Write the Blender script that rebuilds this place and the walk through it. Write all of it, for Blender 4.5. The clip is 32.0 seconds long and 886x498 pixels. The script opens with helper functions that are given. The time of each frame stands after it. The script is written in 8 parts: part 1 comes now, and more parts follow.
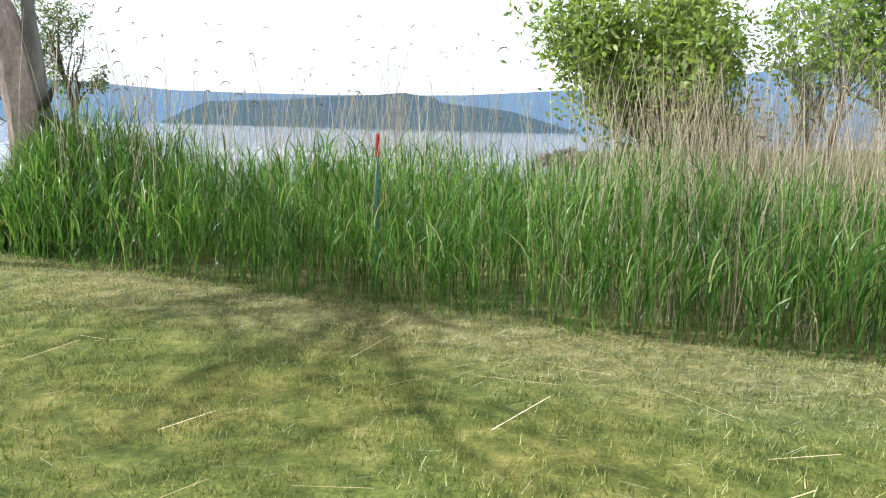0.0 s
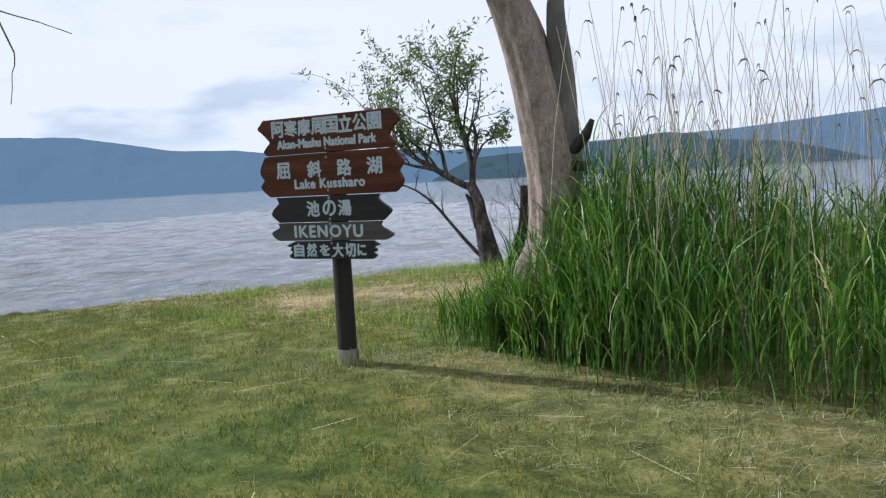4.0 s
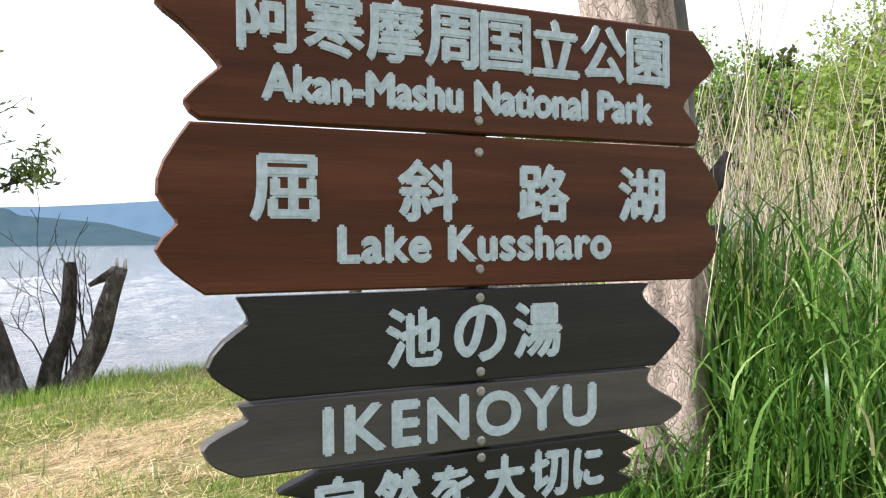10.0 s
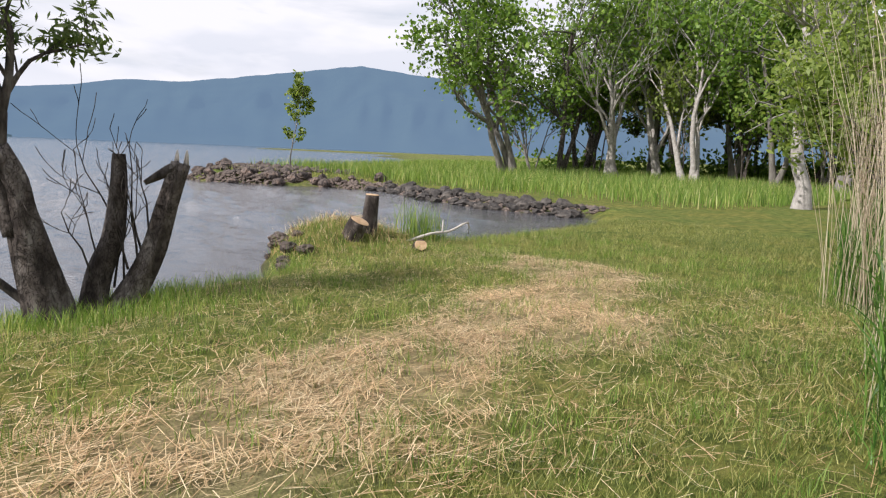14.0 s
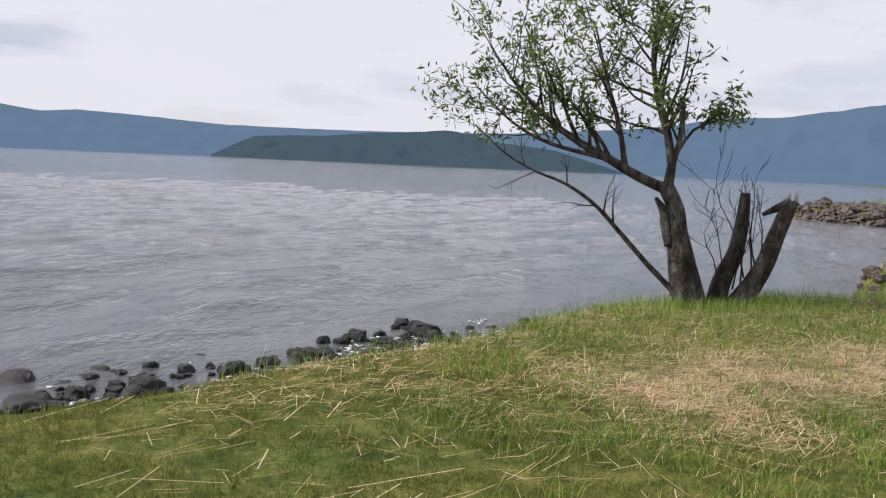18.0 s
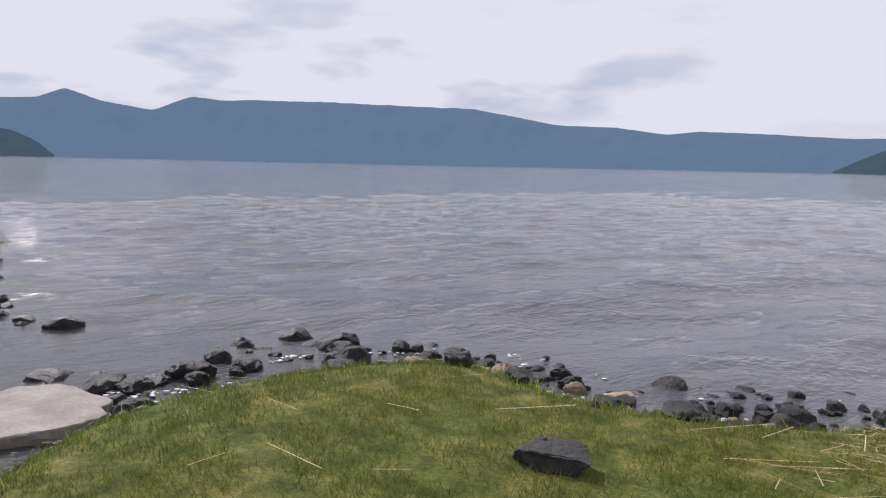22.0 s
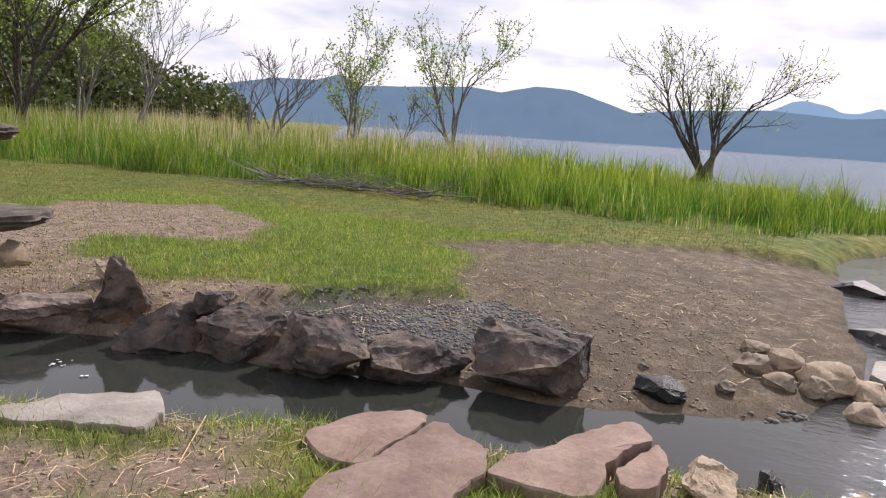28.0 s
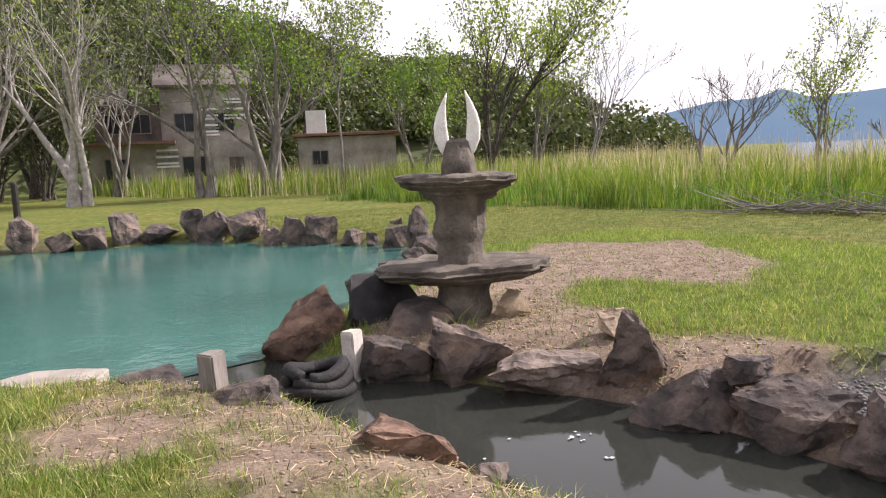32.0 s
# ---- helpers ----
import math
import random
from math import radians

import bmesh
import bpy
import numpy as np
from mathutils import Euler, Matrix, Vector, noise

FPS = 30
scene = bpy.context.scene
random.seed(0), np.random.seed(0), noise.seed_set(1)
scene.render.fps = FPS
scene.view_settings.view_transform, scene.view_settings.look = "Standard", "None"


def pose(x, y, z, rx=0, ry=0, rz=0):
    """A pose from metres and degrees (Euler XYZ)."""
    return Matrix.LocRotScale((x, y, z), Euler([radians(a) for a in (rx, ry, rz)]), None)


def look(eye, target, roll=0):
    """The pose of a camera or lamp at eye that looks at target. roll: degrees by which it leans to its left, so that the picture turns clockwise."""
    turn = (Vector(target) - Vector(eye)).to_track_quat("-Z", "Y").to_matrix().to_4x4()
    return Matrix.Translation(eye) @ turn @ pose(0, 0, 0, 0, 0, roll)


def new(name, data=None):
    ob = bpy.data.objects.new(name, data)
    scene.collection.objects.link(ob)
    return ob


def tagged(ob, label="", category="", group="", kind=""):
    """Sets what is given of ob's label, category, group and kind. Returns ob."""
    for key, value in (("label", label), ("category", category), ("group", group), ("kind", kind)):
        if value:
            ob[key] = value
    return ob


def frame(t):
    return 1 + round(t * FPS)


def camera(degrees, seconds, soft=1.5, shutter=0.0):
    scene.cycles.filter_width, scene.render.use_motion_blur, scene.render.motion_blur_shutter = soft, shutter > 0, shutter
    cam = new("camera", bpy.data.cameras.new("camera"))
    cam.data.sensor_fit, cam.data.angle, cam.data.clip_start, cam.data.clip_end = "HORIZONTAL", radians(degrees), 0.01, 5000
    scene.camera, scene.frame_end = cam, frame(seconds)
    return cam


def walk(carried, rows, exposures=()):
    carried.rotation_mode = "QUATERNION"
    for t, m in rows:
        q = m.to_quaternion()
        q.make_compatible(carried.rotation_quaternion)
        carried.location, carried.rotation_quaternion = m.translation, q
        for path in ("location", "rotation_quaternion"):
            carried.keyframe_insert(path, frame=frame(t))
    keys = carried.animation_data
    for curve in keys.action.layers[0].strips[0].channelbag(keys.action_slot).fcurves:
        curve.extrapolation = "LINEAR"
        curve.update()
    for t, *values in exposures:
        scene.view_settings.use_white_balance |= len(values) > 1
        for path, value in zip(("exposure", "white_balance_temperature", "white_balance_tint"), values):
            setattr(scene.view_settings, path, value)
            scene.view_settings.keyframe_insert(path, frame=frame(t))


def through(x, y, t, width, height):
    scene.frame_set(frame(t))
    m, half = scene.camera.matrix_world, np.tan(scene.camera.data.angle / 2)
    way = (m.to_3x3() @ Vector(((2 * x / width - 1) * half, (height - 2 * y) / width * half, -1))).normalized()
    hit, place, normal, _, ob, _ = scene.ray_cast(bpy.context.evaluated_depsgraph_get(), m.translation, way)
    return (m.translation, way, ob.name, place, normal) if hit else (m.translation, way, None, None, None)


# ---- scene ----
# camera and walk: seconds, eye, point looked at, lean
cam = camera(61.63, 32.0, soft=1.2)
PATH = [
    (0.0, (5.215, -8.563, 1.520), (5.399, -3.630, 0.726), 1.52),
    (0.5, (4.962, -8.217, 1.519), (4.859, -3.289, 0.678), 0.70),
    (1.0, (4.562, -7.875, 1.536), (4.030, -2.951, 0.850), 0.02),
    (1.5, (4.068, -7.590, 1.536), (3.351, -2.671, 1.000), -2.35),
    (2.0, (3.602, -7.202, 1.505), (2.464, -2.375, 0.872), -2.40),
    (2.5, (3.165, -6.844, 1.489), (1.567, -2.168, 0.725), -2.05),
    (3.0, (2.665, -6.582, 1.468), (1.414, -1.766, 0.973), -2.24),
    (3.5, (2.220, -6.192, 1.456), (0.642, -1.470, 0.989), -3.43),
    (5.5, (0.646, -5.401, 1.465), (-0.300, -0.509, 1.048), 1.39),
    (6.0, (0.294, -5.241, 1.476), (-0.359, -0.299, 1.085), 1.75),
    (6.5, (0.012, -4.933, 1.505), (-0.546, 0.029, 1.237), 0.46),
    (7.0, (-0.499, -4.353, 1.494), (-0.344, 0.642, 1.352), -1.19),
    (7.5, (-0.861, -3.720, 1.486), (-0.083, 1.214, 1.271), -0.51),
    (8.0, (-1.101, -3.162, 1.493), (-0.059, 1.723, 1.259), -0.74),
    (8.5, (-1.199, -2.794, 1.478), (0.289, 1.979, 1.438), 0.88),
    (9.0, (-1.332, -2.479, 1.502), (0.495, 2.169, 1.248), 0.19),
    (9.5, (-1.418, -2.289, 1.494), (0.812, 2.185, 1.388), -1.09),
    (10.0, (-1.573, -2.141, 1.486), (1.049, 2.115, 1.437), -0.44),
    (10.5, (-1.819, -1.897, 1.448), (0.891, 2.305, 1.414), -2.36),
    (11.0, (-2.102, -1.787, 1.385), (0.103, 2.681, 0.952), -0.40),
    (11.5, (-2.325, -1.554, 1.419), (-0.020, 2.864, 0.986), 0.20),
    (12.0, (-2.397, -1.133, 1.400), (0.933, 2.574, 0.991), -1.14),
    (12.5, (-2.785, -1.014, 1.410), (0.833, 2.413, 0.996), 0.76),
    (13.0, (-2.952, -0.472, 1.421), (0.714, 2.900, 0.946), 2.53),
    (13.5, (-3.121, -0.212, 1.419), (0.532, 3.173, 0.921), 3.40),
    (14.0, (-3.172, -0.085, 1.418), (0.190, 3.572, 0.776), 2.29),
    (14.5, (-3.050, 0.057, 1.420), (-0.195, 4.115, 0.754), 1.53),
    (15.0, (-3.259, 0.034, 1.430), (-0.957, 4.433, 0.840), 1.64),
    (15.5, (-3.526, -0.470, 1.400), (-1.769, 4.180, 0.860), 2.19),
    (17.5, (-4.362, -2.428, 1.488), (-4.081, 2.536, 0.965), 2.40),
    (18.0, (-4.370, -2.421, 1.474), (-4.441, 2.547, 0.915), 2.48),
    (18.5, (-4.374, -2.399, 1.470), (-4.971, 2.531, 0.888), 3.50),
    (19.0, (-4.422, -2.438, 1.475), (-5.400, 2.426, 0.858), 5.22),
    (19.5, (-4.486, -2.505, 1.475), (-5.925, 2.241, 0.840), 6.39),
    (20.0, (-4.557, -2.584, 1.493), (-6.344, 2.039, 0.837), 6.55),
    (20.5, (-4.614, -2.625, 1.497), (-6.865, 1.790, 0.831), 5.28),
    (21.0, (-4.622, -2.619, 1.499), (-7.388, 1.495, 0.847), 3.01),
    (21.5, (-4.614, -2.577, 1.523), (-7.781, 1.241, 0.897), 1.64),
    (22.0, (-4.675, -2.567, 1.513), (-8.235, 0.899, 0.946), 1.23),
    (22.5, (-4.700, -2.539, 1.513), (-8.531, 0.631, 0.990), 0.93),
    (23.0, (-4.731, -2.534, 1.514), (-8.803, 0.326, 1.024), 0.94),
    (23.5, (-4.762, -2.535, 1.502), (-9.015, 0.051, 1.024), 1.71),
    (24.0, (-4.752, -2.562, 1.496), (-9.200, -0.325, 1.030), 2.43),
    (24.5, (-4.724, -2.638, 1.501), (-9.306, -0.700, 1.002), 3.34),
    (26.5, (-4.857, -2.808, 1.477), (-9.769, -2.924, 0.549), 2.16),
    (27.0, (-4.894, -2.818, 1.487), (-9.762, -3.585, 0.640), 1.96),
    (27.5, (-4.932, -2.834, 1.483), (-9.635, -4.312, 0.652), 2.52),
    (28.0, (-4.952, -2.861, 1.478), (-9.441, -4.921, 0.695), 3.92),
    (28.5, (-4.881, -2.922, 1.493), (-9.175, -5.376, 0.758), 2.86),
    (29.0, (-4.820, -3.004, 1.486), (-8.799, -5.949, 0.780), 3.74),
    (29.5, (-4.870, -3.048, 1.493), (-8.455, -6.465, 0.808), 1.51),
    (30.0, (-4.941, -3.100, 1.487), (-8.166, -6.868, 0.851), 0.82),
    (30.5, (-5.040, -3.142, 1.462), (-7.900, -7.200, 0.868), 0.04),
    (31.0, (-5.140, -3.329, 1.465), (-8.097, -7.289, 0.707), 0.07),
    (31.5, (-5.252, -3.639, 1.473), (-8.020, -7.752, 0.826), -1.21),
    (32.0, (-5.402, -4.025, 1.433), (-8.038, -8.229, 0.817), -2.53),
]
walk(cam, [(t, look(e, g, r)) for t, e, g, r in PATH], ((0.0, 0.9, 5900, 10), (1.0, 0.6, 5850, 9), (2.0, 0.3, 5700, 10), (3.5, 0.05, 5700, 11), (6.0, 0.0, 5650, 11), (7.0, 0.0, 5600, 11), (8.0, 0.45, 5900, 11), (9.0, 0.75, 6100, 12), (10.0, 0.9, 6150, 12), (11.0, 0.25, 6150, 12), (12.0, -0.05, 6350, 13), (13.0, 0.15, 6400, 15), (15.0, 0.15, 6400, 16), (17.5, -0.15, 6250, 17), (19.0, -0.1, 6250, 18), (21.0, -0.15, 6200, 19), (23.0, -0.25, 6100, 20), (24.5, -0.25, 6100, 20), (26.5, 0.05, 6300, 20), (28.0, 0.2, 6450, 21), (30.0, 0.4, 6500, 22), (32.0, 0.6, 6600, 23)))

# ---- world, sun ----
SUN_AZ, SUN_EL = 80.0, 38.0          # degrees, anticlockwise from +y, and above the horizon
world = bpy.data.worlds.new("sky_world")
scene.world = world
world.use_nodes = True
wn, wl = world.node_tree.nodes, world.node_tree.links
wn.clear()
w_out = wn.new("ShaderNodeOutputWorld")
w_bg = wn.new("ShaderNodeBackground")
w_sky = wn.new("ShaderNodeTexSky")
w_sky.sky_type = "NISHITA"
w_sky.sun_disc = False
w_sky.sun_elevation = radians(SUN_EL)
w_sky.sun_rotation = radians(-SUN_AZ)
w_sky.air_density, w_sky.dust_density = 1.0, 2.0
w_dim = wn.new("ShaderNodeMix")
w_dim.data_type, w_dim.blend_type = "RGBA", "MULTIPLY"
w_dim.inputs[0].default_value = 1.0
w_dim.inputs[7].default_value = (0.11, 0.11, 0.11, 1)
wl.new(w_sky.outputs[0], w_dim.inputs[6])
w_tc = wn.new("ShaderNodeTexCoord")
w_map = wn.new("ShaderNodeMapping")
w_map.inputs["Scale"].default_value = (1.0, 1.0, 4.2)
w_map.inputs["Location"].default_value = (0.35, 0.1, 0.0)
wl.new(w_tc.outputs["Generated"], w_map.inputs[0])
w_n1 = wn.new("ShaderNodeTexNoise")
w_n1.inputs["Scale"].default_value = 2.1
w_n1.inputs["Detail"].default_value = 7.0
w_n1.inputs["Roughness"].default_value = 0.55
w_n1.inputs["Distortion"].default_value = 0.35
wl.new(w_map.outputs[0], w_n1.inputs["Vector"])
w_r1 = wn.new("ShaderNodeValToRGB")
w_r1.color_ramp.elements[0].position, w_r1.color_ramp.elements[1].position = 0.14, 0.42
wl.new(w_n1.outputs[0], w_r1.inputs[0])
w_n2 = wn.new("ShaderNodeTexNoise")
w_n2.inputs["Scale"].default_value = 3.4
w_n2.inputs["Detail"].default_value = 5.0
wl.new(w_map.outputs[0], w_n2.inputs["Vector"])
w_r2 = wn.new("ShaderNodeValToRGB")
w_r2.color_ramp.elements[0].position, w_r2.color_ramp.elements[1].position = 0.33, 0.62
w_r2.color_ramp.elements[0].color = (0.865, 0.88, 0.91, 1)
w_r2.color_ramp.elements[1].color = (0.88, 0.89, 0.91, 1)
wl.new(w_n2.outputs[0], w_r2.inputs[0])
w_mix = wn.new("ShaderNodeMix")
w_mix.data_type = "RGBA"
w_sep = wn.new("ShaderNodeSeparateXYZ")
wl.new(w_tc.outputs["Generated"], w_sep.inputs[0])
w_up = wn.new("ShaderNodeMapRange")
w_up.inputs["From Min"].default_value, w_up.inputs["From Max"].default_value = 0.22, 0.75
w_up.inputs["To Min"].default_value, w_up.inputs["To Max"].default_value = 1.0, 0.62
wl.new(w_sep.outputs[2], w_up.inputs[0])
w_thin = wn.new("ShaderNodeMath")
w_thin.operation = "MULTIPLY"
wl.new(w_r1.outputs[0], w_thin.inputs[0])
wl.new(w_up.outputs[0], w_thin.inputs[1])
wl.new(w_thin.outputs[0], w_mix.inputs[0])
wl.new(w_dim.outputs[2], w_mix.inputs[6])
wl.new(w_r2.outputs[0], w_mix.inputs[7])
# low grey-blue cloud banks
w_m3 = wn.new("ShaderNodeMapping")
w_m3.inputs["Scale"].default_value = (1.0, 1.0, 3.4)
w_m3.inputs["Location"].default_value = (1.7, 0.6, 0.2)
wl.new(w_tc.outputs["Generated"], w_m3.inputs[0])
w_n3 = wn.new("ShaderNodeTexNoise")
w_n3.inputs["Scale"].default_value, w_n3.inputs["Detail"].default_value = 4.2, 4.0
wl.new(w_m3.outputs[0], w_n3.inputs["Vector"])
w_r3 = wn.new("ShaderNodeValToRGB")
w_r3.color_ramp.elements[0].position, w_r3.color_ramp.elements[1].position = 0.54, 0.66
wl.new(w_n3.outputs[0], w_r3.inputs[0])
w_low = wn.new("ShaderNodeValToRGB")
w_low.color_ramp.elements[0].position, w_low.color_ramp.elements[0].color = 0.03, (0, 0, 0, 1)
w_low.color_ramp.elements[1].position, w_low.color_ramp.elements[1].color = 0.09, (0.75, 0.75, 0.75, 1)
w_top = w_low.color_ramp.elements.new(0.32)
w_top.color = (0, 0, 0, 1)
wl.new(w_sep.outputs[2], w_low.inputs[0])
w_bank = wn.new("ShaderNodeMath")
w_bank.operation = "MULTIPLY"
wl.new(w_r3.outputs[0], w_bank.inputs[0])
wl.new(w_low.outputs[0], w_bank.inputs[1])
w_fin = wn.new("ShaderNodeMix")
w_fin.data_type = "RGBA"
w_fin.inputs[7].default_value = (0.40, 0.49, 0.61, 1)
w_west = wn.new("ShaderNodeMapRange")
w_west.inputs["From Min"].default_value, w_west.inputs["From Max"].default_value = -0.25, -0.75
w_west.inputs["To Min"].default_value, w_west.inputs["To Max"].default_value = 0.45, 1.0
wl.new(w_sep.outputs[0], w_west.inputs[0])
w_over = wn.new("ShaderNodeMath")
w_over.operation = "MULTIPLY"
wl.new(w_bank.outputs[0], w_over.inputs[0])
wl.new(w_west.outputs[0], w_over.inputs[1])
wl.new(w_over.outputs[0], w_fin.inputs[0])
wl.new(w_mix.outputs[2], w_fin.inputs[6])
wl.new(w_fin.outputs[2], w_bg.inputs[0])
w_bg.inputs[1].default_value = 1.0
wl.new(w_bg.outputs[0], w_out.inputs[0])

sun = new("sun", bpy.data.lights.new("sun", "SUN"))
sun.data.energy, sun.data.angle, sun.data.color = 4.8, radians(0.7), (1.0, 0.965, 0.90)
sa, se = radians(SUN_AZ), radians(SUN_EL)
sun.matrix_world = look((-math.sin(sa) * math.cos(se) * 50, math.cos(sa) * math.cos(se) * 50, math.sin(se) * 50), (0, 0, 0))

WATER = -0.30

# ---- materials ----
def nodes_of(m):
    m.use_nodes = True
    return m.node_tree.nodes, m.node_tree.links


def rgb(c):
    return (c[0], c[1], c[2], 1.0)


def noise_node(n, l, scale, detail=4.0, rough=0.55, coords="Object", stretch=None):
    tc = n.new("ShaderNodeTexCoord")
    t = n.new("ShaderNodeTexNoise")
    t.inputs["Scale"].default_value, t.inputs["Detail"].default_value, t.inputs["Roughness"].default_value = scale, detail, rough
    if stretch:
        mp = n.new("ShaderNodeMapping")
        mp.inputs["Scale"].default_value = stretch
        l.new(tc.outputs[coords], mp.inputs[0])
        l.new(mp.outputs[0], t.inputs["Vector"])
    else:
        l.new(tc.outputs[coords], t.inputs["Vector"])
    return t


def ramp_node(n, l, source, stops):
    r = n.new("ShaderNodeValToRGB")
    els = r.color_ramp.elements
    while len(els) < len(stops):
        els.new(0.5)
    for e, (p, c) in zip(els, stops):
        e.position, e.color = p, rgb(c)
    l.new(source, r.inputs[0])
    return r


def mix_node(n, l, fac, a, b, blend="MIX"):
    m = n.new("ShaderNodeMix")
    m.data_type, m.blend_type = "RGBA", blend
    for sock, v in ((m.inputs[0], fac), (m.inputs[6], a), (m.inputs[7], b)):
        if isinstance(v, (int, float)):
            sock.default_value = v
        elif isinstance(v, tuple):
            sock.default_value = rgb(v)
        else:
            l.new(v, sock)
    return m.outputs[2]


def bump_node(n, l, height, strength, distance=0.02):
    b = n.new("ShaderNodeBump")
    b.inputs["Strength"].default_value, b.inputs["Distance"].default_value = strength, distance
    l.new(height, b.inputs["Height"])
    return b.outputs[0]


def solid(name, stops, scale=6.0, rough=0.8, bump=0.4, fine=40.0, metal=0.0, stretch=None, tint=0.0, dist=0.02, spec=0.4, chip=0.0):
    """Two scales of noise: broad colour variation through the stops, fine grain as value and relief. tint: change from piece to piece. chip: scale of broken facets."""
    m = bpy.data.materials.new(name)
    n, l = nodes_of(m)
    p = n["Principled BSDF"]
    big = noise_node(n, l, scale, 5.0, stretch=stretch)
    small = noise_node(n, l, fine, 6.0, 0.7, stretch=stretch)
    col = ramp_node(n, l, big.outputs[0], stops).outputs[0]
    grain = ramp_node(n, l, small.outputs[0], [(0.25, (0.62, 0.62, 0.62)), (0.75, (1.25, 1.25, 1.25))]).outputs[0]
    col = mix_node(n, l, 0.75, col, grain, "MULTIPLY")
    if tint:
        oi = n.new("ShaderNodeObjectInfo")
        rr = ramp_node(n, l, oi.outputs["Random"], [(0.0, (1 - tint, 1 - tint, 1 - tint)), (1.0, (1 + tint, 1 + tint * 0.9, 1 + tint * 0.75))]).outputs[0]
        col = mix_node(n, l, 1.0, col, rr, "MULTIPLY")
    l.new(col, p.inputs["Base Color"])
    p.inputs["Roughness"].default_value, p.inputs["Metallic"].default_value = rough, metal
    p.inputs["Specular IOR Level"].default_value = spec
    if bump:
        add = n.new("ShaderNodeMath")
        add.operation = "ADD"
        l.new(big.outputs[0], add.inputs[0])
        l.new(small.outputs[0], add.inputs[1])
        normal = bump_node(n, l, add.outputs[0], bump, dist)
        if chip:
            tc = n.new("ShaderNodeTexCoord")
            warp = mix_node(n, l, 0.16, tc.outputs["Object"], noise_node(n, l, 3.0, 3.0).outputs["Color"], "LINEAR_LIGHT")
            v = n.new("ShaderNodeTexVoronoi")
            v.inputs["Scale"].default_value = chip
            l.new(warp, v.inputs["Vector"])
            b = n.new("ShaderNodeBump")
            b.inputs["Strength"].default_value, b.inputs["Distance"].default_value = 1.0, 0.35 / chip
            l.new(v.outputs["Distance"], b.inputs["Height"])
            l.new(normal, b.inputs["Normal"])
            normal = b.outputs[0]
        l.new(normal, p.inputs["Normal"])
    return m


def leafy(name, stops, through=0.35, rough=0.5, spread=0.0):
    """Blades and leaves: colour from leaf to leaf, light passing through."""
    m = bpy.data.materials.new(name)
    n, l = nodes_of(m)
    p = n["Principled BSDF"]
    g = n.new("ShaderNodeNewGeometry")
    col = ramp_node(n, l, g.outputs["Random Per Island"], stops).outputs[0]
    broad = noise_node(n, l, 0.6, 3.0)
    shade = ramp_node(n, l, broad.outputs[0], [(0.3, (0.75, 0.78, 0.7)), (0.7, (1.2, 1.15, 1.1))]).outputs[0]
    col = mix_node(n, l, 0.8, col, shade, "MULTIPLY")
    l.new(col, p.inputs["Base Color"])
    p.inputs["Roughness"].default_value = rough
    p.inputs["Specular IOR Level"].default_value = 0.3
    t = n.new("ShaderNodeBsdfTranslucent")
    l.new(mix_node(n, l, 1.0, col, (1.15, 1.2, 0.6), "MULTIPLY"), t.inputs[0])
    mx = n.new("ShaderNodeMixShader")
    mx.inputs[0].default_value = through
    l.new(p.outputs[0], mx.inputs[1])
    l.new(t.outputs[0], mx.inputs[2])
    l.new(mx.outputs[0], n["Material Output"].inputs[0])
    return m


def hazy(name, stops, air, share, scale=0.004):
    """Distant land; the blue haze over the lake is painted in as a flat glow of the material."""
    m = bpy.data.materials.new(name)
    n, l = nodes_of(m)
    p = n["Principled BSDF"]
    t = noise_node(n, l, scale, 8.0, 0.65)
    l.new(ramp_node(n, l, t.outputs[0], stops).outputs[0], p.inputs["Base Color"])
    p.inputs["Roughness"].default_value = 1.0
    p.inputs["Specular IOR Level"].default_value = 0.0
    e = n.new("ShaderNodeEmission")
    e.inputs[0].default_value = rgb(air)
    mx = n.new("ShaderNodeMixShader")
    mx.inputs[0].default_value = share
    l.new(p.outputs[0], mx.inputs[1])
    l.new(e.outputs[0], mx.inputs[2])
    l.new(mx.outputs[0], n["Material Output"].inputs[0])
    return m


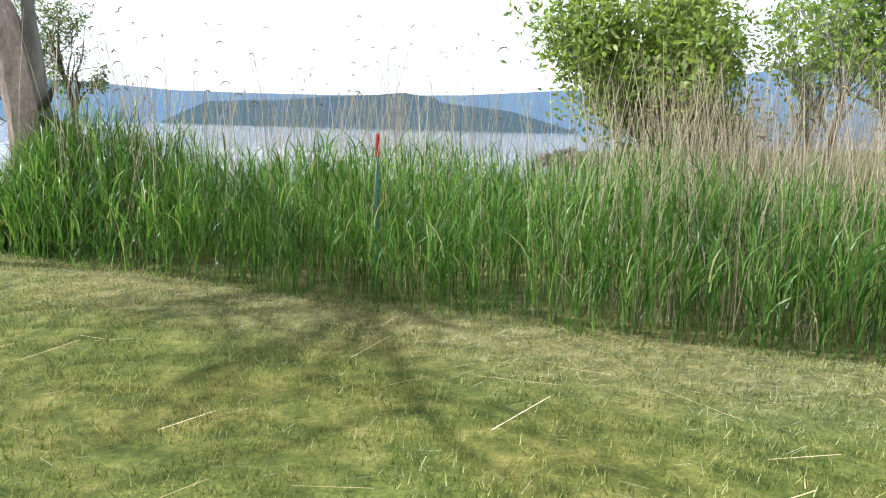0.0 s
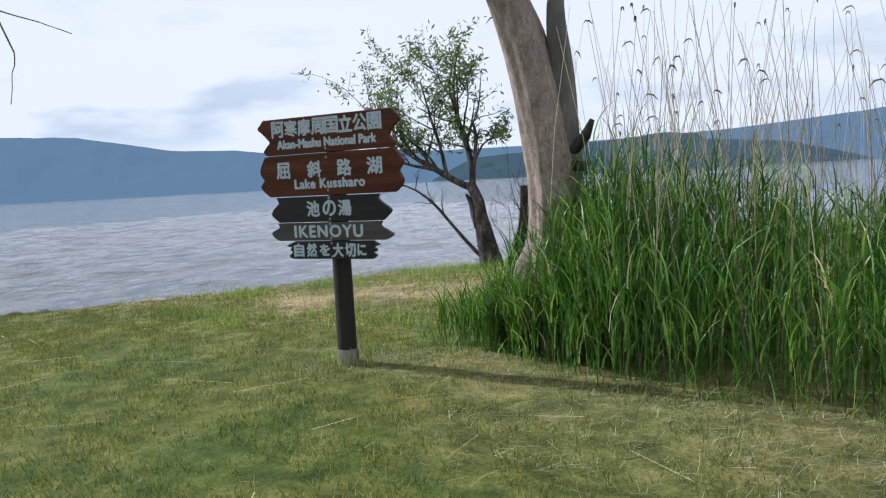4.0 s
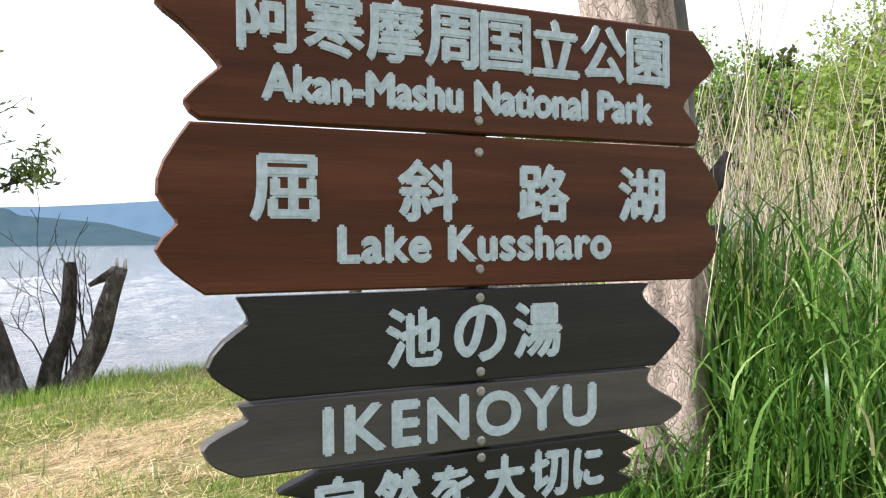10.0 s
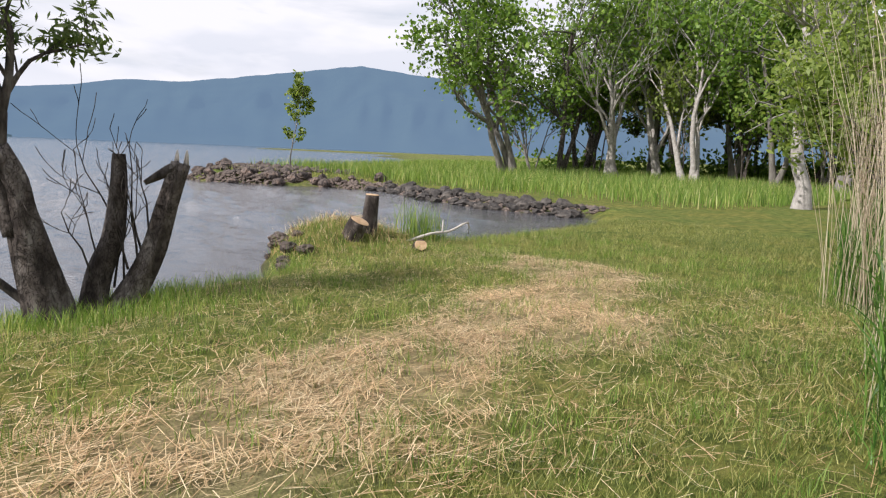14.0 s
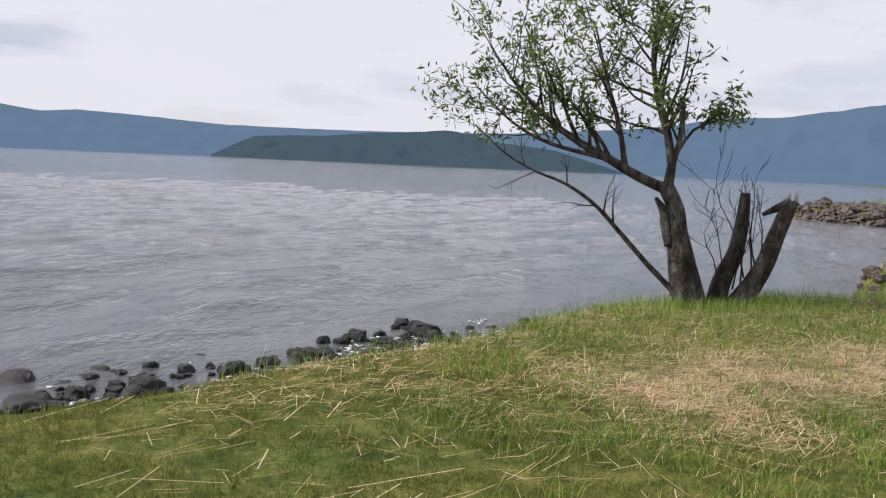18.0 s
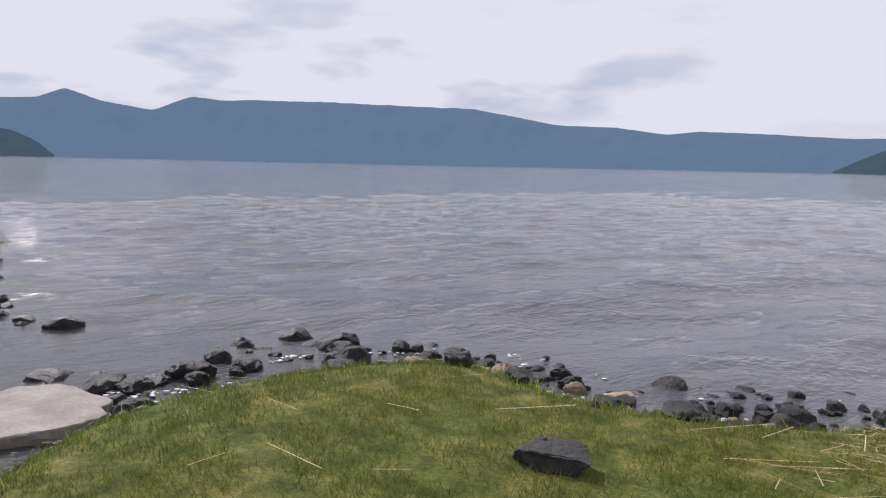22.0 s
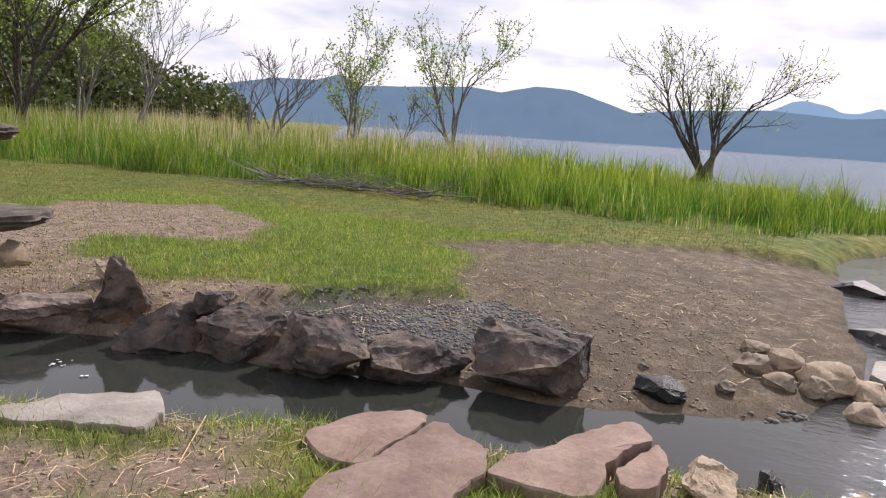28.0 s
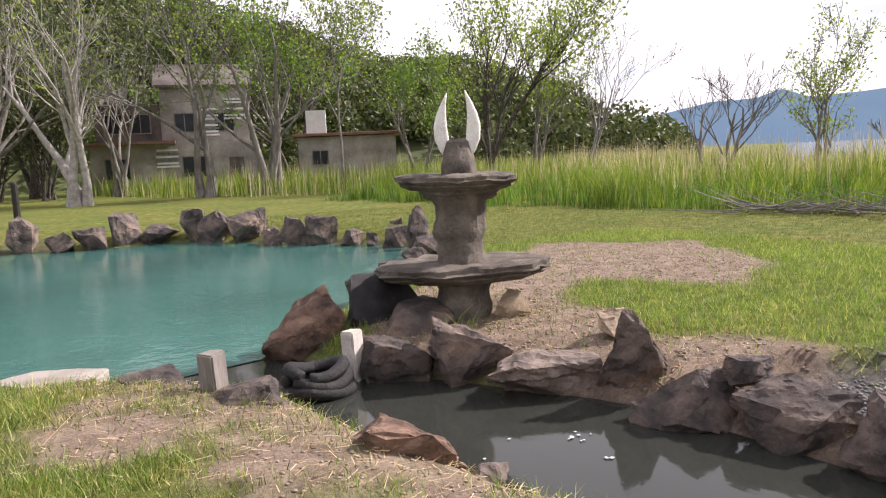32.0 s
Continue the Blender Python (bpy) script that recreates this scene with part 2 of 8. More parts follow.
def watery(name, deep, rough, layers, spec=0.5, still=None):
    """Opaque dark water with ripples: layers of (scale, stretch, strength, distance)."""
    m = bpy.data.materials.new(name)
    n, l = nodes_of(m)
    p = n["Principled BSDF"]
    big = noise_node(n, l, 0.35, 4.0)
    l.new(ramp_node(n, l, big.outputs[0], [(0.3, tuple(c * 0.8 for c in deep)), (0.7, tuple(c * 1.2 for c in deep))]).outputs[0], p.inputs["Base Color"])
    if still:
        calm = n.new("ShaderNodeAttribute")
        calm.attribute_name = "calm"
        l.new(mix_node(n, l, calm.outputs["Fac"], p.inputs["Base Color"].links[0].from_socket, still), p.inputs["Base Color"])
        keep = n.new("ShaderNodeMath")
        keep.operation = "MULTIPLY_ADD"
        keep.inputs[1].default_value, keep.inputs[2].default_value = -0.97, 1.0
        l.new(calm.outputs["Fac"], keep.inputs[0])
    p.inputs["Roughness"].default_value = rough
    p.inputs["IOR"].default_value = 1.33
    p.inputs["Specular IOR Level"].default_value = spec
    normal = None
    for scale, stretch, strength, distance in layers:
        t = noise_node(n, l, scale, 4.0, 0.6, stretch=stretch)
        b = n.new("ShaderNodeBump")
        b.inputs["Strength"].default_value, b.inputs["Distance"].default_value = strength, distance
        l.new(t.outputs[0], b.inputs["Height"])
        if still:
            part_ = n.new("ShaderNodeMath")
            part_.operation = "MULTIPLY"
            part_.inputs[1].default_value = strength
            l.new(keep.outputs[0], part_.inputs[0])
            l.new(part_.outputs[0], b.inputs["Strength"])
        if normal:
            l.new(normal, b.inputs["Normal"])
        normal = b.outputs[0]
    l.new(normal, p.inputs["Normal"])
    return m


M_LAKE = watery("lake_water", (0.085, 0.086, 0.092), 0.05, [(0.5, (1.0, 0.45, 1), 1.0, 0.10), (1.7, (1.0, 0.45, 1), 1.0, 0.062), (5.0, (1, 0.5, 1), 1.0, 0.035), (17.0, (1, 0.6, 1), 1.0, 0.0145)], still=(0.030, 0.033, 0.028))
M_POND = watery("pond_water", (0.045, 0.132, 0.116), 0.06, [(1.6, None, 0.35, 0.03), (7.0, None, 0.4, 0.010), (22.0, None, 0.25, 0.004)], 0.5)
M_FOAM = solid("foam", [(0.2, (0.75, 0.78, 0.8)), (0.8, (0.9, 0.92, 0.93))], 20, 0.5, 0.3)
# haze painted in: each far forest colour glows by its share of blue
M_FARMT = hazy("far_forest_haze_glow", [(0.3, (0.035, 0.06, 0.06)), (0.7, (0.07, 0.105, 0.085))], (0.165, 0.260, 0.385), 0.78)
M_MIDMT = hazy("headland_forest_haze_glow", [(0.35, (0.015, 0.035, 0.028)), (0.65, (0.04, 0.062, 0.048))], (0.095, 0.150, 0.205), 0.62, 0.02)
M_PEAK = hazy("peaks_haze_glow", [(0.3, (0.05, 0.08, 0.09)), (0.7, (0.08, 0.11, 0.1))], (0.27, 0.42, 0.60), 0.85)
def plated_bark(name, stops, crack, scale=20.0, depth=0.4):
    """Weathered bark that has split into small plates."""
    m = bpy.data.materials.new(name)
    n, l = nodes_of(m)
    p = n["Principled BSDF"]
    big = noise_node(n, l, 6.5, 6.0, 0.65, stretch=(1, 1, 0.4))
    mid = noise_node(n, l, 24.0, 6.0, 0.7, stretch=(1, 1, 0.6))
    tc = n.new("ShaderNodeTexCoord")
    mp = n.new("ShaderNodeMapping")
    mp.inputs["Scale"].default_value = (1.0, 1.0, 0.55)
    l.new(tc.outputs["Object"], mp.inputs[0])
    warp = n.new("ShaderNodeTexNoise")
    warp.inputs["Scale"].default_value = 14.0
    l.new(mp.outputs[0], warp.inputs["Vector"])
    bend = mix_node(n, l, 0.10, mp.outputs[0], warp.outputs["Color"], "LINEAR_LIGHT")
    v = n.new("ShaderNodeTexVoronoi")
    v.feature = "DISTANCE_TO_EDGE"
    v.inputs["Scale"].default_value = scale
    l.new(bend, v.inputs["Vector"])
    edge = ramp_node(n, l, v.outputs["Distance"], [(0.0, (0, 0, 0)), (0.07, (1, 1, 1))])
    col = ramp_node(n, l, big.outputs[0], stops).outputs[0]
    grain = ramp_node(n, l, mid.outputs[0], [(0.3, (0.6, 0.58, 0.57)), (0.7, (1.25, 1.22, 1.2))]).outputs[0]
    col = mix_node(n, l, 0.85, col, grain, "MULTIPLY")
    col = mix_node(n, l, edge.outputs[0], mix_node(n, l, depth, col, crack), col)
    l.new(col, p.inputs["Base Color"])
    p.inputs["Roughness"].default_value = 0.9
    p.inputs["Specular IOR Level"].default_value = 0.2
    add = n.new("ShaderNodeMath")
    add.operation = "ADD"
    soft = n.new("ShaderNodeMath")
    soft.operation = "MULTIPLY"
    soft.inputs[1].default_value = depth
    l.new(edge.outputs[0], soft.inputs[0])
    l.new(soft.outputs[0], add.inputs[0])
    l.new(mid.outputs[0], add.inputs[1])
    l.new(bump_node(n, l, add.outputs[0], 0.9, 0.014), p.inputs["Normal"])
    return m


M_BARK_DEAD = plated_bark("silver_dead_bark", [(0.32, (0.19, 0.145, 0.125)), (0.42, (0.36, 0.285, 0.245)), (0.6, (0.47, 0.385, 0.335)), (0.8, (0.54, 0.455, 0.405))], (0.13, 0.10, 0.09), 30.0, 0.42)
M_BARK_WILLOW = plated_bark("furrowed_dark_bark", [(0.36, (0.030, 0.025, 0.022)), (0.48, (0.080, 0.068, 0.060)), (0.58, (0.165, 0.148, 0.134)), (0.70, (0.33, 0.31, 0.285))], (0.014, 0.011, 0.009), 26.0, 0.75)
M_BARK_DARK = solid("dark_bark", [(0.34, (0.022, 0.018, 0.015)), (0.48, (0.075, 0.062, 0.052)), (0.6, (0.13, 0.112, 0.098)), (0.75, (0.24, 0.215, 0.19))], 16, 0.9, 1.0, 60, stretch=(1, 1, 0.3), dist=0.04)
M_BARK_GREY = solid("grey_bark", [(0.3, (0.10, 0.09, 0.08)), (0.55, (0.20, 0.185, 0.165)), (0.75, (0.36, 0.34, 0.31))], 6, 0.9, 0.6, 40, stretch=(1, 1, 0.3))
M_BARK_PALE = solid("pale_bark", [(0.3, (0.24, 0.22, 0.2)), (0.7, (0.48, 0.45, 0.42))], 5, 0.9, 0.5, 40)
M_CUT = solid("cut_wood", [(0.3, (0.42, 0.27, 0.14)), (0.7, (0.62, 0.44, 0.27))], 12, 0.8, 0.3, 90)
M_DRIFT = solid("bleached_wood", [(0.3, (0.45, 0.41, 0.36)), (0.7, (0.68, 0.64, 0.58))], 10, 0.8, 0.4, 80)
M_LEAF_WILLOW = leafy("willow_leaves", [(0.0, (0.068, 0.112, 0.038)), (0.5, (0.128, 0.188, 0.060)), (1.0, (0.210, 0.262, 0.098))], 0.35)
M_LEAF_MAPLE = leafy("broad_leaves", [(0.0, (0.065, 0.132, 0.020)), (0.5, (0.138, 0.243, 0.040)), (1.0, (0.260, 0.384, 0.073))], 0.4)
M_LEAF_LIGHT = leafy("yellow_green_leaves", [(0.0, (0.112, 0.166, 0.035)), (0.5, (0.204, 0.281, 0.070)), (1.0, (0.337, 0.405, 0.126))], 0.5)
M_LEAF_HILL = leafy("hill_forest_leaves", [(0.0, (0.036, 0.056, 0.021)), (0.5, (0.080, 0.104, 0.038)), (1.0, (0.155, 0.164, 0.070))], 0.22)
M_REED = leafy("green_reed_leaves", [(0.0, (0.028, 0.078, 0.014)), (0.45, (0.078, 0.180, 0.032)), (0.8, (0.155, 0.285, 0.062)), (0.95, (0.28, 0.39, 0.13)), (1.0, (0.56, 0.50, 0.30))], 0.40, 0.38)
M_REED_DRY = leafy("dry_reed_stalks", [(0.0, (0.307, 0.236, 0.165)), (0.5, (0.543, 0.454, 0.342)), (1.0, (0.802, 0.720, 0.590))], 0.2, 0.6)
M_PLUME = leafy("reed_plumes", [(0.0, (0.16, 0.12, 0.085)), (1.0, (0.32, 0.25, 0.17))], 0.3, 0.8)
M_GRASS = leafy("lawn_blades", [(0.0, (0.042, 0.074, 0.012)), (0.3, (0.112, 0.152, 0.031)), (0.6, (0.225, 0.252, 0.064)), (0.85, (0.385, 0.385, 0.14)), (1.0, (0.52, 0.47, 0.22))], 0.18)
M_TALLGRASS = leafy("tall_grass_blades", [(0.0, (0.087, 0.167, 0.027)), (0.5, (0.180, 0.287, 0.060)), (0.85, (0.320, 0.414, 0.120)), (1.0, (0.587, 0.534, 0.267))], 0.42)
M_STRAW = leafy("cut_straw", [(0.0, (0.33, 0.20, 0.105)), (0.4, (0.60, 0.42, 0.245)), (0.8, (0.80, 0.62, 0.40)), (1.0, (0.93, 0.79, 0.57))], 0.15, 0.6)
M_ROCK_WET = solid("wet_lava_rock", [(0.3, (0.012, 0.012, 0.013)), (0.6, (0.035, 0.033, 0.032)), (0.8, (0.07, 0.062, 0.055))], 7, 0.5, 0.8, 45, tint=0.35, spec=0.3)
M_ROCK_DRY = solid("grey_brown_rock", [(0.3, (0.085, 0.070, 0.060)), (0.55, (0.17, 0.135, 0.115)), (0.8, (0.27, 0.225, 0.19))], 5, 0.85, 0.7, 40, tint=0.3, chip=7.0)
M_ROCK_RED = solid("red_brown_lava_rock", [(0.3, (0.038, 0.033, 0.032)), (0.45, (0.098, 0.080, 0.072)), (0.6, (0.185, 0.142, 0.118)), (0.75, (0.30, 0.205, 0.15)), (0.88, (0.37, 0.31, 0.25))], 3.2, 0.85, 0.9, 30, tint=0.3, dist=0.03, chip=6.0)
M_ROCK_ORANGE = solid("orange_brown_lava_rock", [(0.3, (0.072, 0.048, 0.038)), (0.5, (0.192, 0.120, 0.084)), (0.68, (0.360, 0.228, 0.156)), (0.82, (0.456, 0.348, 0.264))], 4.0, 0.9, 1.0, 26, dist=0.04, chip=7.0)
M_ROCK_TAN = solid("tan_stone", [(0.3, (0.25, 0.19, 0.13)), (0.7, (0.42, 0.34, 0.25))], 5, 0.85, 0.5, 40, tint=0.25)
M_SLAB_RED = solid("reddish_flagstone", [(0.3, (0.163, 0.105, 0.083)), (0.5, (0.234, 0.157, 0.125)), (0.68, (0.287, 0.212, 0.172)), (0.82, (0.358, 0.303, 0.250))], 3.5, 0.85, 0.5, 30, tint=0.2, dist=0.012)
M_SLAB_PALE = solid("pale_flagstone", [(0.3, (0.20, 0.172, 0.145)), (0.5, (0.30, 0.268, 0.23)), (0.75, (0.42, 0.385, 0.335))], 3.0, 0.8, 0.5, 34, tint=0.12, dist=0.012)
M_RUBBLE = solid("dark_rubble_stone", [(0.3, (0.030, 0.028, 0.027)), (0.55, (0.075, 0.068, 0.062)), (0.8, (0.15, 0.135, 0.12))], 4, 0.85, 0.7, 30, tint=0.35)
M_FARREED = leafy("meadow_reed_leaves", [(0.0, (0.086, 0.139, 0.018)), (0.5, (0.163, 0.239, 0.038)), (0.85, (0.253, 0.323, 0.071)), (1.0, (0.375, 0.353, 0.168))], 0.45, 0.5)
M_HILLSIDE = solid("forest_floor", [(0.3, (0.05, 0.065, 0.02)), (0.7, (0.11, 0.13, 0.045))], 0.2, 0.95, 0.3, 2)
M_CLIP = leafy("grass_clippings", [(0.0, (0.16, 0.19, 0.10)), (0.5, (0.32, 0.335, 0.21)), (1.0, (0.55, 0.53, 0.38))], 0.15, 0.6)
M_FARLAWN = leafy("far_lawn_blades", [(0.0, (0.101, 0.129, 0.027)), (0.5, (0.152, 0.176, 0.041)), (1.0, (0.218, 0.226, 0.069))], 0.25)
M_PEBBLE = solid("pebbles", [(0.3, (0.09, 0.085, 0.08)), (0.7, (0.24, 0.22, 0.2))], 4, 0.8, 0.3, 40)
M_MONU = solid("weathered_monument_stone", [(0.3, (0.070, 0.058, 0.049)), (0.55, (0.159, 0.136, 0.110)), (0.8, (0.290, 0.251, 0.204))], 4, 0.92, 0.9, 30, dist=0.03)
M_HORN = solid("white_horn_paint", [(0.25, (0.55, 0.44, 0.32)), (0.42, (0.80, 0.77, 0.70)), (0.7, (0.86, 0.85, 0.80))], 7, 0.6, 0.3, 50)
M_SIGN_RED = solid("red_brown_stained_board", [(0.28, (0.052, 0.014, 0.006)), (0.5, (0.090, 0.027, 0.010)), (0.72, (0.135, 0.045, 0.018))], 3.5, 0.6, 0.35, 26, stretch=(0.18, 1, 3.2), dist=0.004, spec=0.25)
M_SIGN_BLACK = solid("black_stained_board", [(0.3, (0.012, 0.010, 0.010)), (0.7, (0.024, 0.020, 0.019))], 3.5, 0.5, 0.25, 30, stretch=(0.25, 1, 3), dist=0.004)
M_SIGN_GREY = solid("faded_grey_board", [(0.3, (0.055, 0.047, 0.043)), (0.7, (0.095, 0.085, 0.078))], 3.5, 0.6, 0.25, 30, stretch=(0.25, 1, 3), dist=0.004)
M_SIGN_EDGE = solid("worn_board_edge", [(0.3, (0.30, 0.21, 0.15)), (0.7, (0.48, 0.37, 0.28))], 8, 0.8, 0.2, 60)
M_LETTER = solid("pale_blue_letter_paint", [(0.2, (0.46, 0.54, 0.60)), (0.8, (0.58, 0.66, 0.71))], 15, 0.6, 0.1, 80)
M_POST_WOOD = solid("dark_post_wood", [(0.3, (0.014, 0.011, 0.010)), (0.7, (0.032, 0.025, 0.021))], 5, 0.75, 0.5, 50, stretch=(1, 1, 0.15))
M_POST_GREY = solid("grey_post_wood", [(0.3, (0.13, 0.115, 0.10)), (0.7, (0.30, 0.275, 0.245))], 8, 0.9, 0.5, 60, stretch=(1, 1, 0.2))
M_STEEL = solid("screw_steel", [(0.3, (0.35, 0.33, 0.31)), (0.7, (0.5, 0.48, 0.46))], 30, 0.5, 0.0, 80, metal=0.8)
M_RED_CAP = solid("red_pole_paint", [(0.3, (0.30, 0.03, 0.02)), (0.7, (0.42, 0.05, 0.03))], 15, 0.5, 0.1, 60)
M_TEAL_POLE = solid("teal_pole_paint", [(0.3, (0.05, 0.15, 0.14)), (0.7, (0.09, 0.22, 0.20))], 15, 0.5, 0.1, 60)
M_WALL_HOUSE = solid("grey_weathered_mortar", [(0.3, (0.20, 0.175, 0.155)), (0.7, (0.46, 0.42, 0.375))], 0.8, 0.9, 0.3, 8)
M_WALL_DARK = solid("dark_weathered_boards", [(0.3, (0.075, 0.062, 0.055)), (0.7, (0.19, 0.165, 0.145))], 0.8, 0.9, 0.3, 8)
M_ROOF_RUST = solid("rusty_roof_metal", [(0.3, (0.16, 0.075, 0.05)), (0.7, (0.27, 0.15, 0.11))], 1.5, 0.7, 0.3, 12)
# near-black that paints the unlit rooms onto the window panels
M_ROOM_DARK = solid("painted_room_dark", [(0.3, (0.01, 0.01, 0.012)), (0.7, (0.025, 0.027, 0.03))], 2, 0.2, 0.0, 20)
M_WHITE = solid("white_paint", [(0.3, (0.62, 0.62, 0.6)), (0.7, (0.78, 0.78, 0.76))], 2, 0.6, 0.1, 20)


def ground_material():
    m = bpy.data.materials.new("lawn_and_shore_ground")
    n, l = nodes_of(m)
    p = n["Principled BSDF"]
    big = noise_node(n, l, 0.55, 5.0)
    mid = noise_node(n, l, 4.5, 6.0, 0.65)
    fine = noise_node(n, l, 38.0, 5.0, 0.8)
    grass = ramp_node(n, l, mid.outputs[0], [(0.30, (0.042, 0.062, 0.011)), (0.47, (0.112, 0.132, 0.027)), (0.6, (0.185, 0.188, 0.048)), (0.75, (0.30, 0.265, 0.11))]).outputs[0]
    warm = ramp_node(n, l, big.outputs[0], [(0.35, (0.78, 0.95, 0.8)), (0.65, (1.2, 1.08, 1.05))]).outputs[0]
    grass = mix_node(n, l, 1.0, grass, warm, "MULTIPLY")
    straw = ramp_node(n, l, mid.outputs[0], [(0.3, (0.19, 0.145, 0.08)), (0.5, (0.32, 0.245, 0.14)), (0.7, (0.50, 0.385, 0.24))]).outputs[0]
    sand = ramp_node(n, l, mid.outputs[0], [(0.3, (0.085, 0.065, 0.046)), (0.55, (0.150, 0.116, 0.082)), (0.75, (0.245, 0.193, 0.140))]).outputs[0]
    soil = ramp_node(n, l, mid.outputs[0], [(0.3, (0.16, 0.115, 0.085)), (0.55, (0.27, 0.205, 0.155)), (0.75, (0.38, 0.30, 0.23))]).outputs[0]
    gravel = ramp_node(n, l, mid.outputs[0], [(0.3, (0.07, 0.07, 0.07)), (0.7, (0.19, 0.19, 0.19))]).outputs[0]
    bed = ramp_node(n, l, mid.outputs[0], [(0.3, (0.03, 0.028, 0.024)), (0.7, (0.08, 0.07, 0.058))]).outputs[0]
    col = grass
    for name, layer in (("straw", straw), ("soil", soil), ("sand", sand), ("gravel", gravel), ("bed", bed)):
        a = n.new("ShaderNodeAttribute")
        a.attribute_name = name
        col = mix_node(n, l, a.outputs["Fac"], col, layer)
    grain = ramp_node(n, l, fine.outputs[0], [(0.28, (0.35, 0.36, 0.33)), (0.5, (0.95, 0.95, 0.95)), (0.72, (1.6, 1.55, 1.5))]).outputs[0]
    col = mix_node(n, l, 0.9, col, grain, "MULTIPLY")
    l.new(col, p.inputs["Base Color"])
    p.inputs["Roughness"].default_value = 0.95
    p.inputs["Specular IOR Level"].default_value = 0.2
    add = n.new("ShaderNodeMath")
    add.operation = "ADD"
    l.new(mid.outputs[0], add.inputs[0])
    l.new(fine.outputs[0], add.inputs[1])
    l.new(bump_node(n, l, add.outputs[0], 0.8, 0.03), p.inputs["Normal"])
    return m


M_GROUND = ground_material()

# ---- mesh tools ----
def fast_mesh(name, V, F):
    V, F = np.asarray(V, np.float32), np.asarray(F, np.int32)
    me = bpy.data.meshes.new(name)
    me.vertices.add(len(V))
    me.vertices.foreach_set("co", V.ravel())
    k = F.shape[1]
    me.loops.add(F.size)
    me.loops.foreach_set("vertex_index", F.ravel())
    me.polygons.add(len(F))
    me.polygons.foreach_set("loop_start", np.arange(0, F.size, k, dtype=np.int32))
    me.update(calc_edges=True)
    return me


def mesh_thing(name, me, material, label="", category="", kind="", group="", smooth=False):
    ob = new(name, me)
    me.materials.append(material)
    if smooth:
        me.polygons.foreach_set("use_smooth", np.ones(len(me.polygons), bool))
    return tagged(ob, label, category, group, kind)


def empty_thing(name, at, label, category, group="", turn=0.0):
    ob = new(name)
    ob.empty_display_size = 0.2
    ob.matrix_basis = pose(at[0], at[1], at[2], 0, 0, turn)
    return tagged(ob, label, category, group)


def part(name, bm, material, parent, label="", smooth=False, angle=0.0):
    me = bm
    if not isinstance(bm, bpy.types.Mesh):
        me = bpy.data.meshes.new(name)
        bm.to_mesh(me)
        bm.free()
    me.materials.append(material)
    if smooth or angle:
        me.polygons.foreach_set("use_smooth", np.ones(len(me.polygons), bool))
    if angle:
        me.set_sharp_from_angle(angle=radians(angle))
    ob = new(name, me)
    ob.parent = parent
    if label:
        ob["label"] = label
    return ob


def smoothstep(a, b, x):
    t = np.clip((x - a) / (b - a), 0, 1)
    return t * t * (3 - 2 * t)


def curve_through(points, step=0.25):
    """A smooth closed or open line through control points (Catmull-Rom)."""
    p = np.array(points, float)
    out = []
    for i in range(len(p) - 1):
        a, b, c, d = p[max(i - 1, 0)], p[i], p[i + 1], p[min(i + 2, len(p) - 1)]
        k = max(2, int(min(12, np.linalg.norm(c - b) / step)))
        for s in np.arange(k) / k:
            out.append(0.5 * (2 * b + (c - a) * s + (2 * a - 5 * b + 4 * c - d) * s * s + (3 * b - a - 3 * c + d) * s ** 3))
    out.append(p[-1])
    return np.array(out)


def signed_distance(poly, X, Y):
    """Positive inside the polygon."""
    best = np.full(X.shape, 1e9)
    inside = np.zeros(X.shape, bool)
    n = len(poly)
    for i in range(n):
        (x0, y0), (x1, y1) = poly[i], poly[(i + 1) % n]
        dx, dy = x1 - x0, y1 - y0
        q = dx * dx + dy * dy
        if q < 1e-12:
            continue
        s = np.clip(((X - x0) * dx + (Y - y0) * dy) / q, 0, 1)
        best = np.minimum(best, (X - x0 - s * dx) ** 2 + (Y - y0 - s * dy) ** 2)
        cross = (y0 > Y) != (y1 > Y)
        if dy:
            inside ^= cross & (X < dx * (Y - y0) / dy + x0)
    best = np.sqrt(best)
    return np.where(inside, best, -best)


def wobble(X, Y, scale, seed=0):
    """Cheap smooth noise of about -1 to 1."""
    r = np.random.RandomState(seed)
    out = np.zeros(np.shape(X))
    for k in range(6):
        a, f, ph = r.rand() * 6.283, (0.6 + 0.35 * k) * scale, r.rand() * 6.283
        out = out + np.sin((X * math.cos(a) + Y * math.sin(a)) * f * 6.283 + ph + 1.3 * np.sin((X * math.sin(a) - Y * math.cos(a)) * f * 3.1 + ph * 2)) / (1 + 0.5 * k)
    return out / 2.6


